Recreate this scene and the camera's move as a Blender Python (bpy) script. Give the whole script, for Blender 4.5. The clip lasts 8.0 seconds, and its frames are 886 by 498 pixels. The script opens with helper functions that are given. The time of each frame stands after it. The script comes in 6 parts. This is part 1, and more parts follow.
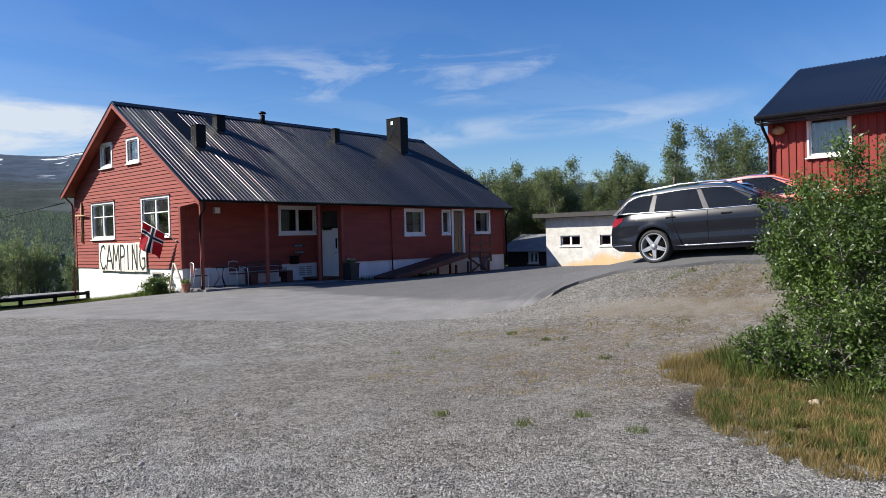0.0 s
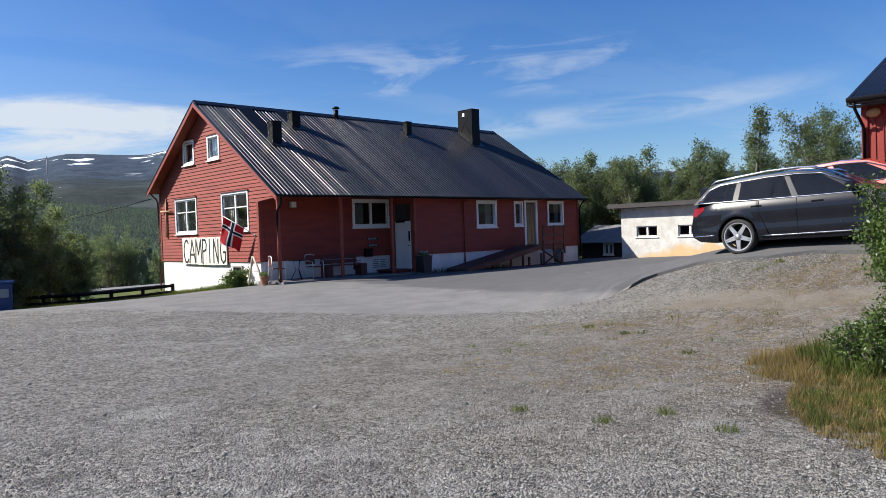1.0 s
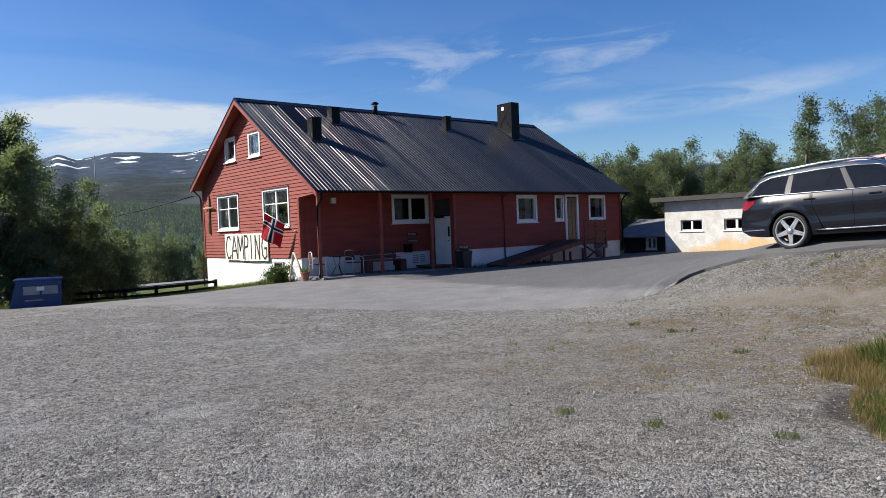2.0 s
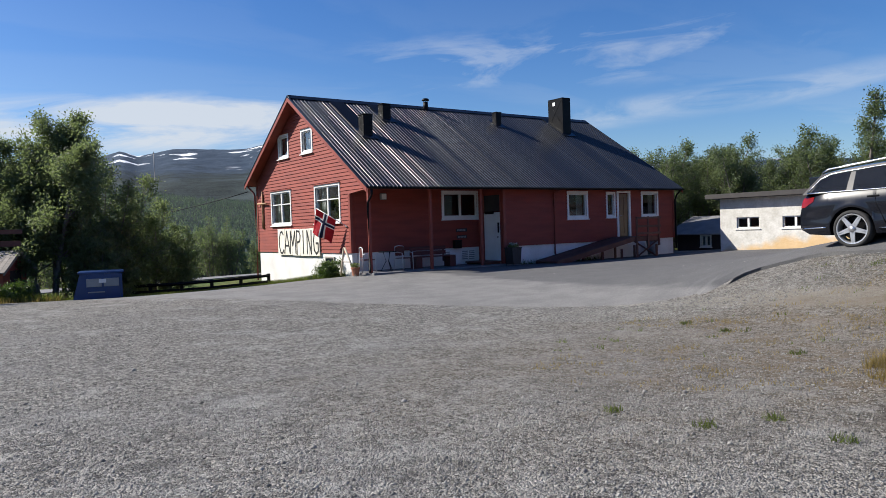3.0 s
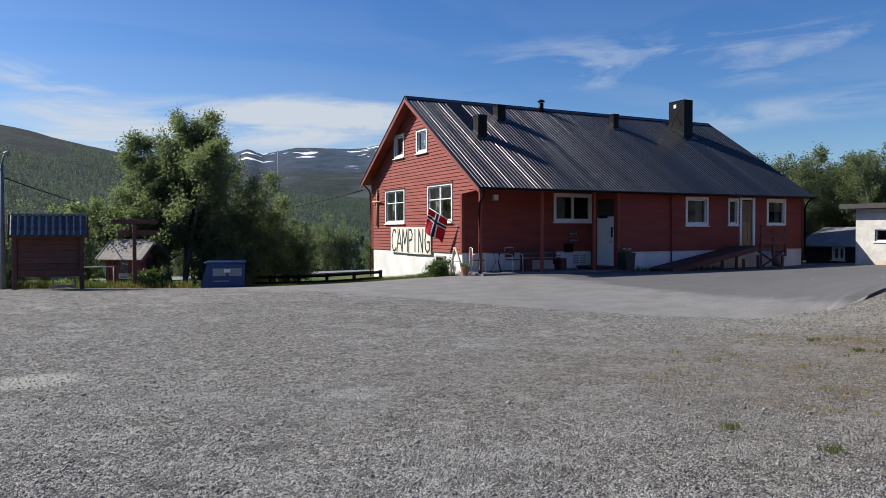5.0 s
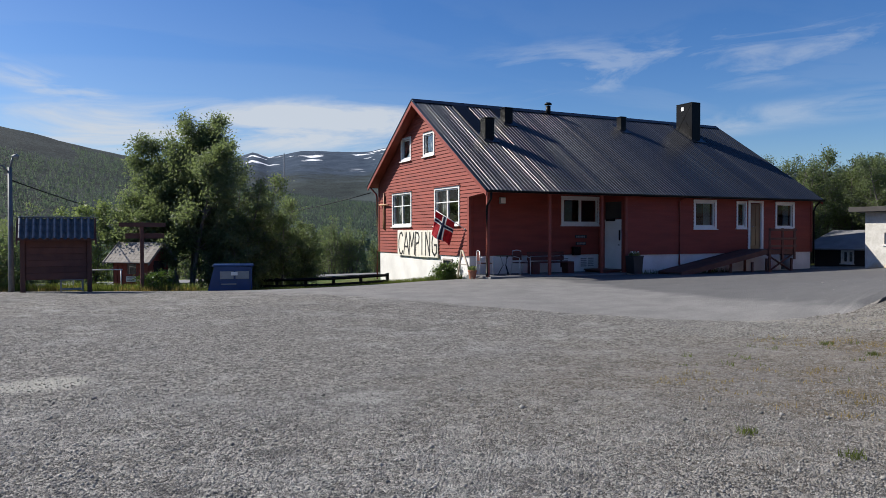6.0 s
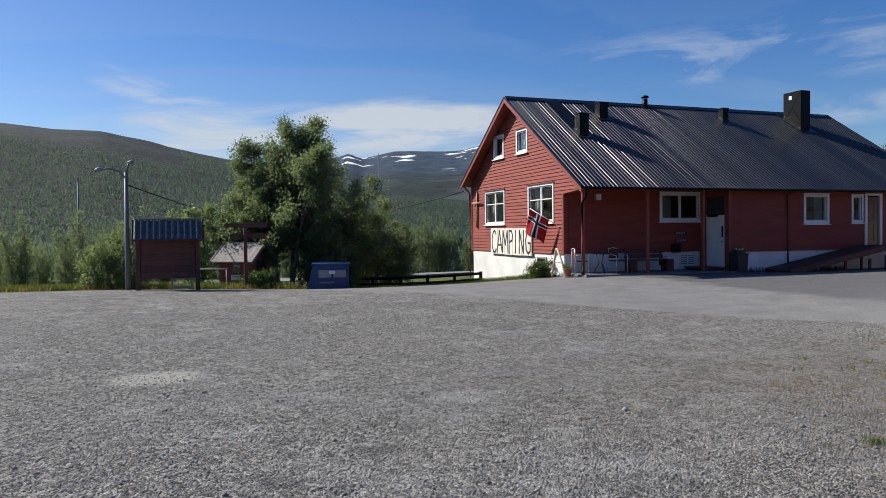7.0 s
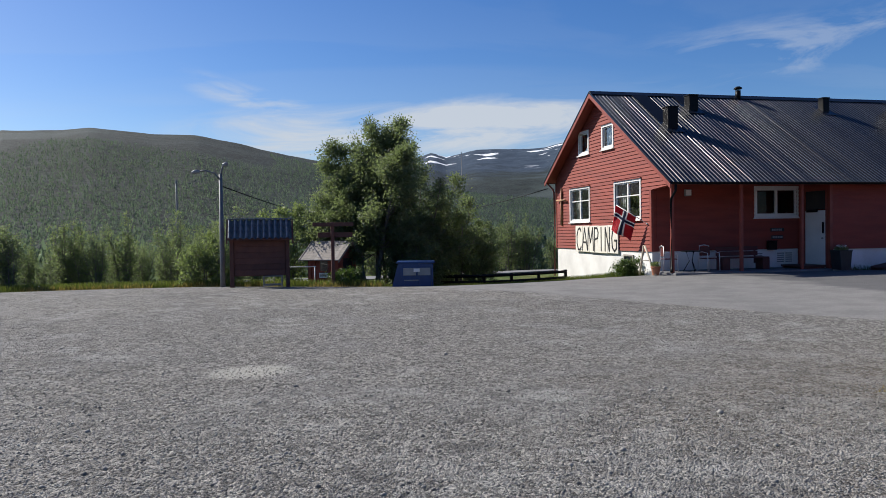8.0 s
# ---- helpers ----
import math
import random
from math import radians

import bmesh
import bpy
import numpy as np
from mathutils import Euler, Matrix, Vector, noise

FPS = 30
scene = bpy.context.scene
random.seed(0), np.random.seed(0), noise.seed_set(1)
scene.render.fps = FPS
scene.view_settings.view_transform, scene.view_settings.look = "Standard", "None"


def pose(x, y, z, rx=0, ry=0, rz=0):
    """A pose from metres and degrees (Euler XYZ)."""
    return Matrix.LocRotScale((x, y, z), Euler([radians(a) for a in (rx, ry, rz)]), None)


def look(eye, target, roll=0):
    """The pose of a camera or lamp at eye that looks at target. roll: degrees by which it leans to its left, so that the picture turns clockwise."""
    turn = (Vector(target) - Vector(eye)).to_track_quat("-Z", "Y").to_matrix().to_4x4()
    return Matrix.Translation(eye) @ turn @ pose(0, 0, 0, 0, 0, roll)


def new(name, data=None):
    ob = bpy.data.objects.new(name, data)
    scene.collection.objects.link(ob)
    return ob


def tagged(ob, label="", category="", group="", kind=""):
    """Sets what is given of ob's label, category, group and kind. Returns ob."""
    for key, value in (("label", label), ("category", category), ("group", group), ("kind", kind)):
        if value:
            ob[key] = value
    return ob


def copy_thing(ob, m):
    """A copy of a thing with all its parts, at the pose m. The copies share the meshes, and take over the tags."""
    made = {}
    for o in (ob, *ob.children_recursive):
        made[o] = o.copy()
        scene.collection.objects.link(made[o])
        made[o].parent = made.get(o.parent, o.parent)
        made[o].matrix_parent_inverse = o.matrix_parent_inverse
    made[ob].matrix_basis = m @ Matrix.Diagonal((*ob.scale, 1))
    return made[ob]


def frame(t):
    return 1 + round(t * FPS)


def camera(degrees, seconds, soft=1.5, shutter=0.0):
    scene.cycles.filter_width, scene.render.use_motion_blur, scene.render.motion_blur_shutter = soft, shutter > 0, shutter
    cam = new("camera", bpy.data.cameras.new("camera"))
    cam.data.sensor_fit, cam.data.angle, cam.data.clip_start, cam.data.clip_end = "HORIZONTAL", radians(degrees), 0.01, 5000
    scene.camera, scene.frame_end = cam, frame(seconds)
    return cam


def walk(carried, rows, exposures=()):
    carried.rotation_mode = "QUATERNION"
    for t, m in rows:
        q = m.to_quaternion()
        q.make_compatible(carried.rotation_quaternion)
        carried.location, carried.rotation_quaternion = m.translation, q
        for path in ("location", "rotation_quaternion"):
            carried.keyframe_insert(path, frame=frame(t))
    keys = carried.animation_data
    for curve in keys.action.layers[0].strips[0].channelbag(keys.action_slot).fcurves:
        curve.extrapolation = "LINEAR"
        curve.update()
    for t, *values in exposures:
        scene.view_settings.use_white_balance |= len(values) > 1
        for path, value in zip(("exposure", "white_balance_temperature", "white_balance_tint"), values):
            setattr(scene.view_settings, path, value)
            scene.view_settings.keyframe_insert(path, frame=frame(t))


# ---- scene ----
cam = camera(62.4, 8.0, soft=0.8)
PATH = [
    (0, (-13.035, -22.037, 1.802), (-11.536, -20.713, 1.776), -1.4),
    (0.5, (-13.01, -21.991, 1.796), (-11.555, -20.619, 1.764), -1.6),
    (1, (-12.986, -21.932, 1.804), (-11.624, -20.468, 1.762), -1.9),
    (2.5, (-12.863, -21.749, 1.825), (-11.613, -20.188, 1.77), -2.1),
    (3, (-12.885, -21.801, 1.817), (-11.711, -20.183, 1.759), -1.9),
    (3.5, (-12.846, -21.797, 1.806), (-11.78, -20.106, 1.744), -1.9),
    (4, (-12.835, -21.797, 1.8), (-11.853, -20.055, 1.74), -1.9),
    (4.5, (-12.855, -21.796, 1.802), (-11.93, -20.024, 1.75), -0.3),
    (6, (-12.903, -21.695, 1.797), (-11.997, -19.912, 1.757), -0.1),
    (6.5, (-12.942, -21.649, 1.792), (-12.125, -19.824, 1.752), -0.3),
    (7, (-12.924, -21.61, 1.795), (-12.249, -19.728, 1.752), -0.6),
    (7.5, (-12.927, -21.598, 1.795), (-12.379, -19.676, 1.75), -0.8),
    (8, (-12.95, -21.591, 1.786), (-12.492, -19.645, 1.741), -0.9),
]
walk(cam, [(t, look(eye, target, roll)) for t, eye, target, roll in PATH], [(0.0, 0.76), (2.5, 0.66), (4.5, 0.55), (8.0, 0.44)])

# ---- world and sun ----
SUN = Vector((-0.571, 0.536, 0.622)).normalized()
world = bpy.data.worlds.new("world")
scene.world = world
world.use_nodes = True
wt = world.node_tree
wt.nodes.clear()


def wnode(kind, **kw):
    n = wt.nodes.new(kind)
    for k, v in kw.items():
        n.inputs[k].default_value = v
    return n


sky = wt.nodes.new("ShaderNodeTexSky")
sky.sky_type = "NISHITA"
sky.sun_disc = False
sky.sun_elevation = math.asin(SUN.z)
sky.sun_rotation = math.atan2(SUN.x, SUN.y)
sky.altitude = 300
sky.air_density = 1.0
sky.dust_density = 0.7
sky.ozone_density = 4.5
tex = wt.nodes.new("ShaderNodeTexCoord")
sep = wt.nodes.new("ShaderNodeSeparateXYZ")
wt.links.new(tex.outputs["Generated"], sep.inputs[0])


def wmath(op, a, b=None):
    n = wt.nodes.new("ShaderNodeMath")
    n.operation = op
    for i, v in enumerate((a, b)):
        if v is None:
            continue
        if isinstance(v, (int, float)):
            n.inputs[i].default_value = v
        else:
            wt.links.new(v, n.inputs[i])
    return n.outputs[0]


# a clearer, deeper blue than the raw model
deep = wnode("ShaderNodeHueSaturation", Saturation=1.27, Value=1.42, Hue=0.511)
wt.links.new(sky.outputs[0], deep.inputs["Color"])
# thin high cloud: noise stretched along the horizon, on a plane over the place
zz = wmath("MAXIMUM", wmath("ADD", sep.outputs[2], 0.06), 0.02)
comb = wt.nodes.new("ShaderNodeCombineXYZ")
wt.links.new(wmath("DIVIDE", sep.outputs[0], zz), comb.inputs[0])
wt.links.new(wmath("DIVIDE", sep.outputs[1], zz), comb.inputs[1])
mp = wt.nodes.new("ShaderNodeMapping")
mp.inputs["Rotation"].default_value = (0, 0, radians(-38))
mp.inputs["Scale"].default_value = (0.35, 1.0, 1)
mp.inputs["Location"].default_value = (3.1, 0.4, 0)
wt.links.new(comb.outputs[0], mp.inputs[0])
cl1 = wnode("ShaderNodeTexNoise", Scale=0.75, Detail=7.0, Roughness=0.55, Distortion=0.5)
cl2 = wnode("ShaderNodeTexNoise", Scale=0.25, Detail=2.0)
for n in (cl1, cl2):
    wt.links.new(mp.outputs[0], n.inputs["Vector"])
amount = wmath("MULTIPLY", wmath("SUBTRACT", cl1.outputs[0], 0.50), 3.2)
amount = wmath("MULTIPLY", amount, wmath("MULTIPLY", wmath("SUBTRACT", cl2.outputs[0], 0.44), 7.0))
low = wnode("ShaderNodeMapRange", **{"From Min": 0.36, "From Max": 0.13})
wt.links.new(sep.outputs[2], low.inputs["Value"])
cover = wmath("MULTIPLY", wmath("MINIMUM", wmath("MAXIMUM", amount, 0.0), 0.08), low.outputs[0])

# a bank of fair cloud over the mountains and two long wisps beside it, by bearing and height in degrees
bearing = wmath("MULTIPLY", wmath("ARCTAN2", sep.outputs[0], sep.outputs[1]), 57.296)
rise = wmath("MULTIPLY", wmath("ARCSINE", sep.outputs[2]), 57.296)
flat = wt.nodes.new("ShaderNodeCombineXYZ")
wt.links.new(wmath("MULTIPLY", bearing, 0.07), flat.inputs[0])
wt.links.new(wmath("MULTIPLY", wmath("ADD", rise, wmath("MULTIPLY", bearing, -0.06)), 0.30), flat.inputs[1])
puff = wnode("ShaderNodeTexNoise", Scale=1.3, Detail=8.0, Roughness=0.6, Distortion=0.7)
wt.links.new(flat.outputs[0], puff.inputs["Vector"])


def hump(v, mid, half, soft):
    n = wnode("ShaderNodeMapRange", **{"From Min": half + soft, "From Max": half})
    n.interpolation_type = "SMOOTHSTEP"
    wt.links.new(wmath("ABSOLUTE", wmath("SUBTRACT", v, mid)), n.inputs["Value"])
    return n.outputs[0]


for b0, bh, bs, r0, tilt, rh, rs, cut, gain, most in ((12, 9, 13, 8.0, 0.05, 0.9, 1.9, 0.36, 4.6, 0.9), (56, 6, 12, 8.6, 0.07, 0.2, 1.2, 0.38, 2.2, 0.36), (46, 8, 14, 12.6, 0.03, 0.4, 2.8, 0.49, 2.6, 0.30), (0, 3, 4, 9.9, -0.25, 0.3, 1.1, 0.42, 3.4, 0.5)):
    height = wmath("SUBTRACT", rise, wmath("MULTIPLY", wmath("SUBTRACT", bearing, b0), tilt))
    body = wmath("MULTIPLY", hump(bearing, b0, bh, bs), hump(height, r0, rh, rs))
    tuft = wmath("MULTIPLY", wmath("MAXIMUM", wmath("SUBTRACT", puff.outputs[0], cut), 0.0), gain)
    cover = wmath("MAXIMUM", cover, wmath("MINIMUM", wmath("MULTIPLY", body, tuft), most))
cmix = wt.nodes.new("ShaderNodeMixRGB")
cmix.inputs[2].default_value = (7.6, 8.2, 9.0, 1)
wt.links.new(cover, cmix.inputs[0])
wt.links.new(deep.outputs[0], cmix.inputs[1])
bg = wnode("ShaderNodeBackground", Strength=0.058)
wt.links.new(cmix.outputs[0], bg.inputs[0])
wout = wt.nodes.new("ShaderNodeOutputWorld")
wt.links.new(bg.outputs[0], wout.inputs[0])

sun_data = bpy.data.lights.new("sun", "SUN")
sun_data.energy, sun_data.angle, sun_data.color = 5.0, radians(0.55), (1.0, 0.95, 0.87)
sun = new("sun", sun_data)
sun.matrix_world = look(SUN * 60, (0, 0, 0))


# ---- materials ----
def mat(name, c1, c2=None, scale=3.0, rough=0.7, bump=0.0, bscale=80.0, metal=0.0, stretch=(1, 1, 1), rand=0.0, island=0.0, spec=0.5, coat=0.0, fine=0.35):
    """Two scales of noise between c1 and c2, a fine relief, and a random shade per piece."""
    m = bpy.data.materials.new(name)
    m.use_nodes = True
    t = m.node_tree
    b = t.nodes["Principled BSDF"]
    b.inputs["Roughness"].default_value = rough
    b.inputs["Metallic"].default_value = metal
    b.inputs["Specular IOR Level"].default_value = spec
    b.inputs["Coat Weight"].default_value = coat
    c2 = c2 or tuple(v * 0.8 for v in c1)
    tc = t.nodes.new("ShaderNodeTexCoord")
    mpn = t.nodes.new("ShaderNodeMapping")
    mpn.inputs["Scale"].default_value = stretch
    t.links.new(tc.outputs["Object"], mpn.inputs[0])
    n1 = t.nodes.new("ShaderNodeTexNoise")
    n1.inputs["Scale"].default_value, n1.inputs["Detail"].default_value = scale, 5
    n2 = t.nodes.new("ShaderNodeTexNoise")
    n2.inputs["Scale"].default_value, n2.inputs["Detail"].default_value = bscale, 3
    for n in (n1, n2):
        t.links.new(mpn.outputs[0], n.inputs["Vector"])
    add = t.nodes.new("ShaderNodeMath")
    add.operation = "MULTIPLY_ADD"
    t.links.new(n2.outputs[0], add.inputs[0])
    add.inputs[1].default_value = fine
    t.links.new(n1.outputs[0], add.inputs[2])
    mr = t.nodes.new("ShaderNodeMapRange")
    mr.inputs["From Min"].default_value, mr.inputs["From Max"].default_value = 0.32 + fine / 2, 0.68 + fine / 2
    t.links.new(add.outputs[0], mr.inputs["Value"])
    mx = t.nodes.new("ShaderNodeMixRGB")
    mx.inputs[1].default_value, mx.inputs[2].default_value = (*c1, 1), (*c2, 1)
    t.links.new(mr.outputs[0], mx.inputs[0])
    col = mx.outputs[0]
    for on, kind, out in ((rand, "ShaderNodeObjectInfo", "Random"), (island, "ShaderNodeNewGeometry", "Random Per Island")):
        if on:
            inf = t.nodes.new(kind)
            r = t.nodes.new("ShaderNodeMapRange")
            r.inputs["To Min"].default_value, r.inputs["To Max"].default_value = 1 - on, 1 + on
            t.links.new(inf.outputs[out], r.inputs["Value"])
            hs = t.nodes.new("ShaderNodeHueSaturation")
            t.links.new(r.outputs[0], hs.inputs["Value"])
            t.links.new(col, hs.inputs["Color"])
            col = hs.outputs[0]
    t.links.new(col, b.inputs["Base Color"])
    if bump:
        bp = t.nodes.new("ShaderNodeBump")
        bp.inputs["Strength"].default_value, bp.inputs["Distance"].default_value = bump, 0.02
        t.links.new(add.outputs[0], bp.inputs["Height"])
        t.links.new(bp.outputs[0], b.inputs["Normal"])
    return m


def leaf_mat(name, c1, c2, through_light=0.42, rough=0.7, spec=0.12):
    m = mat(name, c1, c2, scale=1.2, rough=rough, island=0.42, fine=0.1, spec=spec)
    t = m.node_tree
    b = t.nodes["Principled BSDF"]
    tr = t.nodes.new("ShaderNodeBsdfTranslucent")
    tr.inputs[0].default_value = (c1[0] * 1.9, c1[1] * 2.0, c1[2] * 1.2, 1)
    mx = t.nodes.new("ShaderNodeMixShader")
    mx.inputs[0].default_value = through_light
    t.links.new(b.outputs[0], mx.inputs[1])
    t.links.new(tr.outputs[0], mx.inputs[2])
    t.links.new(mx.outputs[0], t.nodes["Material Output"].inputs[0])
    return m


M = {}
M["red"] = mat("red_paint", (0.27, 0.050, 0.031), (0.20, 0.036, 0.024), scale=0.7, rough=0.75, bump=0.25, bscale=25, stretch=(1, 1, 7))
M["red2"] = mat("red_paint_vertical", (0.27, 0.030, 0.018), (0.20, 0.022, 0.014), scale=1.2, rough=0.7, bump=0.2, bscale=25, stretch=(6, 6, 0.6), island=0.1)
M["trimred"] = mat("red_trim", (0.27, 0.055, 0.035), (0.19, 0.038, 0.026), scale=2, rough=0.6)
M["white"] = mat("white_paint", (0.80, 0.79, 0.76), (0.70, 0.69, 0.66), scale=2, rough=0.5, bump=0.05)
M["plinth"] = mat("limewashed_concrete", (0.80, 0.79, 0.76), (0.63, 0.62, 0.59), scale=1.1, rough=0.9, bump=0.3, bscale=30)
# the black base is blued with the sky's reflection
M["roof"] = mat("black_steel", (0.009, 0.011, 0.016), (0.016, 0.019, 0.026), scale=1.6, rough=0.27, bump=0.03, bscale=7, stretch=(1, 0.05, 0.05), spec=0.24)
M["black"] = mat("black_metal", (0.0045, 0.0045, 0.005), (0.008, 0.008, 0.009), scale=5, rough=0.42, spec=0.12)
M["dark"] = mat("dark_room", (0.03, 0.028, 0.027), (0.05, 0.045, 0.04), scale=1, rough=0.9)
M["brownwood"] = mat("brown_stained_wood", (0.125, 0.046, 0.032), (0.085, 0.030, 0.022), scale=3, rough=0.7, bump=0.3, bscale=40, rand=0.15)
M["oak"] = mat("varnished_door", (0.17, 0.075, 0.025), (0.12, 0.05, 0.018), scale=3, rough=0.35, stretch=(8, 8, 0.8), bscale=20)
M["greywood"] = mat("grey_weathered_wood", (0.30, 0.27, 0.24), (0.20, 0.18, 0.16), scale=3, rough=0.85, bump=0.4, bscale=30, rand=0.12, stretch=(1, 8, 1))
M["steel"] = mat("galvanised_steel", (0.17, 0.175, 0.18), (0.12, 0.125, 0.13), scale=6, rough=0.6, metal=0.2)
M["chrome"] = mat("chrome", (0.75, 0.75, 0.76), (0.7, 0.7, 0.7), scale=5, rough=0.16, metal=1.0)
M["bark"] = mat("birch_bark", (0.20, 0.18, 0.16), (0.09, 0.075, 0.065), scale=9, rough=0.9, bump=0.5, bscale=40, stretch=(1, 1, 0.5))
M["leaf"] = leaf_mat("birch_leaves", (0.120, 0.146, 0.086), (0.070, 0.092, 0.052), 0.50, 0.5, 0.25)
M["leaf2"] = leaf_mat("willow_leaves", (0.092, 0.142, 0.031), (0.038, 0.068, 0.017), 0.16, 0.40, 0.34)
M["leaf3"] = leaf_mat("shrub_leaves", (0.145, 0.178, 0.088), (0.092, 0.122, 0.062), 0.45, 0.5, 0.25)
# far leaves: bluish air haze mixed into the leaf colour
M["hazy_hilltrees"] = leaf_mat("hazy_hillside_leaves", (0.076, 0.101, 0.098), (0.056, 0.077, 0.076), 0.48)
M["grass"] = leaf_mat("grass_blades", (0.105, 0.125, 0.036), (0.058, 0.080, 0.024), 0.3)
M["straw"] = leaf_mat("dry_grass_blades", (0.25, 0.185, 0.080), (0.110, 0.085, 0.042), 0.3)
M["stone"] = mat("gravel_stones", (0.265, 0.254, 0.232), (0.18, 0.172, 0.158), scale=2.0, rough=0.85, island=0.45)
M["rock"] = mat("pale_rock", (0.38, 0.32, 0.21), (0.28, 0.23, 0.15), scale=14, rough=0.9, bump=0.5)
M["asphalt"] = mat("asphalt", (0.228, 0.221, 0.210), (0.160, 0.156, 0.150), scale=1.6, rough=0.85, bump=0.9, bscale=38, spec=0.25, fine=1.6)
M["roadway"] = mat("worn_road_asphalt", (0.20, 0.195, 0.19), (0.16, 0.156, 0.152), scale=0.3, rough=0.8, bump=0.3)

glass = bpy.data.materials.new("window_glass")
glass.use_nodes = True
gb = glass.node_tree.nodes["Principled BSDF"]
gb.inputs["Base Color"].default_value = (0.72, 0.76, 0.76, 1)
gb.inputs["Roughness"].default_value = 0.02
gb.inputs["Transmission Weight"].default_value = 1.0
gb.inputs["IOR"].default_value = 1.75
M["glass"] = glass


# ---- mesh helpers ----
def finish(name, me, material, parent=None, label=""):
    ob = new(name, me)
    for m in material if isinstance(material, (list, tuple)) else [material]:
        me.materials.append(m)
    if parent is not None:
        ob.parent = parent
    if label:
        ob["label"] = label
    return ob


def part(name, bm, material, parent=None, label="", smooth=False):
    me = bpy.data.meshes.new(name)
    bmesh.ops.recalc_face_normals(bm, faces=bm.faces)
    bm.to_mesh(me)
    bm.free()
    if smooth:
        me.shade_smooth()
    return finish(name, me, material, parent, label)


def raw(name, verts, faces, material, parent=None, label="", smooth=False):
    me = bpy.data.meshes.new(name)
    me.from_pydata(verts, [], faces)
    me.update()
    if smooth:
        me.shade_smooth()
    return finish(name, me, material, parent, label)


def quads(name, corners, material, parent=None, label="", index=None):
    """A mesh of loose quads from an array n x 4 x 3."""
    n = len(corners)
    me = bpy.data.meshes.new(name)
    me.vertices.add(n * 4)
    me.vertices.foreach_set("co", np.ascontiguousarray(corners, dtype=np.float32).ravel())
    me.loops.add(n * 4)
    me.loops.foreach_set("vertex_index", np.arange(n * 4, dtype=np.int32))
    me.polygons.add(n)
    me.polygons.foreach_set("loop_start", np.arange(0, n * 4, 4, dtype=np.int32))
    me.polygons.foreach_set("loop_total", np.full(n, 4, dtype=np.int32))
    if index is not None:
        me.polygons.foreach_set("material_index", np.ascontiguousarray(index, dtype=np.int32))
    me.update()
    return finish(name, me, material, parent, label)


def thing(name, at, label, category, group="", kind="", turn=0):
    ob = new(name)
    ob.empty_display_size = 0.2
    ob.matrix_world = pose(*at, 0, 0, turn)
    return tagged(ob, label, category, group, kind)


def box(bm, x0, x1, y0, y1, z0, z1, bevel=0.0, m=None):
    r = bmesh.ops.create_cube(bm, size=1)
    s = Matrix.Translation(((x0 + x1) / 2, (y0 + y1) / 2, (z0 + z1) / 2)) @ Matrix.Diagonal((abs(x1 - x0), abs(y1 - y0), abs(z1 - z0), 1))
    bmesh.ops.transform(bm, matrix=(m @ s) if m else s, verts=r["verts"])
    if bevel:
        es = {e for v in r["verts"] for e in v.link_edges}
        bmesh.ops.bevel(bm, geom=list(es), offset=bevel, segments=1, affect="EDGES")
    return bm


def boxed(name, dims, material, parent=None, label="", bevel=0.004, m=None):
    return part(name, box(bmesh.new(), *dims, bevel=bevel, m=m), material, parent, label)


def tube(bm, pts, radii, n=8, caps=True):
    """A tapered tube through points."""
    pts = [Vector(p) for p in pts]
    if isinstance(radii, (int, float)):
        radii = [radii] * len(pts)
    rings = []
    for i, p in enumerate(pts):
        d = (pts[min(i + 1, len(pts) - 1)] - pts[max(i - 1, 0)]).normalized()
        q = d.to_track_quat("Z", "Y")
        rings.append([bm.verts.new(p + q @ Vector((radii[i] * math.cos(a), radii[i] * math.sin(a), 0))) for a in (2 * math.pi * k / n for k in range(n))])
    for a, b in zip(rings, rings[1:]):
        for k in range(n):
            bm.faces.new((a[k], a[(k + 1) % n], b[(k + 1) % n], b[k]))
    if caps:
        bm.faces.new(rings[0][::-1])
        bm.faces.new(rings[-1])
    return bm


def piped(name, pts, radii, material, parent=None, label="", n=8):
    return part(name, tube(bmesh.new(), pts, radii, n), material, parent, label, smooth=True)


def prism(bm, outline, axis, a, b):
    """A polygon in the plane across an axis, drawn from a to b along it."""
    def put(u, v, w):
        return {"x": (w, u, v), "y": (u, w, v), "z": (u, v, w)}[axis]
    lo = [bm.verts.new(put(u, v, a)) for u, v in outline]
    hi = [bm.verts.new(put(u, v, b)) for u, v in outline]
    bm.faces.new(lo)
    bm.faces.new(hi[::-1])
    n = len(lo)
    for i in range(n):
        bm.faces.new((lo[i], hi[i], hi[(i + 1) % n], lo[(i + 1) % n]))
    return bm


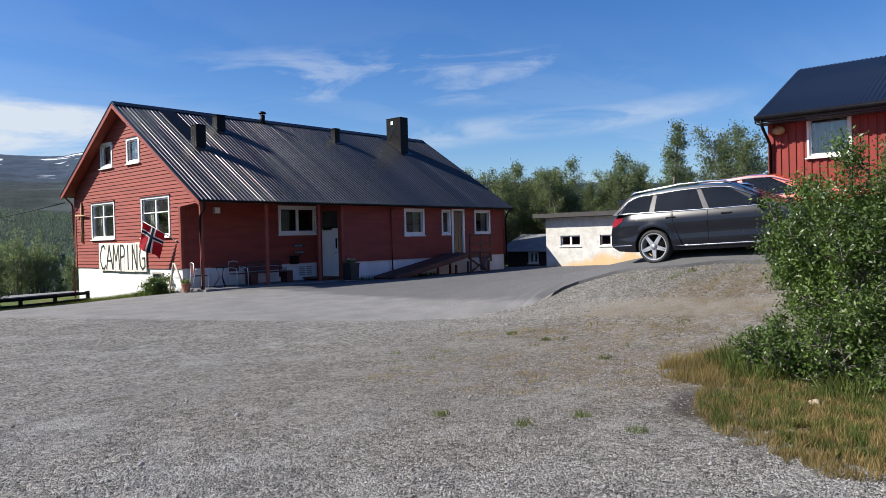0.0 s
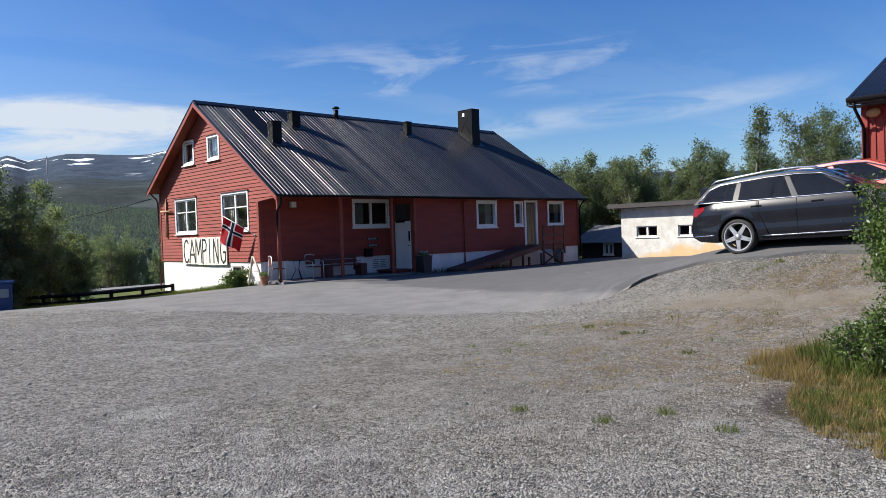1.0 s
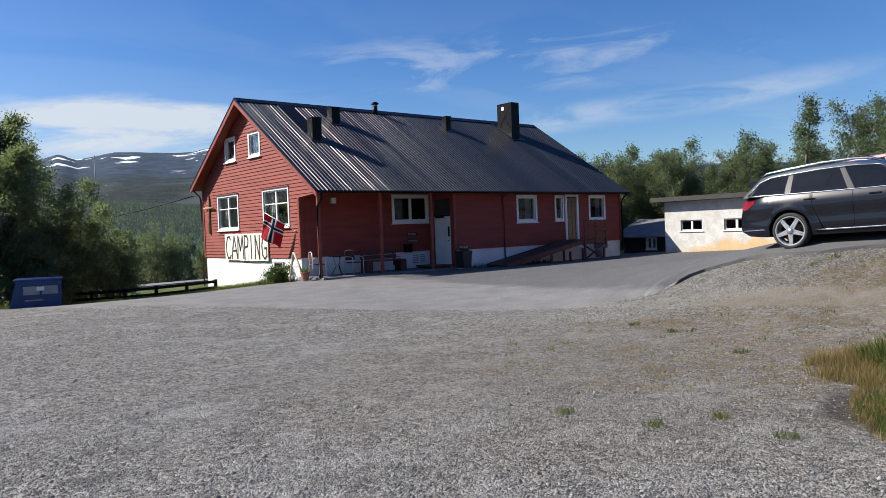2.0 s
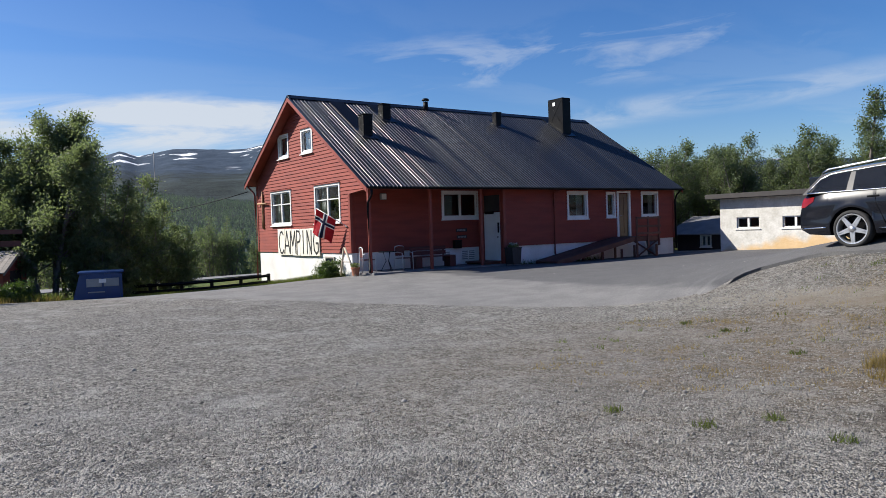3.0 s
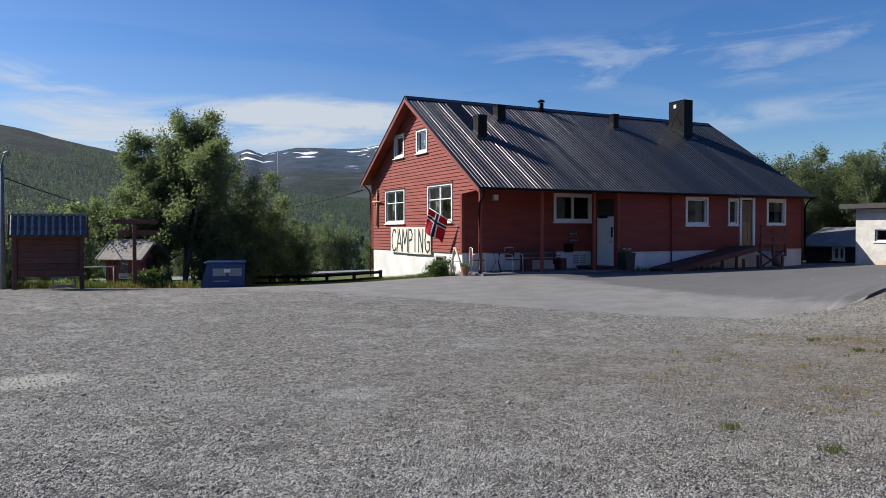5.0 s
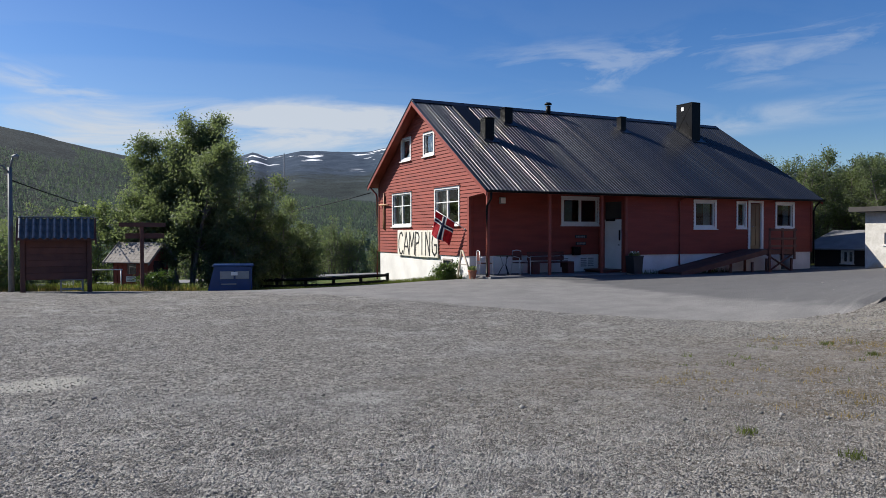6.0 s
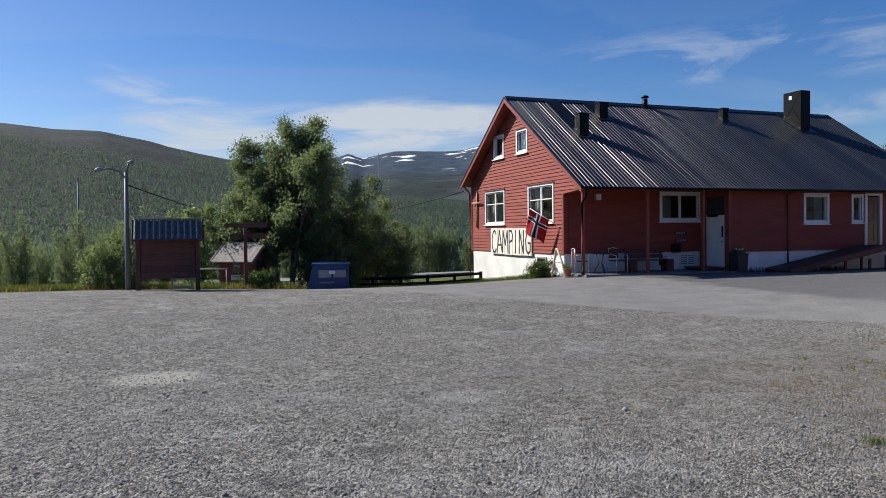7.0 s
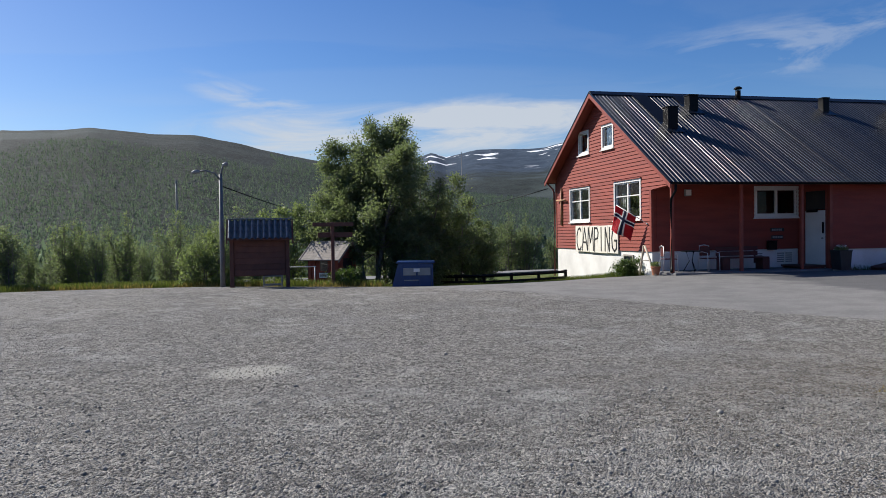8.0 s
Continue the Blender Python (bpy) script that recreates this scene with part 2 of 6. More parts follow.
# ---- the lie of the land ----
LAND = np.array([
    (-13, -22, 0.20), (-9.6, -19, 0.20), (-7.4, -17, 0.20), (-25, -20, 0.15), (-22, -6, 0.0), (-6, -8, 0.18), (-14, -6, 0.1),
    (-15, 6, -0.05), (-21, 8, -0.15), (-8, 5, -0.18), (-3, 7, -0.42), (0, 10.3, -0.52), (0, 1.6, 0.19), (5, -0.4, 0.26), (16.6, -0.4, 0.25),
    (-1, -13.5, 0.40), (0.55, -15.6, 1.22), (0.8, -18.3, 1.37), (8, -16, 1.28), (17, -3, 0.36), (14, -9, 0.58), (-4.2, -18, 0.25),
    (-1.6, -17.6, 0.55), (-5, -21.5, 0.30), (3, -22, 1.2), (-2.5, -20.0, 0.6), (5, -8, 0.42), (-8, 16, -0.85), (5, 27, -0.95), (-25, 27, -1.1)])


def spline(p, c):
    d = np.linalg.norm(p[:, None, :] - c[None, :, :], axis=2)
    return np.where(d > 0, d * d * np.log(np.maximum(d, 1e-9)), 0)


_n = len(LAND)
_A = np.zeros((_n + 3, _n + 3))
_A[:_n, :_n] = spline(LAND[:, :2], LAND[:, :2]) + np.eye(_n) * 0.8
_A[:_n, _n:] = np.c_[np.ones(_n), LAND[:, :2]]
_A[_n:, :_n] = _A[:_n, _n:].T
_W = np.linalg.solve(_A, np.r_[LAND[:, 2], 0, 0, 0])

# skyline angles by compass bearing: the wooded hillside and the far mountains
HILL_AZ = np.array([-180, -60, -26, -17.6, -14.4, -12.3, -8.6, -5.1, -1.1, 2.7, 9, 16, 30, 60, 110, 180])
HILL_UP = np.array([4, 3, 5.6, 7.24, 7.4, 7.66, 7.4, 7.35, 6.63, 5.89, 4.6, 3.6, 2.4, 1.5, 3, 6])
MOUNT_AZ = np.array([-180, -20, 6, 11.2, 12.5, 13.6, 15.9, 18.5, 21.1, 22.8, 30, 45, 54.9, 58.1, 60.7, 68.1, 90, 180])
MOUNT_UP = np.array([4, 4, 5.4, 5.85, 6.31, 5.94, 6.42, 6.36, 6.45, 6.8, 6.2, 5.0, 4.45, 4.22, 4.3, 3.8, 4, 4])
EYE = np.array((-12.9, -21.8))


def smooth01(a, b, v):
    t = np.clip((v - a) / (b - a), 0, 1)
    return t * t * (3 - 2 * t)


def land(x, y):
    """Height of the ground, for arrays."""
    x, y = np.atleast_1d(np.asarray(x, float)), np.atleast_1d(np.asarray(y, float))
    p = np.c_[np.clip(x, -28, 24), np.clip(y, -28, 32)]
    near = spline(p, LAND[:, :2]) @ _W[:_n] + _W[_n] + p @ _W[_n + 1:]
    near = np.clip(near, -2.2, 2.2)
    dx, dy = x - EYE[0], y - EYE[1]
    r, az = np.hypot(dx, dy), np.degrees(np.arctan2(dx, dy))
    base = -3.0 - 9 * smooth01(60, 220, r)
    mid = near * (1 - smooth01(48, 90, r)) + base * smooth01(48, 90, r)
    hill = np.tan(np.radians(np.interp(az, HILL_AZ, HILL_UP))) * 1900 * (0.35 * smooth01(180, 900, r) + 0.65 * smooth01(350, 1900, r)) * (1 - 0.8 * smooth01(1950, 3000, r))
    mount = np.tan(np.radians(np.interp(az, MOUNT_AZ, MOUNT_UP))) * 4200 * (0.25 * smooth01(250, 2400, r) + 0.75 * smooth01(1600, 4200, r))
    return mid + np.maximum(hill, mount)


def land1(x, y):
    return float(land(x, y)[0])


def make_ground():
    # one sheet: rings round the viewpoint's lot, fine inside and coarse towards the mountains
    radii = np.r_[0.6, np.arange(2, 48, 0.7), np.geomspace(48, 300, 34)[1:], np.geomspace(300, 4700, 70)[1:]]
    az = np.radians(np.r_[np.arange(-42, 86, 0.4), np.arange(86, 318, 4.0)])
    na, nr = len(az), len(radii)
    R, A = np.meshgrid(radii, az, indexing="ij")
    X, Y = EYE[0] + R * np.sin(A), EYE[1] + R * np.cos(A)
    Z = land(X.ravel(), Y.ravel()).reshape(X.shape)
    for i in range(nr):
        r = radii[i]
        if r > 300:
            k = smooth01(300, 1500, r)
            for j in range(na):
                v = Vector((X[i, j], Y[i, j], 0))
                Z[i, j] += k * (noise.fractal(v * 0.0035, 1.0, 2.0, 5) * 9 + abs(noise.noise(v * 0.0012)) * 14 - 17) * (1 - 0.5 * smooth01(3600, 4300, r))
    verts = np.c_[X.ravel(), Y.ravel(), Z.ravel()]
    faces = []
    for i in range(nr - 1):
        a = i * na + np.arange(na)
        b = np.roll(a, -1)
        faces.append(np.c_[a, a + na, b + na, b])
    faces = np.concatenate(faces).tolist()
    faces.append(list(range(na)))
    return verts.tolist(), faces


def ground_material():
    m = bpy.data.materials.new("gravel_grass_and_hazy_fell")
    m.use_nodes = True
    t = m.node_tree
    b = t.nodes["Principled BSDF"]
    b.inputs["Roughness"].default_value = 0.9
    b.inputs["Specular IOR Level"].default_value = 0.2
    geo = t.nodes.new("ShaderNodeNewGeometry")
    pos = geo.outputs["Position"]
    xyz = t.nodes.new("ShaderNodeSeparateXYZ")
    t.links.new(pos, xyz.inputs[0])

    def nz(scale, detail=4, rough=0.55):
        n = t.nodes.new("ShaderNodeTexNoise")
        n.inputs["Scale"].default_value, n.inputs["Detail"].default_value, n.inputs["Roughness"].default_value = scale, detail, rough
        t.links.new(pos, n.inputs["Vector"])
        return n.outputs[0]

    def mth(op, *vs):
        n = t.nodes.new("ShaderNodeMath")
        n.operation = op
        for i, v in enumerate(vs):
            if isinstance(v, (int, float)):
                n.inputs[i].default_value = v
            else:
                t.links.new(v, n.inputs[i])
        return n.outputs[0]

    def rng(v, a, c):
        n = t.nodes.new("ShaderNodeMapRange")
        n.interpolation_type = "SMOOTHSTEP"
        n.inputs["From Min"].default_value, n.inputs["From Max"].default_value = a, c
        t.links.new(v, n.inputs["Value"])
        return n.outputs[0]

    def mix(f, c1, c2):
        n = t.nodes.new("ShaderNodeMixRGB")
        if isinstance(f, (int, float)):
            n.inputs[0].default_value = f
        else:
            t.links.new(f, n.inputs[0])
        for i, c in ((1, c1), (2, c2)):
            if isinstance(c, tuple):
                n.inputs[i].default_value = (*c, 1)
            else:
                t.links.new(c, n.inputs[i])
        return n.outputs[0]

    def ell(cx, cy, rx, ry, turn=0.0, wob=0.5):
        """Distance from an ellipse's centre in its own radii, frayed by noise."""
        c, s = math.cos(turn), math.sin(turn)
        dx, dy = mth("SUBTRACT", xyz.outputs[0], cx), mth("SUBTRACT", xyz.outputs[1], cy)
        u = mth("DIVIDE", mth("ADD", mth("MULTIPLY", dx, c), mth("MULTIPLY", dy, s)), rx)
        v = mth("DIVIDE", mth("SUBTRACT", mth("MULTIPLY", dy, c), mth("MULTIPLY", dx, s)), ry)
        d = mth("SQRT", mth("ADD", mth("MULTIPLY", u, u), mth("MULTIPLY", v, v)))
        return mth("ADD", d, mth("MULTIPLY", mth("SUBTRACT", fray, 0.5), wob))

    fray = nz(0.9, 6, 0.65)
    vor = t.nodes.new("ShaderNodeTexVoronoi")
    vor.inputs["Scale"].default_value = 76
    t.links.new(pos, vor.inputs["Vector"])
    vor2 = t.nodes.new("ShaderNodeTexVoronoi")
    vor2.inputs["Scale"].default_value = 29
    t.links.new(pos, vor2.inputs["Vector"])
    pebble = mix(0.55, vor.outputs["Color"], vor2.outputs["Color"])
    bw = t.nodes.new("ShaderNodeRGBToBW")
    t.links.new(pebble, bw.inputs[0])
    gravel = mix(rng(bw.outputs[0], 0.22, 0.78), (0.062, 0.058, 0.052), (0.43, 0.408, 0.366))
    gravel = mix(mth("MULTIPLY", rng(nz(0.45, 6, 0.7), 0.48, 0.66), 0.42), gravel, (0.27, 0.262, 0.25))
    gravel = mix(mth("MULTIPLY", rng(nz(0.16, 5, 0.65), 0.5, 0.68), 0.42), gravel, (0.13, 0.127, 0.122))
    # worn pale patch and tracks, and earthy, weedy ground on the bank side
    patches = mth("MULTIPLY", rng(nz(1.3, 6, 0.72), 0.50, 0.60), rng(nz(0.33, 3), 0.40, 0.56))
    gravel = mix(mth("MULTIPLY", patches, 0.4), gravel, (0.47, 0.46, 0.43))
    gravel = mix(mth("MULTIPLY", rng(nz(2.1, 5, 0.7), 0.54, 0.66), 0.5), gravel, (0.085, 0.082, 0.078))
    clump = nz(7.0, 5, 0.75)
    gravel = mix(mth("MULTIPLY", rng(clump, 0.50, 0.60), 0.38), gravel, (0.09, 0.086, 0.08))
    gravel = mix(mth("MULTIPLY", rng(clump, 0.46, 0.37), 0.38), gravel, (0.42, 0.405, 0.375))
    pale = rng(ell(-13.15, -12.45, 0.62, 0.5, 0.0, 1.3), 1.1, 0.55)
    gravel = mix(mth("MULTIPLY", pale, 0.7), gravel, (0.52, 0.50, 0.44))
    track = rng(ell(-1.55, -16.1, 3.7, 0.42, 1.65, 0.9), 1.2, 0.7)
    gravel = mix(mth("MULTIPLY", track, 0.75), gravel, (0.36, 0.335, 0.285))
    tinge = mth("MULTIPLY", rng(ell(-3.0, -17.5, 7.5, 5.0, -0.3, 0.8), 1.2, 0.3), 0.38)
    gravel = mix(tinge, gravel, (0.150, 0.112, 0.068))
    earthy = mth("MULTIPLY", rng(ell(-3.0, -18.3, 5.0, 3.0, -0.3, 1.4), 1.25, 0.4), rng(nz(1.6, 6, 0.7), 0.44, 0.62))
    gravel = mix(mth("MULTIPLY", earthy, 0.5), gravel, (0.17, 0.120, 0.068))
    soil = rng(ell(-6.35, -19.2, 0.7, 0.28, 0.4, 1.2), 1.0, 0.5)
    gravel = mix(mth("MULTIPLY", soil, 0.75), gravel, (0.045, 0.034, 0.030))
    turf = mix(rng(nz(1.3, 6, 0.7), 0.35, 0.65), (0.085, 0.075, 0.03), (0.15, 0.105, 0.055))
    bushy = rng(ell(-4.6, -20.7, 2.7, 1.62, 0.0, 0.9), 1.1, 0.85)
    near = mix(bushy, gravel, turf)
    # green ground outside the lot, wooded fell further up, rock and snow on the heights; blue distance haze is painted
    # into the woods and fell
    out = mth("SUBTRACT", xyz.outputs[1], mth("MULTIPLY", xyz.outputs[0], -0.34))
    edge = rng(mth("ADD", out, mth("MULTIPLY", mth("SUBTRACT", fray, 0.5), 2.2)), 0.9, 1.7)
    lowx = rng(xyz.outputs[0], 2.0, -0.6)
    green = mix(rng(nz(0.6, 5), 0.35, 0.65), (0.075, 0.12, 0.026), (0.16, 0.17, 0.05))
    away = rng(mth("MAXIMUM", mth("SUBTRACT", xyz.outputs[0], 20.0), mth("SUBTRACT", xyz.outputs[1], 13.0)), 0.0, 3.0)
    col = mix(mth("MAXIMUM", mth("MULTIPLY", edge, lowx), away), near, green)
    hazy_wood = mix(rng(mth("ADD", mth("MULTIPLY", nz(0.16, 4, 0.7), 0.6), mth("MULTIPLY", nz(0.018, 5, 0.6), 0.4)), 0.455, 0.545), (0.011, 0.017, 0.015), (0.027, 0.037, 0.033))
    hazy_wood = mix(rng(nz(0.003, 4), 0.5, 0.66), hazy_wood, (0.046, 0.060, 0.056))
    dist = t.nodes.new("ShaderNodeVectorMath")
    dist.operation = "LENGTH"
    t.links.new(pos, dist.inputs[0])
    col = mix(rng(dist.outputs["Value"], 60, 120), col, hazy_wood)
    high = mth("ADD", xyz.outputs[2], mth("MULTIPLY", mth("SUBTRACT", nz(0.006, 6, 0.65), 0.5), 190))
    hazy_fell = mix(rng(nz(0.012, 6, 0.7), 0.4, 0.62), (0.022, 0.039, 0.064), (0.044, 0.066, 0.096))
    col = mix(rng(high, 165, 260), col, hazy_fell)
    snow = mth("MULTIPLY", rng(high, 235, 310), rng(nz(0.0058, 5, 0.6), 0.585, 0.61))
    col = mix(snow, col, (0.85, 0.87, 0.9))
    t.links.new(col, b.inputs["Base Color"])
    bp = t.nodes.new("ShaderNodeBump")
    bp.inputs["Strength"].default_value, bp.inputs["Distance"].default_value = 1.0, 0.024
    hgt = mth("ADD", mth("MULTIPLY", vor.outputs["Distance"], -1.0), mth("MULTIPLY", vor2.outputs["Distance"], -1.4))
    t.links.new(hgt, bp.inputs["Height"])
    canopy = t.nodes.new("ShaderNodeBump")
    canopy.inputs["Distance"].default_value = 3.0
    t.links.new(mth("MULTIPLY", rng(dist.outputs["Value"], 90, 200), 0.9), canopy.inputs["Strength"])
    t.links.new(nz(0.14, 4, 0.7), canopy.inputs["Height"])
    t.links.new(bp.outputs[0], canopy.inputs["Normal"])
    t.links.new(canopy.outputs[0], b.inputs["Normal"])
    return m


gv, gf = make_ground()
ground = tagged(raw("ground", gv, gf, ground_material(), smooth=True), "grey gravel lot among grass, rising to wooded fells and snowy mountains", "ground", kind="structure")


def strip(name, left, right, lift, thick, material, label, steps=60, cross=10, category="road", edge_down=False):
    """A sheet of paving that follows the ground between two edge lines, with real edges."""
    def along(line, u):
        seg = [math.dist(a, b) for a, b in zip(line, line[1:])]
        d = u * sum(seg)
        for (a, b), s in zip(zip(line, line[1:]), seg):
            if d <= s + 1e-9:
                return Vector(a).lerp(Vector(b), d / s)
            d -= s
        return Vector(line[-1])
    top = []
    for i in range(steps + 1):
        a, b = along(left, i / steps), along(right, i / steps)
        for j in range(cross + 1):
            p = a.lerp(b, j / cross)
            if j in (0, cross):
                p = p + Vector((noise.noise(Vector((p.x * 0.9, p.y * 0.9, 3))), noise.noise(Vector((p.x * 0.9, p.y * 0.9, 7))))) * 0.25
            top.append((p.x, p.y))
    t = np.array(top)
    z = land(t[:, 0], t[:, 1]) + lift
    if edge_down:
        # worn flush with the gravel, but for the broken edge at the bank
        k = np.arange(len(top)) % (cross + 1)
        z -= np.where((k == 0) & (t[:, 0] < -0.6), lift + 0.05, 0)
        z += np.where((k < 3) & (t[:, 0] > -0.55) & (t[:, 1] < -13.0), 0.05, 0)
    v = np.c_[t, z].tolist() + np.c_[t, z - thick].tolist()
    w, n = cross + 1, len(top)
    f = [(i * w + j, i * w + j + 1, (i + 1) * w + j + 1, (i + 1) * w + j) for i in range(steps) for j in range(cross)]
    rim = [j for j in range(w)] + [i * w + cross for i in range(1, steps + 1)] + [steps * w + j for j in range(cross - 1, -1, -1)] + [i * w for i in range(steps - 1, 0, -1)]
    f += [(a, b, b + n, a + n) for a, b in zip(rim, rim[1:] + rim[:1])]
    bm = bmesh.new()
    vs = [bm.verts.new(p) for p in v]
    for q in f:
        bm.faces.new([vs[k] for k in q])
    ob = part(name, bm, material, smooth=False)
    return tagged(ob, label, category, kind="structure")


DRIVE_L = [(-9.0, 2.0), (-7.2, -2.5), (-5.5, -7.5), (-3.6, -10.8), (-2.5, -12.9), (-1.5, -13.75), (-0.45, -13.75), (0.25, -13.95), (0.34, -14.8), (0.34, -18.5), (0.8, -26.0)]
DRIVE_R = [(-2.4, 2.4), (-0.2, 1.0), (6.0, 1.0), (16.4, 1.0), (22.0, -4.0), (16.6, -14.0), (12.0, -26.0)]


def newer_asphalt(m):
    """A darker, newer layer on the upper part of the drive, over the bleached old one."""
    t = m.node_tree
    b = t.nodes["Principled BSDF"]
    col = b.inputs["Base Color"].links[0].from_socket
    tc, xyz, nz_ = t.nodes.new("ShaderNodeTexCoord"), t.nodes.new("ShaderNodeSeparateXYZ"), t.nodes.new("ShaderNodeTexNoise")
    nz_.inputs["Scale"].default_value, nz_.inputs["Detail"].default_value = 0.8, 7
    for n in (xyz, nz_):
        t.links.new(tc.outputs["Object"], n.inputs[0])

    def ma(a, k, c):
        n = t.nodes.new("ShaderNodeMath")
        n.operation = "MULTIPLY_ADD"
        t.links.new(a, n.inputs[0])
        n.inputs[1].default_value = k
        if isinstance(c, float):
            n.inputs[2].default_value = c
        else:
            t.links.new(c, n.inputs[2])
        return n.outputs[0]
    across = ma(xyz.outputs[1], -0.175, ma(nz_.outputs[0], 1.4, ma(xyz.outputs[0], 1.0, -2.55)))
    r = t.nodes.new("ShaderNodeMapRange")
    r.inputs["From Min"].default_value, r.inputs["From Max"].default_value, r.inputs["To Max"].default_value = -0.3, 0.25, 0.65
    t.links.new(across, r.inputs["Value"])
    mx = t.nodes.new("ShaderNodeMixRGB")
    mx.inputs[2].default_value = (0.075, 0.075, 0.078, 1)
    t.links.new(r.outputs[0], mx.inputs[0])
    t.links.new(col, mx.inputs[1])
    t.links.new(mx.outputs[0], b.inputs["Base Color"])


newer_asphalt(M["asphalt"])
strip("pavement_drive", DRIVE_L, DRIVE_R, 0.014, 0.25, M["asphalt"], "worn grey asphalt drive with crumbled edge", 90, 26, "driveway", True)
strip("road", [(-90, 23.6), (70, 23.4)], [(-90, 29.4), (70, 29.6)], 0.06, 0.3, M["roadway"], "pale asphalt country road", 80, 6)


# ---- walls with lap boards and openings ----
def wall_cells(levels, limits, holes):
    """Cells between levels, inside limits(z), outside the holes (u0, u1, z0, z1)."""
    for z0, z1 in zip(levels, levels[1:]):
        zm = (z0 + z1) / 2
        lo, hi = limits(zm)
        if hi - lo < 0.02:
            continue
        cuts = sorted((h[0], h[1]) for h in holes if h[2] < zm < h[3])
        u, ends = lo, []
        for a, b in cuts:
            ends.append((u, a))
            u = b
        ends.append((u, hi))
        for a, b in ends:
            if b - a < 0.005:
                continue
            a0, a1 = (limits(z0)[0], limits(z1)[0]) if a == lo else (a, a)
            b0, b1 = (limits(z0)[1], limits(z1)[1]) if b == hi else (b, b)
            yield z0, z1, a0, b0, a1, b1


def boarded_wall(name, place, z0, z1, limits, holes, material, parent, pitch=0.135, thick=0.18, label="", kinks=(), vertical=False):
    """place(u, out, z) gives a point; horizontal lap boards proud of a thick wall."""
    n = int((z1 - z0) / pitch)
    bottoms = [z0 + i * pitch for i in range(n + 1)]
    levels = sorted({round(v, 4) for v in [*bottoms, z1, *kinks, *[h[2] for h in holes], *[h[3] for h in holes]] if z0 <= v <= z1})
    levels = [v for i, v in enumerate(levels) if i == 0 or v - levels[i - 1] > 0.003]
    vs, fs = [], []

    def face(*pts):
        k = len(vs)
        vs.extend(pts)
        fs.append(tuple(range(k, k + len(pts))))
    for a, b, u0, v0, u1, v1 in wall_cells(levels, limits, holes):
        f0 = ((a - z0 + 1e-4) % pitch) / pitch
        f1 = f0 + (b - a) / pitch
        o0, o1 = 0.026 * (1 - f0) + 0.004, 0.026 * (1 - min(f1, 1)) + 0.004
        if vertical:
            o0 = o1 = 0.004
        p = [place(u0, o0, a), place(v0, o0, a), place(v1, o1, b), place(u1, o1, b)]
        q = [place(u0, -thick, a), place(v0, -thick, a), place(v1, -thick, b), place(u1, -thick, b)]
        face(*p)
        face(*q[::-1])
        face(p[0], q[0], q[1], p[1])
        face(p[3], p[2], q[2], q[3])
        face(p[0], p[3], q[3], q[0])
        face(p[1], q[1], q[2], p[2])
    wall_ob = raw(name, vs, fs, material, parent, label)
    if vertical:
        lo, hi = limits(z0 + 0.01)
        u, made = lo + 0.07, {}
        while u < hi - 0.03:
            spans = [(z0, z1 - 0.01)]
            for h in holes:
                if h[0] - 0.12 < u < h[1] + 0.12:
                    spans = [(z0, h[2] - 0.12), (h[3] + 0.12, z1 - 0.01)]
            for a, b in spans:
                if b - a < 0.05:
                    continue
                key = (round(a, 3), round(b, 3))
                if key not in made:
                    c = [Vector(place(v, o, z)) - Vector(place(0, 0, 0)) for o in (0.004, 0.028) for v, z in ((-0.048, a), (0.048, a), (0.046, b), (-0.046, b))]
                    me = bpy.data.meshes.new("cover_board")
                    me.from_pydata([tuple(v) for v in c], [], [(4, 5, 6, 7), (0, 1, 5, 4), (1, 2, 6, 5), (2, 3, 7, 6), (3, 0, 4, 7), (3, 2, 1, 0)])
                    me.materials.append(material)
                    made[key] = me
                ob = new("cover_board", made[key])
                ob.parent = wall_ob
                ob.location = place(u, 0, 0)
            u += 0.19
    return wall_ob


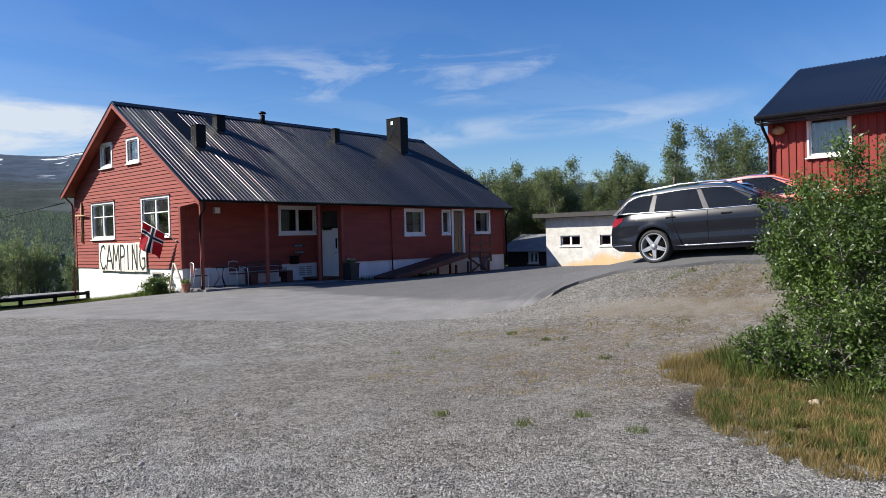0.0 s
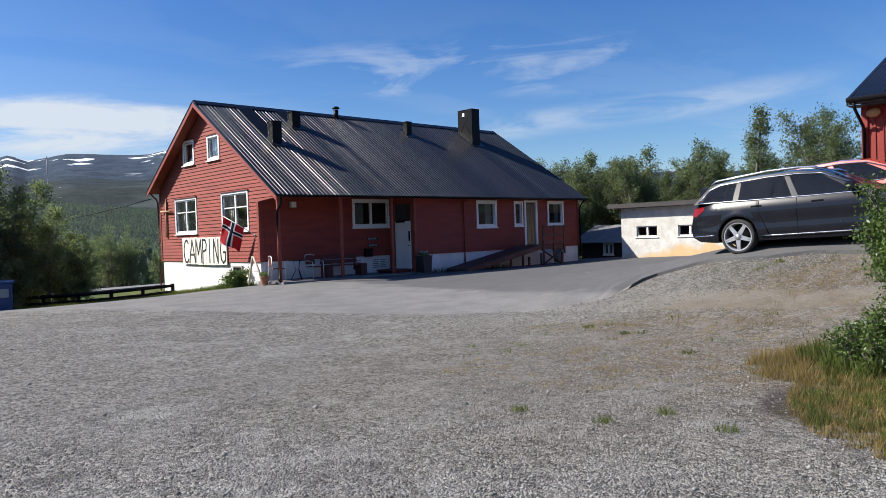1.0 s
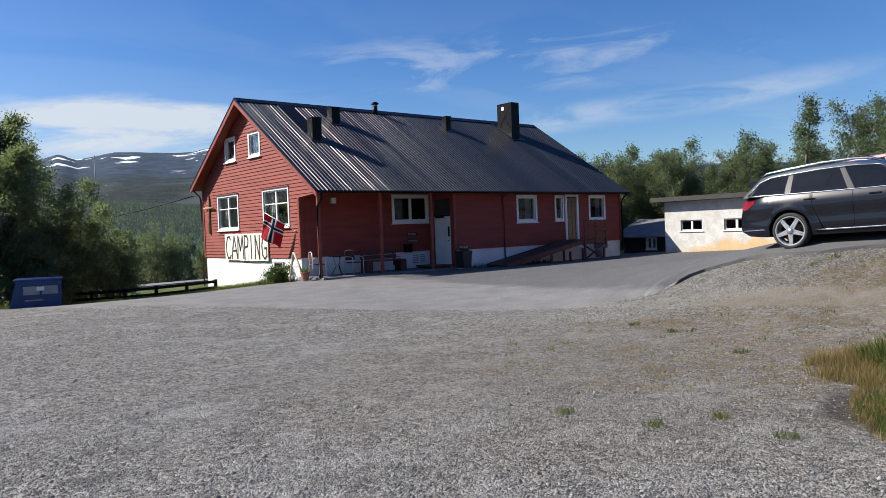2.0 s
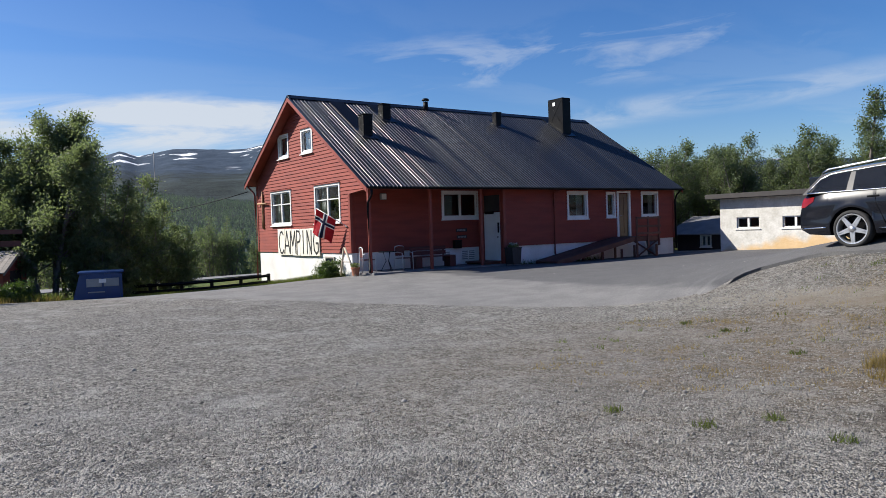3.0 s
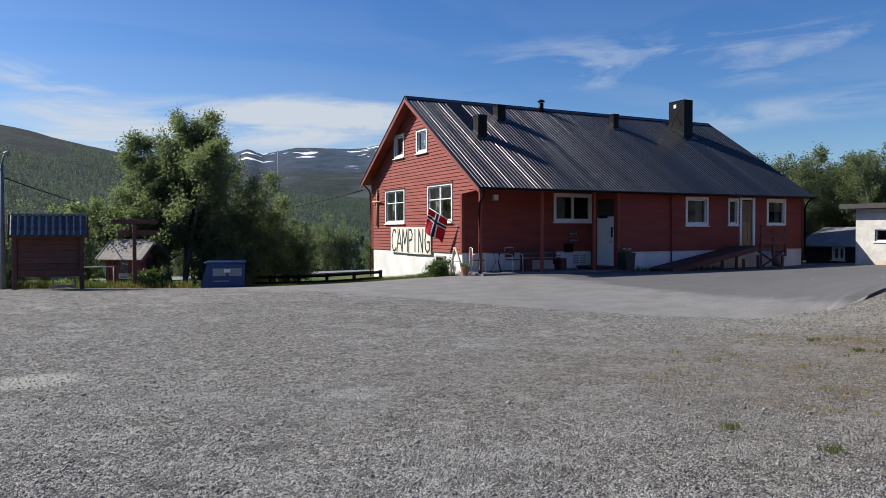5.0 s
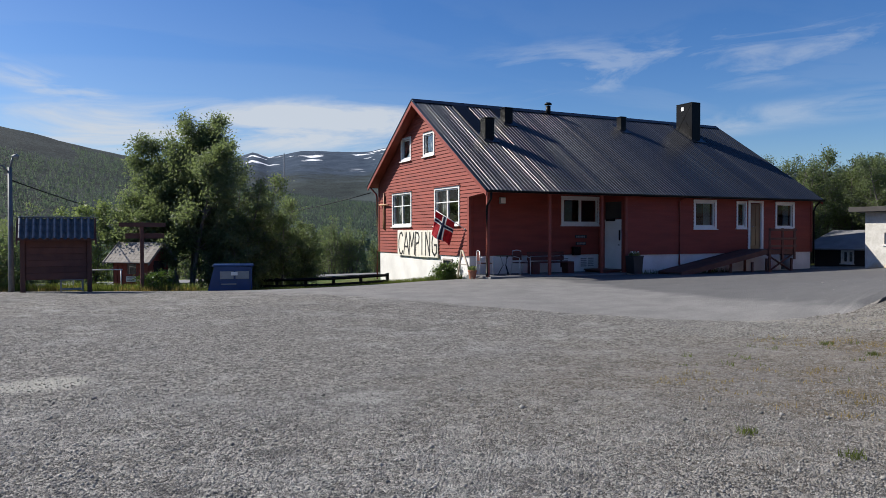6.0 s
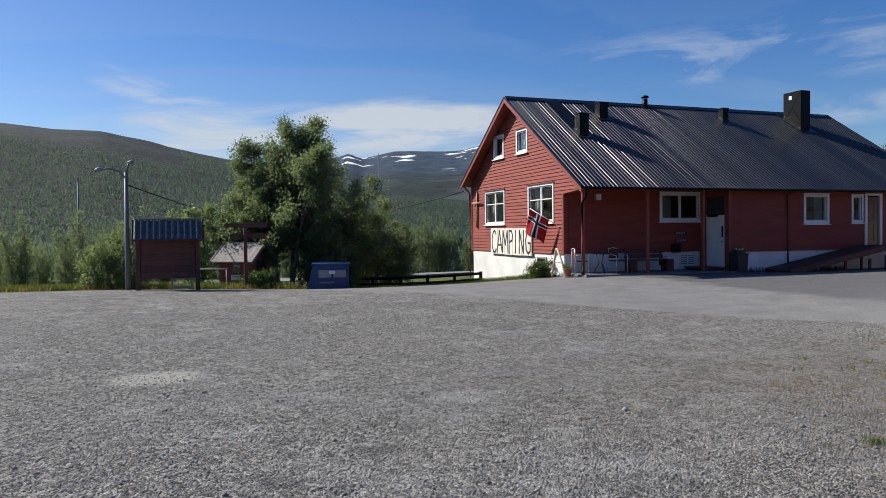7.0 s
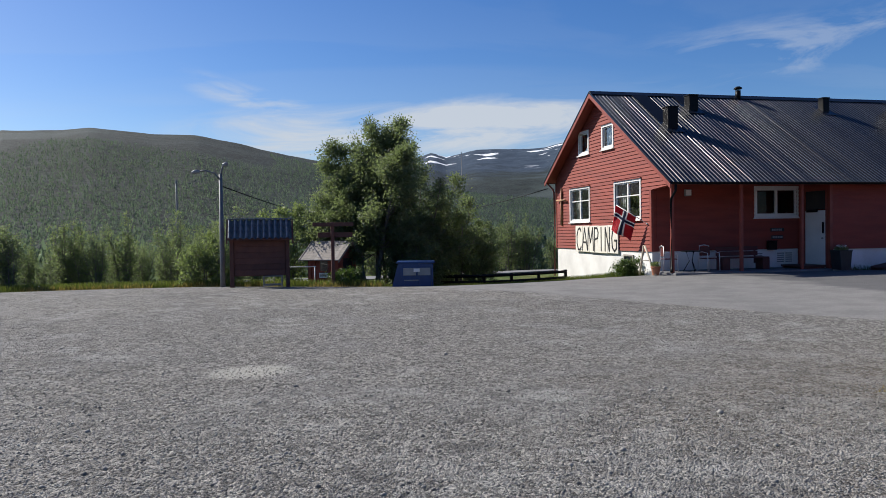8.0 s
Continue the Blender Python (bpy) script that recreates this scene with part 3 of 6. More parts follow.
def window(name, parent, place, u0, u1, z0, z1, cols=2, rows=((0.0, 0.62), (0.62, 1.0)), trim=0.10, cap=True, label="white painted wooden window with dark panes"):
    """Trim boards, a sill, and a sash with panes for every light."""
    w = new(name)
    w.parent = parent
    w["label"] = label

    def bar(bm, a, b, c, d, o0, o1):
        pts = [place(u, o, z) for u in (a, b) for o in (o0, o1) for z in (c, d)]
        vs = [bm.verts.new(p) for p in pts]
        for f in ((0, 1, 3, 2), (4, 6, 7, 5), (0, 2, 6, 4), (1, 5, 7, 3), (0, 4, 5, 1), (2, 3, 7, 6)):
            bm.faces.new([vs[i] for i in f])
    bm = bmesh.new()
    bar(bm, u0 - trim, u0, z0 - trim, z1 + trim, -0.02, 0.045)
    bar(bm, u1, u1 + trim, z0 - trim, z1 + trim, -0.02, 0.045)
    bar(bm, u0, u1, z1, z1 + trim, -0.02, 0.043)
    bar(bm, u0, u1, z0 - trim, z0, -0.02, 0.043)
    part("trim", bm, M["white"], w)
    bm = bmesh.new()
    bar(bm, u0 - trim - 0.04, u1 + trim + 0.04, z0 - trim - 0.035, z0 - trim - 0.002, -0.01, 0.10)
    part("window_sill", bm, M["white"], w)
    if cap:
        bm = bmesh.new()
        bar(bm, u0 - trim - 0.03, u1 + trim + 0.03, z1 + trim + 0.002, z1 + trim + 0.03, -0.01, 0.09)
        part("drip_cap", bm, M["trimred"], w)
    bm = bmesh.new()
    cw = (u1 - u0) / cols
    panes = []
    for c in range(cols):
        a, b = u0 + c * cw, u0 + (c + 1) * cw
        bar(bm, a, a + 0.045, z0, z1, -0.09, 0.0)
        bar(bm, b - 0.045, b, z0, z1, -0.09, 0.0)
        for r0, r1 in rows:
            c0, c1 = z0 + r0 * (z1 - z0), z0 + r1 * (z1 - z0)
            e0, e1 = (0.05 if r0 == 0 else 0.02), (0.05 if r1 == 1 else 0.02)
            bar(bm, a + 0.045, b - 0.045, c0, c0 + e0, -0.088, -0.002)
            bar(bm, a + 0.045, b - 0.045, c1 - e1, c1, -0.088, -0.002)
            panes.append((a + 0.04, b - 0.04, c0 + e0 - 0.004, c1 - e1 + 0.004))
    part("sash", bm, M["white"], w)
    for p in panes:
        bm = bmesh.new()
        bar(bm, *p, -0.056, -0.048)
        part("pane", bm, M["glass"], w)
    return w


M["curtain"] = mat("white_curtain_and_sky_sheen", (0.55, 0.55, 0.53), (0.42, 0.42, 0.41), scale=3, rough=0.9, stretch=(1, 6, 1))
M["felt"] = mat("grey_roof_sheet", (0.20, 0.20, 0.205), (0.15, 0.15, 0.155), scale=2, rough=0.8, spec=0.1)

# ---- the big red house ----
L, W, D0 = 16.57, 10.27, 1.58            # length, back wall, depth of the porch recess
RX = 5.92                                # where the front wall comes forward
RY, RZ, EY, EZ, BY, BZ = 5.57, 7.27, -0.457, 3.29, 10.55, 4.06
K = (RZ - EZ) / (RY - EY)
KB = (RZ - BZ) / (BY - RY)
house = thing("house", (0, 0, 0), "long red wooden lodge with black steel roof and white plinth", "house")
gable = lambda u, o, z: (-o, u, z)
front = lambda u, o, z: (u, -o, z)
back = lambda u, o, z: (u, W + o, z)
porch = lambda u, o, z: (u, D0 - o, z)
turned = lambda u, o, z: (RX - o, u, z)
east = lambda u, o, z: (L + o, u, z)
SZ = 1.0                                 # bottom of the boards


def roof_front(y):
    return EZ + K * (y - EY)


def gable_limits(z):
    zt = z + 0.10
    lo = max(0.0 if z > 3.16 else D0, EY + (zt - EZ) / K)
    hi = min(W, BY - (zt - BZ) / KB)
    return lo, hi


WL, WR = (6.66, 8.58, 2.22, 3.54), (2.36, 4.30, 2.22, 3.54)
UL, UR = (6.72, 7.58, 5.05, 5.86), (4.48, 5.32, 5.05, 5.84)
gh = [WL, WR, UL, UR]
boarded_wall("gable_wall", gable, SZ, 7.12, gable_limits, gh, M["red"], house, kinks=(3.16,), label="sunlit red lap-board gable wall")
boarded_wall("gable_wall", east, SZ, 7.12, lambda z: (max(0.0, EY + (z + 0.10 - EZ) / K), min(W, BY - (z + 0.10 - BZ) / KB)), [], M["red"], house)
F1, F2, FD, F3 = (9.52, 10.58, 2.10, 3.08), (11.92, 12.36, 2.10, 3.08), (12.62, 13.36, 1.14, 3.10), (14.3, 15.32, 2.10, 3.08)
boarded_wall("front_wall", front, SZ, 3.50, lambda z: (RX, L), [F1, F2, FD, F3], M["red"], house, label="shaded red lap-board front wall")
PW = (4.16, 5.84, 2.24, 3.18)
boarded_wall("porch_wall", porch, SZ, 3.95, lambda z: (0.18, RX), [PW], M["red"], house)
DR = (0.16, 1.22, 0.42, 3.05)
boarded_wall("porch_return_wall", turned, 0.30, 3.50, lambda z: (0.03, D0), [DR], M["red"], house)
boarded_wall("back_wall", back, SZ, 4.1, lambda z: (0, L), [], M["red"], house, pitch=0.4)


def plinth(name, x0, x1, y0, y1, z0, z1):
    return boxed(name, (x0, x1, y0, y1, z0, z1), M["plinth"], house, bevel=0.01)


plinth("plinth_gable", 0.02, 0.24, D0 + 0.02, W, -1.4, SZ + 0.02)
plinth("plinth_front", RX + 0.02, L - 0.02, 0.02, 0.24, -0.6, SZ + 0.02)
plinth("plinth_porch", 0.245, RX, D0 + 0.022, D0 + 0.24, -0.6, SZ + 0.02)
plinth("plinth_back", 0.245, L - 0.02, W - 0.24, W - 0.02, -1.8, SZ + 0.02)
plinth("plinth_east", L - 0.26, L - 0.022, 0.245, W - 0.245, -1.2, SZ + 0.02)
boxed("ground_floor", (0.25, L - 0.27, D0 + 0.25, W - 0.25, 1.0, 1.1), M["dark"], house)
boxed("upper_floor", (0.25, L - 0.27, 2.4, W - 0.4, 3.98, 4.08), M["dark"], house)
boxed("porch_floor", (-0.1, RX, -0.12, D0 + 0.015, 0.02, 0.33), M["felt"], house, bevel=0.015)
boxed("porch_ceiling", (0.19, RX - 0.003, 0.06, D0 - 0.035, 3.50, 3.53), M["trimred"], house)
boxed("beam", (-0.06, RX - 0.01, -0.02, 0.10, 3.24, 3.42), M["trimred"], house)
boxed("corner_board", (-0.045, 0.05, D0 - 0.05, D0 + 0.08, SZ, 3.16), M["trimred"], house)
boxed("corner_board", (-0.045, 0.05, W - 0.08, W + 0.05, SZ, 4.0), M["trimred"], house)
boxed("corner_board", (RX - 0.045, RX + 0.08, -0.045, 0.05, 0.33, 3.45), M["trimred"], house)
boxed("corner_board", (L - 0.08, L + 0.045, -0.045, 0.05, SZ, 3.45), M["trimred"], house)
for px, py in ((-0.08, 0.12), (2.44, 0.03), (4.80, 0.03)):
    boxed("post", (px - 0.05, px + 0.05, py - 0.05, py + 0.05, 0.33, 3.26), M["trimred"], house, bevel=0.008)

window("window", house, gable, *WL, trim=0.085)
window("window", house, gable, *WR, trim=0.085)
window("window", house, gable, *UL, cols=1, rows=((0, 1),))
window("window", house, gable, *UR, cols=1, rows=((0, 1),))
window("window", house, front, *F1, cols=1, rows=((0, 1),))
window("window", house, front, *F2, cols=1, rows=((0, 1),), trim=0.08)
window("window", house, front, *F3, cols=1, rows=((0, 1),))
window("window", house, porch, *PW, cols=2, rows=((0, 1),))


def curtain(name, place, u0, u1, z0, z1, off):
    bm = bmesh.new()
    n = 24
    lo, hi = [], []
    for i in range(n + 1):
        u = u0 + (u1 - u0) * i / n
        o = off + 0.03 * math.sin(i * 1.9)
        lo.append(bm.verts.new(place(u, o, z0)))
        hi.append(bm.verts.new(place(u, o, z1)))
    for i in range(n):
        bm.faces.new((lo[i], lo[i + 1], hi[i + 1], hi[i]))
    ob = part(name, bm, M["curtain"], smooth=True)
    so = ob.modifiers.new("cloth", "SOLIDIFY")
    so.thickness = 0.004
    return tagged(ob, "pale hanging cloth behind the window, as curtain or for reflected sky", "curtain", "window curtains")


curtain("curtain", front, 10.22, 10.56, 2.08, 3.1, -0.25)
curtain("curtain", front, 15.0, 15.3, 2.08, 3.1, -0.25)
curtain("curtain", gable, 6.68, 7.0, 2.2, 3.55, -0.28)
curtain("curtain", gable, 8.2, 8.56, 2.2, 3.55, -0.28)
# upper panes: pale cloth added in place of the bright sky they reflect
curtain("curtain", gable, UL[0], UL[1], 5.02, 5.88, -0.22)
curtain("curtain", gable, UR[0] + 0.3, UR[1], 5.02, 5.88, -0.22)
curtain("curtain", gable, 3.95, 4.28, 2.2, 3.55, -0.28)

# porch door, set in the return wall, with a dark transom above
door = new("door")
door.parent = house
door["label"] = "plain pale grey porch door with black handle"
boxed("leaf", (RX - 0.03, RX + 0.02, 0.20, 1.18, 0.46, 2.36), M["white"], door)
boxed("frame", (RX - 0.035, RX + 0.03, 0.13, 0.195, 0.34, 3.08), M["trimred"], door)
boxed("frame", (RX - 0.035, RX + 0.03, 1.185, 1.25, 0.34, 3.08), M["trimred"], door)
boxed("threshold", (RX - 0.06, RX + 0.02, 0.2, 1.18, 0.34, 0.45), M["plinth"], door)
boxed("transom", (RX - 0.0, RX + 0.03, 0.2, 1.18, 2.40, 3.05), M["dark"], door, "dark transom panel")
boxed("closer", (RX - 0.10, RX - 0.035, 0.55, 1.05, 2.30, 2.40), M["black"], door)
boxed("handle", (RX - 0.09, RX - 0.032, 0.25, 0.29, 1.55, 1.95), M["black"], door, "long black pull handle")
piped("knob", [(RX - 0.032, 0.30, 1.38), (RX - 0.09, 0.30, 1.38)], 0.025, M["chrome"], door)

# side door with panelled leaf
door = new("door")
door.parent = house
door["label"] = "varnished brown panelled door in a white frame"
boxed("leaf", (12.66, 13.32, 0.02, 0.07, 1.16, 3.06), M["oak"], door)
for a, b in ((12.74, 12.95), (13.03, 13.24)):
    for c, d in ((1.3, 2.0), (2.12, 2.94)):
        boxed("panel", (a, b, 0.002, 0.03, c, d), M["oak"], door, bevel=0.012)
for a, b in ((12.53, 12.655), (13.325, 13.45)):
    boxed("frame", (a, b, -0.05, 0.06, 1.10, 3.10), M["white"], door)
boxed("frame", (12.53, 13.45, -0.052, 0.06, 3.102, 3.20), M["white"], door)
piped("handle", [(12.72, -0.02, 2.1), (12.72, -0.07, 2.1), (12.82, -0.07, 2.1)], 0.012, M["chrome"], door)


def ribbed_slope(name, x0, x1, y0, z0, y1, z1, pitch=0.160, rib=0.0192, thick=0.03):
    """Steel sheet with trapezoid ribs running from eave (y0) to ridge (y1)."""
    d = Vector((0, y1 - y0, z1 - z0))
    nrm = d.cross(Vector((1, 0, 0))).normalized()
    if nrm.z < 0:
        nrm = -nrm
    xs, hs = [], []
    x = x0
    rr = random.Random(8)
    k = 0
    while x < x1:
        # sheets of seven ribs: each sits a little differently, and the lapped rib stands higher
        if k % 7 == 0:
            lift, lean = rr.uniform(0.95, 1.04), rr.uniform(-0.006, 0.008)
        tall = lift * rr.uniform(0.95, 1.04) * (1.06 if k % 7 == 0 else 1.0)
        rise = 0.081 + lean + rr.uniform(-0.006, 0.008)
        for f, h in ((0, 0), (0.70 - rise, 0), (0.70, 1), (0.92, 1)):
            if x + f * pitch < x1:
                xs.append(x + f * pitch)
                hs.append(h * rib * tall)
        x += pitch
        k += 1
    xs.append(x1)
    hs.append(0)
    rows = [0, 1]
    vs, fs = [], []
    for s in rows:
        for xx, h in zip(xs, hs):
            p = Vector((xx, y0, z0)) + d * s + nrm * h
            vs.append(tuple(p))
    n = len(xs)
    for s in rows:
        for xx in xs:
            vs.append(tuple(Vector((xx, y0, z0)) + d * s - nrm * thick))
    for i in range(n - 1):
        fs.append((i, i + 1, n + i + 1, n + i))
        fs.append((2 * n + i, 3 * n + i, 3 * n + i + 1, 2 * n + i + 1))
        fs.append((i, 2 * n + i, 2 * n + i + 1, i + 1))
        fs.append((n + i, n + i + 1, 3 * n + i + 1, 3 * n + i))
    fs.append((0, n, 3 * n, 2 * n))
    fs.append((n - 1, 3 * n - 1, 4 * n - 1, 2 * n - 1))
    return raw(name, vs, fs, M["roof"], house, "black ribbed steel roof slope")


X0, X1 = -0.455, 16.70
ribbed_slope("roof", X0, X1, EY, EZ, RY, RZ)
ribbed_slope("roof", X0, X1, BY, BZ, RY, RZ)
bm = prism(bmesh.new(), [(RY - 0.2, RZ - 0.2 * K + 0.035), (RY, RZ + 0.05), (RY + 0.2, RZ - 0.2 * KB + 0.035), (RY + 0.2, RZ - 0.2 * KB + 0.05), (RY, RZ + 0.07), (RY - 0.2, RZ - 0.2 * K + 0.05)], "x", X0 - 0.01, X1 + 0.01)
part("ridge_cap", bm, M["roof"], house)


def rake(x0, x1, y0, z0, y1, z1, drop, material, name, label=""):
    bm = prism(bmesh.new(), [(y0, z0), (y1, z1), (y1, z1 - drop), (y0, z0 - drop)], "x", x0, x1)
    return part(name, bm, material, house, label)


for x0, x1 in ((X0 - 0.03, X0 + 0.005), (X1 - 0.005, X1 + 0.03)):
    rake(x0, x1, EY, EZ - 0.035, RY, RZ - 0.035, 0.17, M["trimred"], "bargeboard")
    rake(x0, x1, BY, BZ - 0.035, RY, RZ - 0.035, 0.17, M["trimred"], "bargeboard")
    rake(x0 - 0.012, x1, EY, EZ + 0.035, RY, RZ + 0.045, 0.07, M["roof"], "verge_flashing")
    rake(x0 - 0.012, x1, BY, BZ + 0.035, RY, RZ + 0.045, 0.07, M["roof"], "verge_flashing")
rake(X0 + 0.006, L - 0.01, EY + 0.03, EZ - 0.032, RY, RZ - 0.04, 0.03, M["trimred"], "soffit")
rake(X0 + 0.006, L - 0.01, BY - 0.03, BZ - 0.032, RY, RZ - 0.04, 0.03, M["trimred"], "soffit")


def gutter(x0, x1, y, z, r=0.065):
    arc = [(y + r * math.cos(a), z + r * math.sin(a)) for a in np.linspace(math.pi, 2 * math.pi, 8)]
    inner = [(y + (r - 0.006) * math.cos(a), z + (r - 0.006) * math.sin(a)) for a in np.linspace(2 * math.pi, math.pi, 8)]
    return part("gutter", prism(bmesh.new(), arc + inner, "x", x0, x1), M["black"], house, "black half-round gutter")


gutter(X0, X1, EY - 0.065, EZ - 0.02)
gutter(X0, X1, BY + 0.065, BZ - 0.02)
piped("downpipe", [(-0.32, EY - 0.06, EZ - 0.09), (-0.30, EY - 0.02, EZ - 0.28), (-0.18, 0.0, 2.78), (-0.18, 0.02, 2.6), (-0.18, 0.02, 0.5), (-0.25, -0.1, 0.38)], 0.04, M["black"], house)
piped("downpipe", [(8.6, EY - 0.02, EZ - 0.09), (8.6, -0.1, 3.12), (8.6, -0.075, 3.0), (8.6, -0.075, 0.6), (8.6, -0.16, 0.5)], 0.038, M["trimred"], house)
piped("downpipe", [(L - 0.1, EY - 0.04, EZ - 0.09), (L + 0.02, -0.2, 3.0), (L + 0.04, -0.10, 2.8), (L + 0.04, -0.10, 0.5)], 0.038, M["black"], house)
piped("downpipe", [(-0.3, BY + 0.06, BZ - 0.08), (-0.12, W + 0.15, BZ - 0.35), (-0.09, W + 0.08, BZ - 0.5), (-0.09, W + 0.08, -0.3)], 0.04, M["trimred"], house)


def roof_stack(name, x0, x1, y0, y1, ztop, cap, label):
    """A metal-clad flue or vent standing through the front slope."""
    s = new(name)
    s.parent = house
    s["label"] = label
    zb = roof_front(y0) - 0.06
    boxed("casing", (x0, x1, y0, y1, zb, ztop), M["black"], s, bevel=0.01)
    boxed("cap", (x0 - cap, x1 + cap, y0 - cap, y1 + cap, ztop + 0.002, ztop + 0.05), M["black"], s, bevel=0.008)
    bm = prism(bmesh.new(), [(y0 - 0.22, roof_front(y0 - 0.22) + 0.034), (y1 + 0.15, roof_front(y1 + 0.15) + 0.034), (y1 + 0.15, roof_front(y1 + 0.15) + 0.045), (y0 - 0.22, roof_front(y0 - 0.22) + 0.045)], "x", x0 - 0.16, x1 + 0.16)
    part("flashing", bm, M["roof"], s)
    return s


# flat sheets that run from the vents up to the ridge
for x0, x1, y0 in ((1.28, 1.95, 3.30), (3.10, 3.62, 4.70), (13.3, 14.15, 5.10)):
    bm = prism(bmesh.new(), [(y0, roof_front(y0) + 0.036), (RY - 0.02, RZ + 0.022), (RY - 0.02, RZ + 0.034), (y0, roof_front(y0) + 0.048)], "x", x0, x1)
    part("vent_flashing", bm, M["black"], house, "flat black flashing sheet")
roof_stack("roof_vent", 1.40, 1.80, 2.82, 3.22, 6.28, 0.02, "black sheet-metal roof vent")
roof_stack("roof_vent", 3.16, 3.55, 4.24, 4.62, 7.02, 0.02, "black sheet-metal roof vent")
roof_stack("roof_vent", 9.45, 9.75, 4.40, 4.70, 7.10, 0.02, "black sheet-metal roof vent")
ch = roof_stack("chimney", 13.45, 14.0, 4.03, 5.05, 8.02, 0.0, "tall black sheet-metal clad chimney")
for za, zc in ((6.75, 7.95), (7.95, 6.75)):
    piped("fold", [(13.447, 4.10, za), (13.447, 4.98, zc)], 0.008, M["black"], ch, n=4)
boxed("reflector", (13.438, 13.449, 4.55, 4.72, 7.72, 7.90), M["white"], ch)
pipe_v = new("vent_pipe")
pipe_v.parent = house
piped("pipe", [(6.18, 5.45, 7.1), (6.18, 5.45, 7.52)], 0.11, M["black"], pipe_v)
piped("hood", [(6.18, 5.45, 7.58), (6.18, 5.45, 7.62), (6.18, 5.45, 7.68)], [0.17, 0.17, 0.10], M["black"], pipe_v)
for a in (0, 2.1, 4.2):
    piped("strut", [(6.18 + 0.1 * math.cos(a), 5.45 + 0.1 * math.sin(a), 7.5), (6.18 + 0.1 * math.cos(a), 5.45 + 0.1 * math.sin(a), 7.6)], 0.012, M["black"], pipe_v, n=5)

# ---- other buildings ----
M["plaster"] = mat("rough_white_plaster", (0.62, 0.605, 0.565), (0.47, 0.455, 0.41), scale=2.5, rough=0.95, bump=1.0, bscale=11, fine=0.5)
M["blackstain"] = mat("dark_stained_boards", (0.035, 0.022, 0.018), (0.025, 0.016, 0.014), scale=3, rough=0.8)
M["fascia"] = mat("dark_fascia", (0.03, 0.026, 0.025), (0.045, 0.04, 0.038), scale=4, rough=0.6)
M["amber"] = mat("amber_plastic", (0.42, 0.24, 0.09), (0.34, 0.19, 0.07), scale=6, rough=0.4)


def ochre_stain(m):
    """Rusty splashes low on the plaster, by the drive."""
    t = m.node_tree
    b = t.nodes["Principled BSDF"]
    col = b.inputs["Base Color"].links[0].from_socket
    tc, xyz, nz_ = t.nodes.new("ShaderNodeTexCoord"), t.nodes.new("ShaderNodeSeparateXYZ"), t.nodes.new("ShaderNodeTexNoise")
    nz_.inputs["Scale"].default_value, nz_.inputs["Detail"].default_value = 1.1, 6
    t.links.new(tc.outputs["Object"], xyz.inputs[0])
    t.links.new(tc.outputs["Object"], nz_.inputs["Vector"])
    hi = t.nodes.new("ShaderNodeMath")
    hi.operation = "MULTIPLY_ADD"
    hi.inputs[1].default_value = -1.6
    t.links.new(nz_.outputs[0], hi.inputs[0])
    t.links.new(xyz.outputs[2], hi.inputs[2])
    r = t.nodes.new("ShaderNodeMapRange")
    r.inputs["From Min"].default_value, r.inputs["From Max"].default_value, r.inputs["To Max"].default_value = 0.05, -0.35, 0.75
    side = t.nodes.new("ShaderNodeMath")
    side.operation = "MULTIPLY_ADD"
    side.inputs[1].default_value = 0.16
    side_at = t.nodes.new("ShaderNodeMath")
    side_at.inputs[1].default_value = 3.6
    t.links.new(xyz.outputs[1], side_at.inputs[0])
    t.links.new(side_at.outputs[0], side.inputs[0])
    t.links.new(hi.outputs[0], side.inputs[2])
    t.links.new(side.outputs[0], r.inputs["Value"])
    mx = t.nodes.new("ShaderNodeMixRGB")
    mx.inputs[2].default_value = (0.58, 0.36, 0.13, 1)
    t.links.new(r.outputs[0], mx.inputs[0])
    t.links.new(col, mx.inputs[1])
    t.links.new(mx.outputs[0], b.inputs["Base Color"])


ochre_stain(M["plaster"])


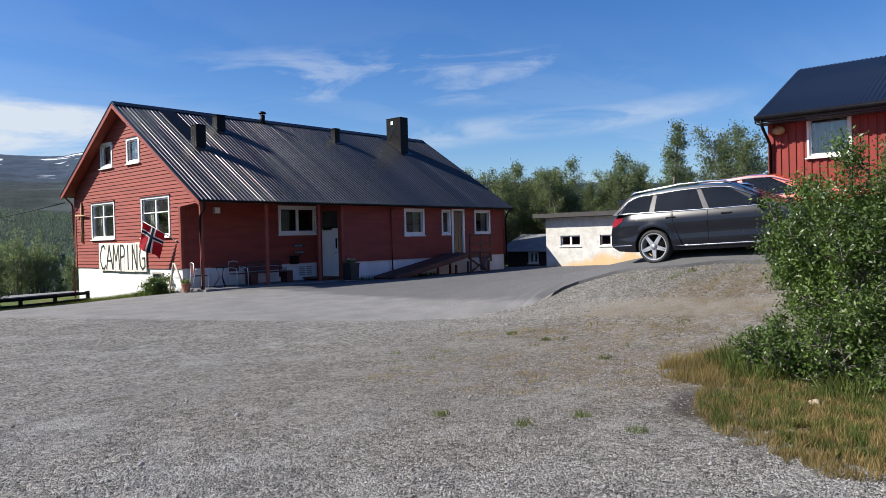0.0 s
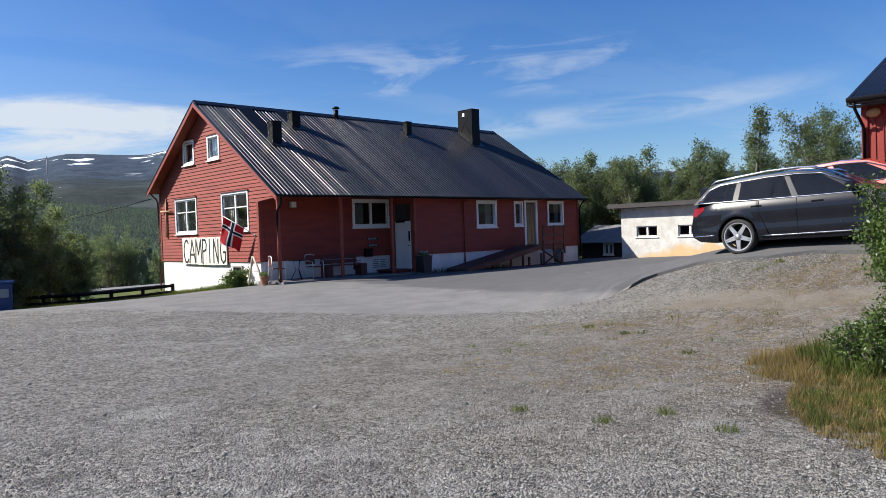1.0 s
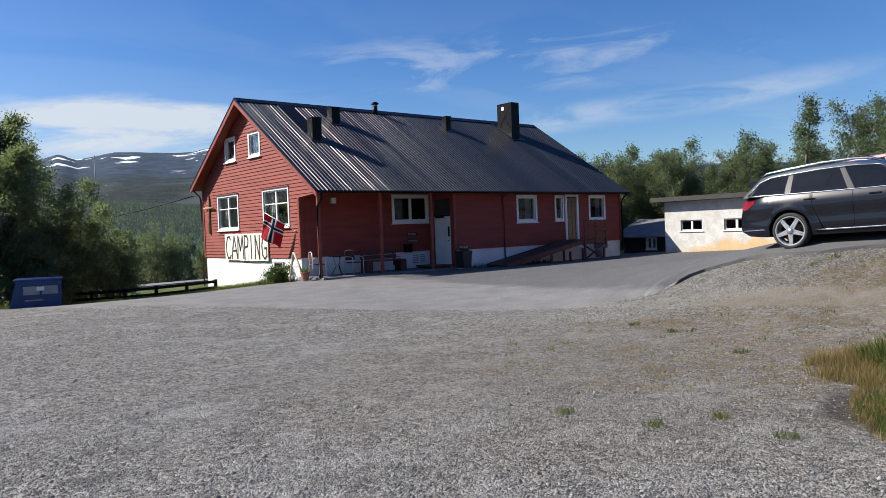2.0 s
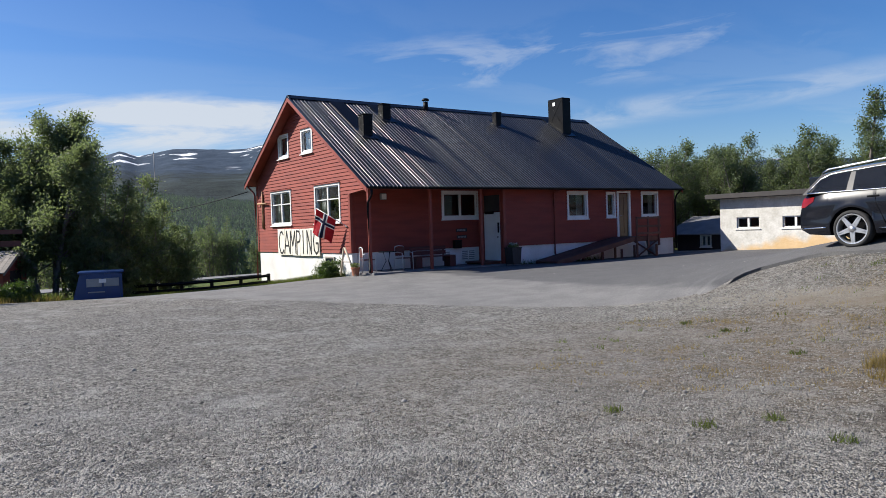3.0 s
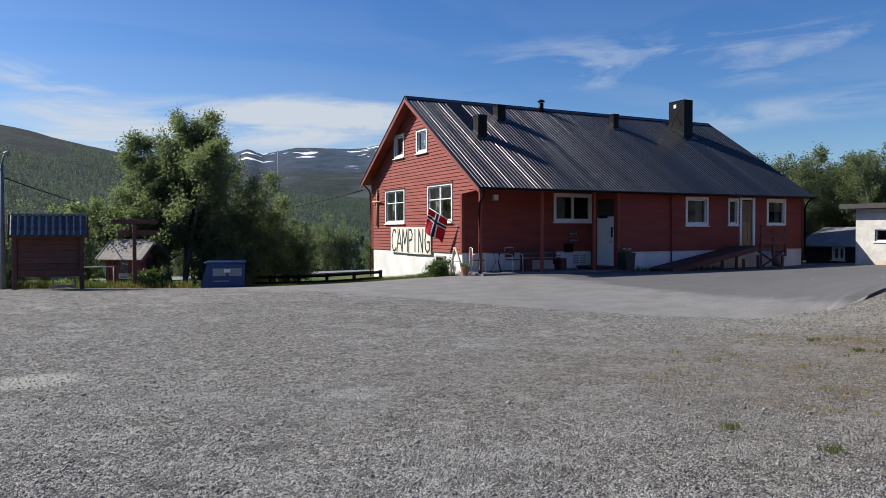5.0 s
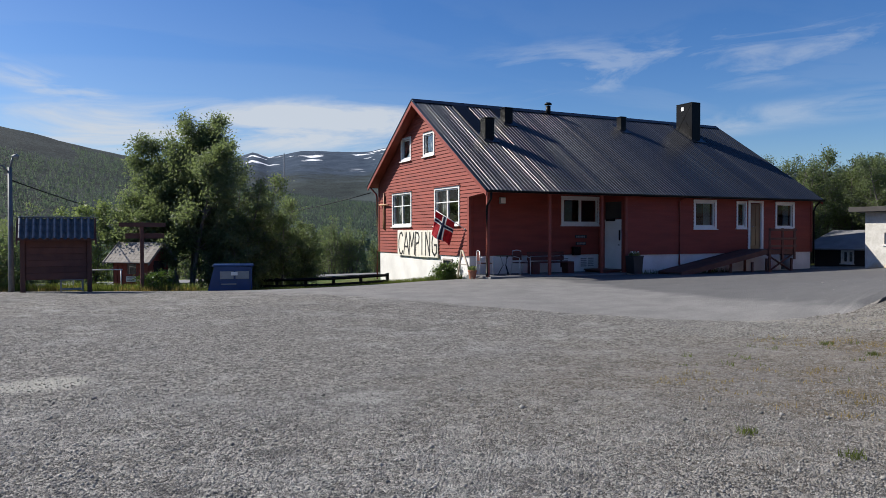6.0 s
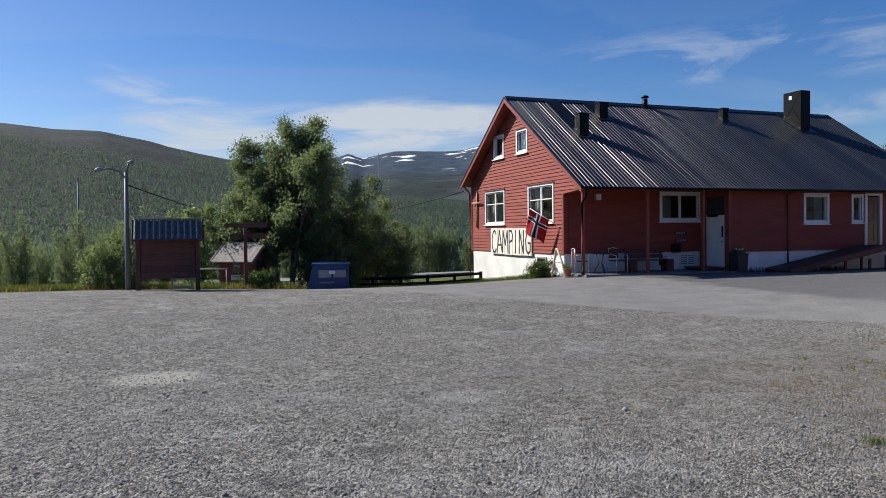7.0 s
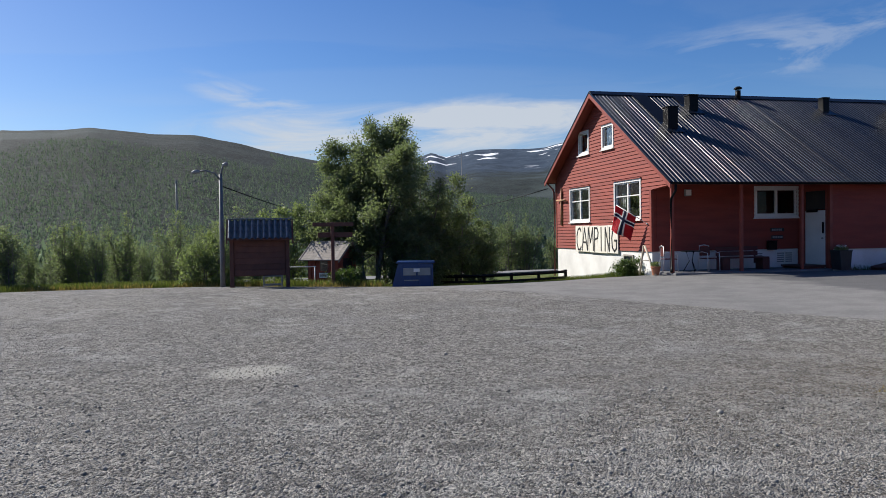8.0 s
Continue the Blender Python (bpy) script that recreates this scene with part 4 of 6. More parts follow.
def red_cabin():
    h = thing("house", (8, -15.5, 1.0), "red cabin with vertical boards and black ribbed roof", "house")
    inv = Matrix.Translation((-8, 15.5, -1.0))
    wall = lambda u, o, z: (-o, u, z)
    y1 = -14.0
    win = (-2.04 + 0.08, -0.93 - 0.08, 2.78, 3.76)
    boarded_wall("wall", wall, 0.0, 3.95, lambda z: (y1, 0.0), [win], M["red2"], h, vertical=True, pitch=0.5, label="bright red vertical board wall")
    boxed("end_wall", (0.18, 7.0, -0.16, 0.0, 0.0, 3.9), M["red2"], h)
    boxed("end_wall", (0.18, 7.0, y1, y1 + 0.16, 0.0, 3.9), M["red2"], h)
    boxed("back_wall", (7.0, 7.18, y1, 0.0, 0.0, 3.9), M["red2"], h)
    boxed("corner_board", (-0.05, 0.06, -0.12, 0.03, 0.0, 3.85), M["red2"], h)
    boxed("ceiling_panel", (0.19, 6.99, y1 + 0.17, -0.17, 3.80, 3.88), M["dark"], h)
    part("gable_end", prism(bmesh.new(), [(0, 3.9), (7.18, 3.9), (3.59, 5.72)], "y", -0.16, 0.0), M["red2"], h)
    window("window", h, wall, *win, cols=1, rows=((0, 1),), trim=0.055)
    for sgn, xe in ((1, -0.5), (-1, 7.68)):
        xs, zs, xr, zr = xe, 3.92, 3.59, 5.83
        d = Vector((xr - xs, 0, zr - zs))
        vs, fs = [], []
        n = 0
        y = 0.22
        prof = []
        while y > y1 - 0.2:
            for f, k in ((0, 0), (0.5, 0), (0.62, 0.024), (0.88, 0.024)):
                prof.append((y - f * 0.12, k))
            y -= 0.12
        for s in (0, 1):
            for yy, k in prof:
                vs.append((xs + d.x * s, yy, zs + d.z * s + k))
        for s in (0, 1):
            for yy, k in prof:
                vs.append((xs + d.x * s, yy, zs + d.z * s - 0.03))
        n = len(prof)
        for i in range(n - 1):
            fs += [(i, i + 1, n + i + 1, n + i), (2 * n + i, 3 * n + i, 3 * n + i + 1, 2 * n + i + 1), (i, 2 * n + i, 2 * n + i + 1, i + 1)]
        fs += [(0, n, 3 * n, 2 * n)]
        raw("roof", vs, fs, M["roof"], h, "black ribbed steel roof")
        part("bargeboard", prism(bmesh.new(), [(xs, zs - 0.03), (xr, zr - 0.03), (xr, zr - 0.2), (xs, zs - 0.2)], "y", 0.19, 0.225), M["black"], h)
    boxed("fascia", (-0.50, -0.46, y1, 0.2, 3.74, 3.88), M["fascia"], h)
    part("gutter", tube(bmesh.new(), [(-0.57, y1, 3.86), (-0.57, 0.2, 3.86)], 0.065), M["black"], h, "black steel gutter", smooth=True)
    boxed("soffit", (-0.46, -0.03, y1, 0.2, 3.70, 3.73), M["fascia"], h)
    piped("downpipe", [(-0.55, 0.05, 3.80), (-0.5, 0.03, 3.62), (-0.12, -0.04, 3.2), (-0.09, -0.04, 3.05), (-0.09, -0.04, 0.3)], 0.04, M["black"], h)
    lamp = new("wall_lamp")
    lamp.parent = h
    bm = bmesh.new()
    bmesh.ops.create_uvsphere(bm, u_segments=16, v_segments=8, radius=1)
    bmesh.ops.scale(bm, vec=(0.05, 0.17, 0.12), verts=bm.verts)
    bmesh.ops.translate(bm, vec=(-0.13, -0.28, 3.52), verts=bm.verts)
    part("dish", bm, M["amber"], lamp, "oval amber outdoor lamp", smooth=True)
    piped("bracket", [(-0.03, -0.28, 3.50), (-0.12, -0.28, 3.50)], 0.025, M["black"], lamp)
    return h


cabin_wall = lambda u, o, z: (8 - o, u, z)
red_cabin()
curtain("curtain", cabin_wall, -17.48, -17.22, 3.74, 4.84, -0.24)
# second cloth is added further in, brightening the pane like mirrored sky
curtain("curtain", cabin_wall, -17.2, -16.48, 3.74, 4.84, -0.62)


def white_shed():
    s = thing("shed", (17, -2.22, 0.2), "low flat-roofed shed with rough white plaster walls", "shed")
    wall = lambda u, o, z: (-o, u, z)
    wins = [(-1.90, -0.82, 1.16, 1.64), (-4.05, -2.95, 1.16, 1.64), (-6.4, -5.3, 1.16, 1.64)]
    vs, fs = [], []
    for a, b, u0, v0, u1, v1 in wall_cells([-0.5, 0.3, 1.16, 1.64, 2.05, 2.5], lambda z: (-9.5, 0.0), sorted(wins)):
        k = len(vs)
        vs += [wall(u, o, z) for o in (0.0, -0.2) for u, z in ((u0, a), (v0, a), (v1, b), (u1, b))]
        fs += [tuple(k + i for i in f) for f in ((0, 1, 2, 3), (7, 6, 5, 4), (0, 4, 5, 1), (3, 2, 6, 7), (0, 3, 7, 4), (1, 5, 6, 2))]
    raw("wall", vs, fs, M["plaster"], s, "rough white plaster, stained ochre low down")
    boxed("end_wall", (0.2, 5.0, -0.2, 0.0, -0.5, 2.4), M["plaster"], s)
    boxed("end_wall", (0.2, 5.0, -9.5, -9.3, -0.5, 2.4), M["plaster"], s)
    boxed("back_wall", (5.0, 5.2, -9.5, 0.0, -0.5, 2.3), M["plaster"], s)
    part("roof", prism(bmesh.new(), [(-0.45, 2.52), (5.5, 2.36), (5.5, 2.52), (-0.45, 2.72)], "y", -9.9, 0.45), M["fascia"], s, "flat dark felt roof")
    for w in wins:
        window("window", s, lambda u, o, z: wall(u, o - 0.055, z), *w, cols=2, rows=((0, 1),), trim=0.03, cap=False)
    return s


white_shed()


def far_hut():
    h = thing("cabin", (20.0, 2.3, -1.2), "small dark cabin with grey roof beyond the drive", "cabin")
    wall = lambda u, o, z: (-o, u, z)
    w = (-2.0, -1.45, 1.62, 2.18)
    boarded_wall("wall", wall, 0, 2.35, lambda z: (-7, 0), [w], M["blackstain"], h, pitch=0.2)
    boxed("end_wall", (0.18, 4.0, -0.15, 0.0, 0, 2.3), M["blackstain"], h)
    boxed("back_wall", (4.0, 4.15, -7, 0.0, 0, 2.3), M["blackstain"], h)
    part("gable_end", prism(bmesh.new(), [(0, 2.3), (4.15, 2.3), (2.07, 3.02)], "y", -0.15, 0), M["blackstain"], h)
    for a, za, b, zb in ((-0.45, 2.22, 2.07, 3.12), (4.6, 2.22, 2.07, 3.12)):
        part("roof", prism(bmesh.new(), [(a, za), (b, zb), (b, zb + 0.06), (a, za + 0.06)], "y", -7.4, 0.5), M["felt"], h, "grey sheet roof")
        part("bargeboard", prism(bmesh.new(), [(a, za - 0.14), (b, zb - 0.14), (b, zb), (a, za)], "y", 0.46, 0.5), M["red2"], h)
    boxed("post", (-0.4, -0.3, 0.2, 0.3, 0, 2.2), M["greywood"], h)
    window("window", h, wall, *w, cols=2, rows=((0, 1),), trim=0.05)
    return h


far_hut()

# ---- cars ----
M["paint"] = mat("black_car_paint", (0.006, 0.007, 0.011), (0.009, 0.010, 0.015), scale=2, rough=0.22, coat=0.35, spec=0.25)
M["orange"] = mat("orange_red_car_paint", (0.62, 0.055, 0.02), (0.55, 0.045, 0.018), scale=2, rough=0.3, coat=1.0)
M["tyre"] = mat("tyre_rubber", (0.02, 0.02, 0.02), (0.035, 0.034, 0.033), scale=8, rough=0.85)
M["rim"] = mat("silver_alloy", (0.62, 0.62, 0.63), (0.52, 0.52, 0.53), scale=6, rough=0.3, metal=0.75)
M["carglass"] = mat("tinted_glass", (0.010, 0.014, 0.020), (0.013, 0.017, 0.024), scale=1, rough=0.03, spec=0.7)
M["lens"] = mat("red_lens", (0.45, 0.02, 0.015), (0.32, 0.012, 0.01), scale=12, rough=0.12, coat=1.0)
M["clear"] = mat("clear_lens", (0.7, 0.7, 0.7), (0.55, 0.55, 0.56), scale=12, rough=0.1)


def wheel(parent, x, y, side, r=0.33, w=0.22):
    wh = new("wheel")
    wh.parent = parent
    wh.matrix_basis = pose(x, y, r)
    bm = bmesh.new()
    prof = [(0.262, -0.10), (0.29, -0.115), (0.318, -0.105), (r, -0.080), (r, 0.080), (0.318, 0.105), (0.29, 0.115), (0.262, 0.10)]
    n = 40
    rings = [[bm.verts.new((a * math.cos(t), b, a * math.sin(t))) for a, b in prof] for t in (2 * math.pi * k / n for k in range(n))]
    for k in range(n):
        p, q = rings[k], rings[(k + 1) % n]
        for i in range(len(prof)):
            j = (i + 1) % len(prof)
            bm.faces.new((p[i], p[j], q[j], q[i]))
    part("tyre", bm, M["tyre"], wh, smooth=True)
    bm = bmesh.new()
    o = side * 0.085
    for k in range(n):          # rim lip and barrel
        a, b = 2 * math.pi * k / n, 2 * math.pi * (k + 1) / n
        ring = []
        for t in (a, b):
            ring.append([bm.verts.new((rr * math.cos(t), yy, rr * math.sin(t))) for rr, yy in ((0.268, o + side * 0.02), (0.250, o + side * 0.018), (0.238, o - side * 0.02), (0.238, -o))])
        for i in range(3):
            bm.faces.new((ring[0][i], ring[0][i + 1], ring[1][i + 1], ring[1][i]))
    for k in range(5):          # five double spokes
        for off in (-0.17, 0.17):
            t = 2 * math.pi * k / 5 + 0.3
            m = Matrix.Rotation(t + off * 0.4, 4, "Y")
            box(bm, 0.03, 0.252, o - 0.012, o + 0.012, -0.021 + off * 0.16, 0.021 + off * 0.16, 0.004, m)
    part("rim", bm, M["rim"], wh, "silver five-spoke alloy rim")
    bm = bmesh.new()
    tube(bm, [(0, o - 0.02, 0), (0, o + side * 0.022, 0)], 0.06, 14)
    part("hub", bm, M["rim"], wh, smooth=True)
    bm = bmesh.new()
    tube(bm, [(0, -0.03 * side - 0.004, 0), (0, -0.03 * side + 0.004, 0)], 0.2, 24)
    part("brake_disc", bm, M["black"], wh)
    return wh


def soften(bm, most=0.6):
    """Smooth shading, with creases kept where faces meet sharply."""
    bmesh.ops.recalc_face_normals(bm, faces=bm.faces)
    for f in bm.faces:
        f.smooth = True
    for e in bm.edges:
        e.smooth = len(e.link_faces) == 2 and e.calc_face_angle(0.0) < most


def estate_car(at, paint, label, tall=1.0, rails=True, turn=-90):
    """Local x runs forward from the rear axle, y to the left."""
    c = thing("car", at, label, "car", turn=turn)
    H = tall

    # lower body: a curved skin from sill to belt on both sides, with wheel arches cut into its lower edge
    def belt(x):
        return float(np.interp(x, [-1.1, -0.4, 0.5, 1.5, 2.35, 3.0, 3.45, 3.64], [1.045 * H, 1.03 * H, 1.0 * H, 0.985 * H, 0.985 * H, 0.90 * H, 0.78 * H, 0.66 * H]))

    def sill(x):
        z = float(np.interp(x, [-1.12, -0.95, -0.45, 0.4, 2.3, 3.2, 3.64], [0.36, 0.27, 0.235, 0.235, 0.225, 0.22, 0.32]))
        for xc in (0.0, 2.71):
            if abs(x - xc) < 0.385:
                z = max(z, 0.33 + math.sqrt(0.385 ** 2 - (x - xc) ** 2))
        return z

    def half(x, z):
        ends = 0.17 * max(0, (abs(x - 1.25) - 1.55) / 0.85) ** 2
        low = 0.07 * max(0, (0.50 - z) / 0.28) ** 2
        waist = 0.022 * math.exp(-((z - 0.56) / 0.10) ** 2)
        over = 0.075 * (max(0, z - 0.80 * H) / 0.22) ** 1.4
        flare = 0.018 * sum(math.exp(-((math.hypot(x - xc, z - 0.33) - 0.41) / 0.05) ** 2) for xc in (0.0, 2.71))
        return 0.91 - ends - low - waist - over + flare

    def lean(x, z):
        rear = min(1, max(0, (-0.45 - x) / 0.65))
        nose = min(1, max(0, (x - 2.9) / 0.7))
        return x + rear * float(np.interp(z, [0.25, 0.42, 0.62, 0.75, 0.92, 1.05], [0.07, 0.0, 0.0, 0.05, 0.09, 0.20])) - nose * float(np.interp(z, [0.2, 0.5, 0.8], [0.08, 0.0, 0.16]))
    around = [xc + 0.386 * math.cos(q) for xc in (0.0, 2.71) for q in np.linspace(0, math.pi, 22)]
    xs = sorted({round(v, 3) for v in [*np.linspace(-1.12, 3.64, 56), *around]})
    bm = bmesh.new()
    nz_ = 12
    sides = []
    for sgn in (-1, 1):
        g = []
        for x in xs:
            z0, z1 = sill(x), belt(x)
            g.append([bm.verts.new((lean(x, z), sgn * half(x, z), z)) for z in (z0 + (z1 - z0) * i / nz_ for i in range(nz_ + 1))])
        for p, q in zip(g, g[1:]):
            for i in range(nz_):
                bm.faces.new((p[i], q[i], q[i + 1], p[i + 1]))
        sides.append(g)
    lg, rg_ = sides
    for i in range(len(xs) - 1):
        mid = []
        for k in (i, i + 1):
            u, v = lg[k][-1].co, rg_[k][-1].co
            mid.append([lg[k][-1]] + [bm.verts.new(u.lerp(v, f) + Vector((0, 0, 0.035 * math.sin(f * math.pi)))) for f in (0.25, 0.5, 0.75)] + [rg_[k][-1]])
        for j in range(4):
            bm.faces.new((mid[0][j], mid[1][j], mid[1][j + 1], mid[0][j + 1]))
        bm.faces.new((lg[i][0], rg_[i][0], rg_[i + 1][0], lg[i + 1][0]))
    for k in (0, -1):
        for i in range(nz_):
            bm.faces.new((lg[k][i], lg[k][i + 1], rg_[k][i + 1], rg_[k][i]))
    bmesh.ops.remove_doubles(bm, verts=bm.verts, dist=0.0005)
    soften(bm)
    part("body", bm, paint, c)
    # cabin: roof skin on pillars, with glass set into the sides
    base = [(-0.98, 1.035 * H), (-0.35, 1.02 * H), (0.55, 0.995 * H), (1.35, 0.98 * H), (2.42, 0.975 * H)]
    head = [(-0.62, 1.36 * H), (-0.25, 1.40 * H), (0.45, 1.445 * H), (1.05, 1.45 * H), (1.50, 1.40 * H)]
    bm = bmesh.new()
    cols = []
    for (x0, z0), (x1, z1) in zip(base, head):
        col = [bm.verts.new((x0, -0.845, z0 - 0.03)), bm.verts.new((x1, -0.64, z1))]
        col += [bm.verts.new((x1 * 0.99, -0.42, z1 + 0.045)), bm.verts.new((x1 * 0.99, 0.42, z1 + 0.045))]
        col += [bm.verts.new((x1, 0.64, z1)), bm.verts.new((x0, 0.845, z0 - 0.03))]
        cols.append(col)
    for a, b in zip(cols, cols[1:]):
        for i in range(5):
            bm.faces.new((a[i], a[i + 1], b[i + 1], b[i]))
    bm.faces.new(cols[0])
    bm.faces.new(cols[-1][::-1])
    soften(bm)
    part("roof", bm, paint, c)

    def spot(x, f, s, out=0.012):
        """On the cabin's side: x along the belt, f from belt 0 to roof 1."""
        bx, hx = [p[0] for p in base], [p[0] for p in head]
        t = np.interp(x, bx, np.arange(5))
        x0, z0 = np.interp(t, range(5), bx), np.interp(t, range(5), [p[1] for p in base])
        x1, z1 = np.interp(t, range(5), hx), np.interp(t, range(5), [p[1] for p in head])
        return Vector((x0 + (x1 - x0) * f, s * (0.845 + out + (0.64 - 0.845) * f), z0 - 0.03 + (z1 - z0 + 0.03) * f))
    for s in (-1, 1):
        for a, b in ((-0.80, -0.10), (0.02, 1.02), (1.14, 2.12)):
            bm = bmesh.new()
            k = 7
            fs = (0.10, 0.5, 0.86)
            g = [[bm.verts.new(spot(a + (b - a) * i / k, f if not ((i == 0 and a < -0.5) and f > 0.6) else 0.70, s)) for f in fs] for i in range(k + 1)]
            for i in range(k):
                for j in range(2):
                    bm.faces.new((g[i][j], g[i + 1][j], g[i + 1][j + 1], g[i][j + 1]))
            r = bmesh.ops.solidify(bm, geom=bm.faces[:], thickness=0.012)
            part("side_window", bm, M["carglass"], c, "dark tinted side window")
        pts = [spot(x, 0.055, s, 0.018) for x in np.linspace(-0.86, 2.3, 14)]
        piped("chrome_strip", pts, 0.014, M["chrome"], c, n=6)
        pts = [spot(x, 0.90, s, 0.014) for x in np.linspace(-0.80, 2.2, 14)]
        pts = [spot(-0.88, 0.1, s, 0.015), spot(-0.85, 0.45, s, 0.014), spot(-0.82, 0.74, s, 0.014)] + pts[1:] + [spot(2.36, 0.45, s, 0.014)]
        piped("chrome_strip", pts, 0.013, M["chrome"], c, n=6)
        if rails:
            pts = [Vector((x, s * 0.60, z)) for x, z in ((-0.62, 1.385 * H), (-0.5, 1.44 * H), (-0.1, 1.475 * H), (0.5, 1.52 * H), (1.05, 1.52 * H), (1.35, 1.49 * H), (1.48, 1.43 * H))]
            piped("roof_rail", pts, 0.020, M["chrome"], c, "silver roof rail", n=8)
        for x in (0.30, 1.38):
            boxed("door_handle", (x - 0.02, x + 0.18, s * 0.895 - 0.012, s * 0.895 + 0.022, 0.86 * H, 0.89 * H), M["black"], c, bevel=0.006)
        piped("sill_strip", [(x, s * (half(x, 0.32) + 0.004), 0.32) for x in np.linspace(0.45, 2.25, 8)], 0.014, M["chrome"], c, n=6)
        piped("bumper_strip", [(lean(x, 0.38), s * (half(x, 0.38) + 0.004), 0.38) for x in np.linspace(-1.08, -0.45, 8)], 0.013, M["chrome"], c, n=6)
        for x in (0.42, 1.10):
            piped("door_seam", [(x + (0.14 * ((0.75 - z) / 0.35) if x < 1 and z < 0.75 else 0), s * (half(x, z) - 0.001), z) for z in np.linspace(0.34, 0.96 * H, 10)], 0.006, M["black"], c, n=5)
        m = Matrix.Translation((2.02, s * 0.96, 1.02 * H))
        boxed("mirror", (-0.06, 0.10, -0.10, 0.10, -0.02, 0.13), paint, c, bevel=0.03, m=m)
        bm = bmesh.new()
        g = [[bm.verts.new((lean(x, z) - 0.004, s * (half(x, z) + 0.006), z)) for z in np.linspace(0.77 * H + 0.10 * H * max(0, (x + 1.0) / 0.25), 0.95 * H, 5)] for x in np.linspace(-1.12, -0.75, 7)]
        for p, q in zip(g, g[1:]):
            for i in range(4):
                bm.faces.new((p[i], q[i], q[i + 1], p[i + 1]))
        bmesh.ops.solidify(bm, geom=bm.faces[:], thickness=0.015)
        soften(bm)
        part("tail_light", bm, M["lens"], c, "red tail light")
        boxed("headlight", (3.30, 3.55, s * 0.55, s * 0.80, 0.62, 0.75), M["clear"], c, bevel=0.02)
    for x in (0.0, 2.71):
        for s in (-1, 1):
            wheel(c, x, s * 0.80, s)
            boxed("wheel_well", (x - 0.40, x + 0.40, s * 0.52, s * 0.69, 0.20, 0.74), M["black"], c, bevel=0)
    boxed("rear_window", (-0.98, -0.66, -0.56, 0.56, 1.08 * H, 1.34 * H), M["carglass"], c, bevel=0.02, m=Matrix.Shear("XY", 4, (0, 0)))
    for o in c.children:             # a short rear overhang
        if o.type == "MESH":
            for v in o.data.vertices:
                if v.co.x < -0.5:
                    v.co.x = -0.5 + (v.co.x + 0.5) * 0.80
    boxed("number_plate", (-1.01, -0.995, -0.26, 0.26, 0.62, 0.73), M["white"], c)
    return c


def park(x, y, paint, label, tall=1.0, rails=True, long=1.0):
    z0, z1 = land1(x - 0.85, y) + 0.03, land1(x - 0.85, y - 2.71) + 0.05
    c = estate_car((x, y, z0), paint, label, tall, rails)
    c.matrix_world = pose(x, y, z0, 0, 0, -90) @ Matrix.Rotation(-math.atan2(z1 - z0, 2.71), 4, "Y") @ Matrix.Diagonal((long, 1, 1, 1))
    return c


park(1.42, -15.62, M["paint"], "black estate car with silver roof rails parked on asphalt")
park(5.6, -14.8, M["orange"], "orange-red high-roofed car parked by the cabin", 1.16, False, 1.22)

# ---- things at the big house ----
M["board"] = mat("white_sign_board", (0.78, 0.75, 0.66), (0.68, 0.64, 0.54), scale=3, rough=0.7, rand=0.05)
M["ink"] = mat("black_sign_paint", (0.02, 0.02, 0.022), (0.035, 0.035, 0.035), scale=10, rough=0.6)
M["flagred"] = mat("red_flag_cloth", (0.55, 0.02, 0.035), (0.45, 0.015, 0.03), scale=5, rough=0.8)
M["flagblue"] = mat("dark_blue_cloth", (0.01, 0.018, 0.07), None, rough=0.8)
M["flagwhite"] = mat("white_cloth", (0.8, 0.8, 0.8), None, rough=0.8)
M["pot"] = mat("dark_planter", (0.02, 0.02, 0.021), (0.03, 0.03, 0.03), scale=6, rough=0.6)
M["clay"] = mat("terracotta", (0.36, 0.15, 0.08), (0.28, 0.11, 0.06), scale=7, rough=0.85)
M["blueplastic"] = mat("blue_bin_paint", (0.008, 0.045, 0.165), (0.006, 0.034, 0.12), scale=3, rough=0.4)
M["greypanel"] = mat("grey_panel", (0.26, 0.27, 0.27), (0.2, 0.21, 0.21), scale=4, rough=0.5)
M["alu"] = mat("brushed_aluminium", (0.62, 0.62, 0.62), (0.5, 0.5, 0.5), scale=8, rough=0.4, metal=0.3)
M["seat"] = mat("dark_red_slats", (0.10, 0.02, 0.016), (0.07, 0.015, 0.012), scale=5, rough=0.6)

M["pale"] = mat("pale_wood", (0.55, 0.47, 0.36), (0.45, 0.38, 0.28), scale=4, rough=0.8)
# the name sign: five white boards with hand-painted letters
sign = thing("sign", (-0.05, 6.0, 1.42), "white plank sign with hand-painted black word CAMPING", "sign")
edges = [7.97, 7.24, 6.53, 5.75, 4.90, 4.00]
for a, b in zip(edges, edges[1:]):
    w = random.uniform(-0.02, 0.02)
    boxed("plank", (-0.03, 0.012, b - 6.0 + 0.01, a - 6.0 - 0.01, -0.545 + w, 0.55 + w), M["board"], sign, bevel=0.004)
boxed("rail", (0.0125, 0.03, -1.9, 1.9, -0.35, -0.25), M["greywood"], sign)
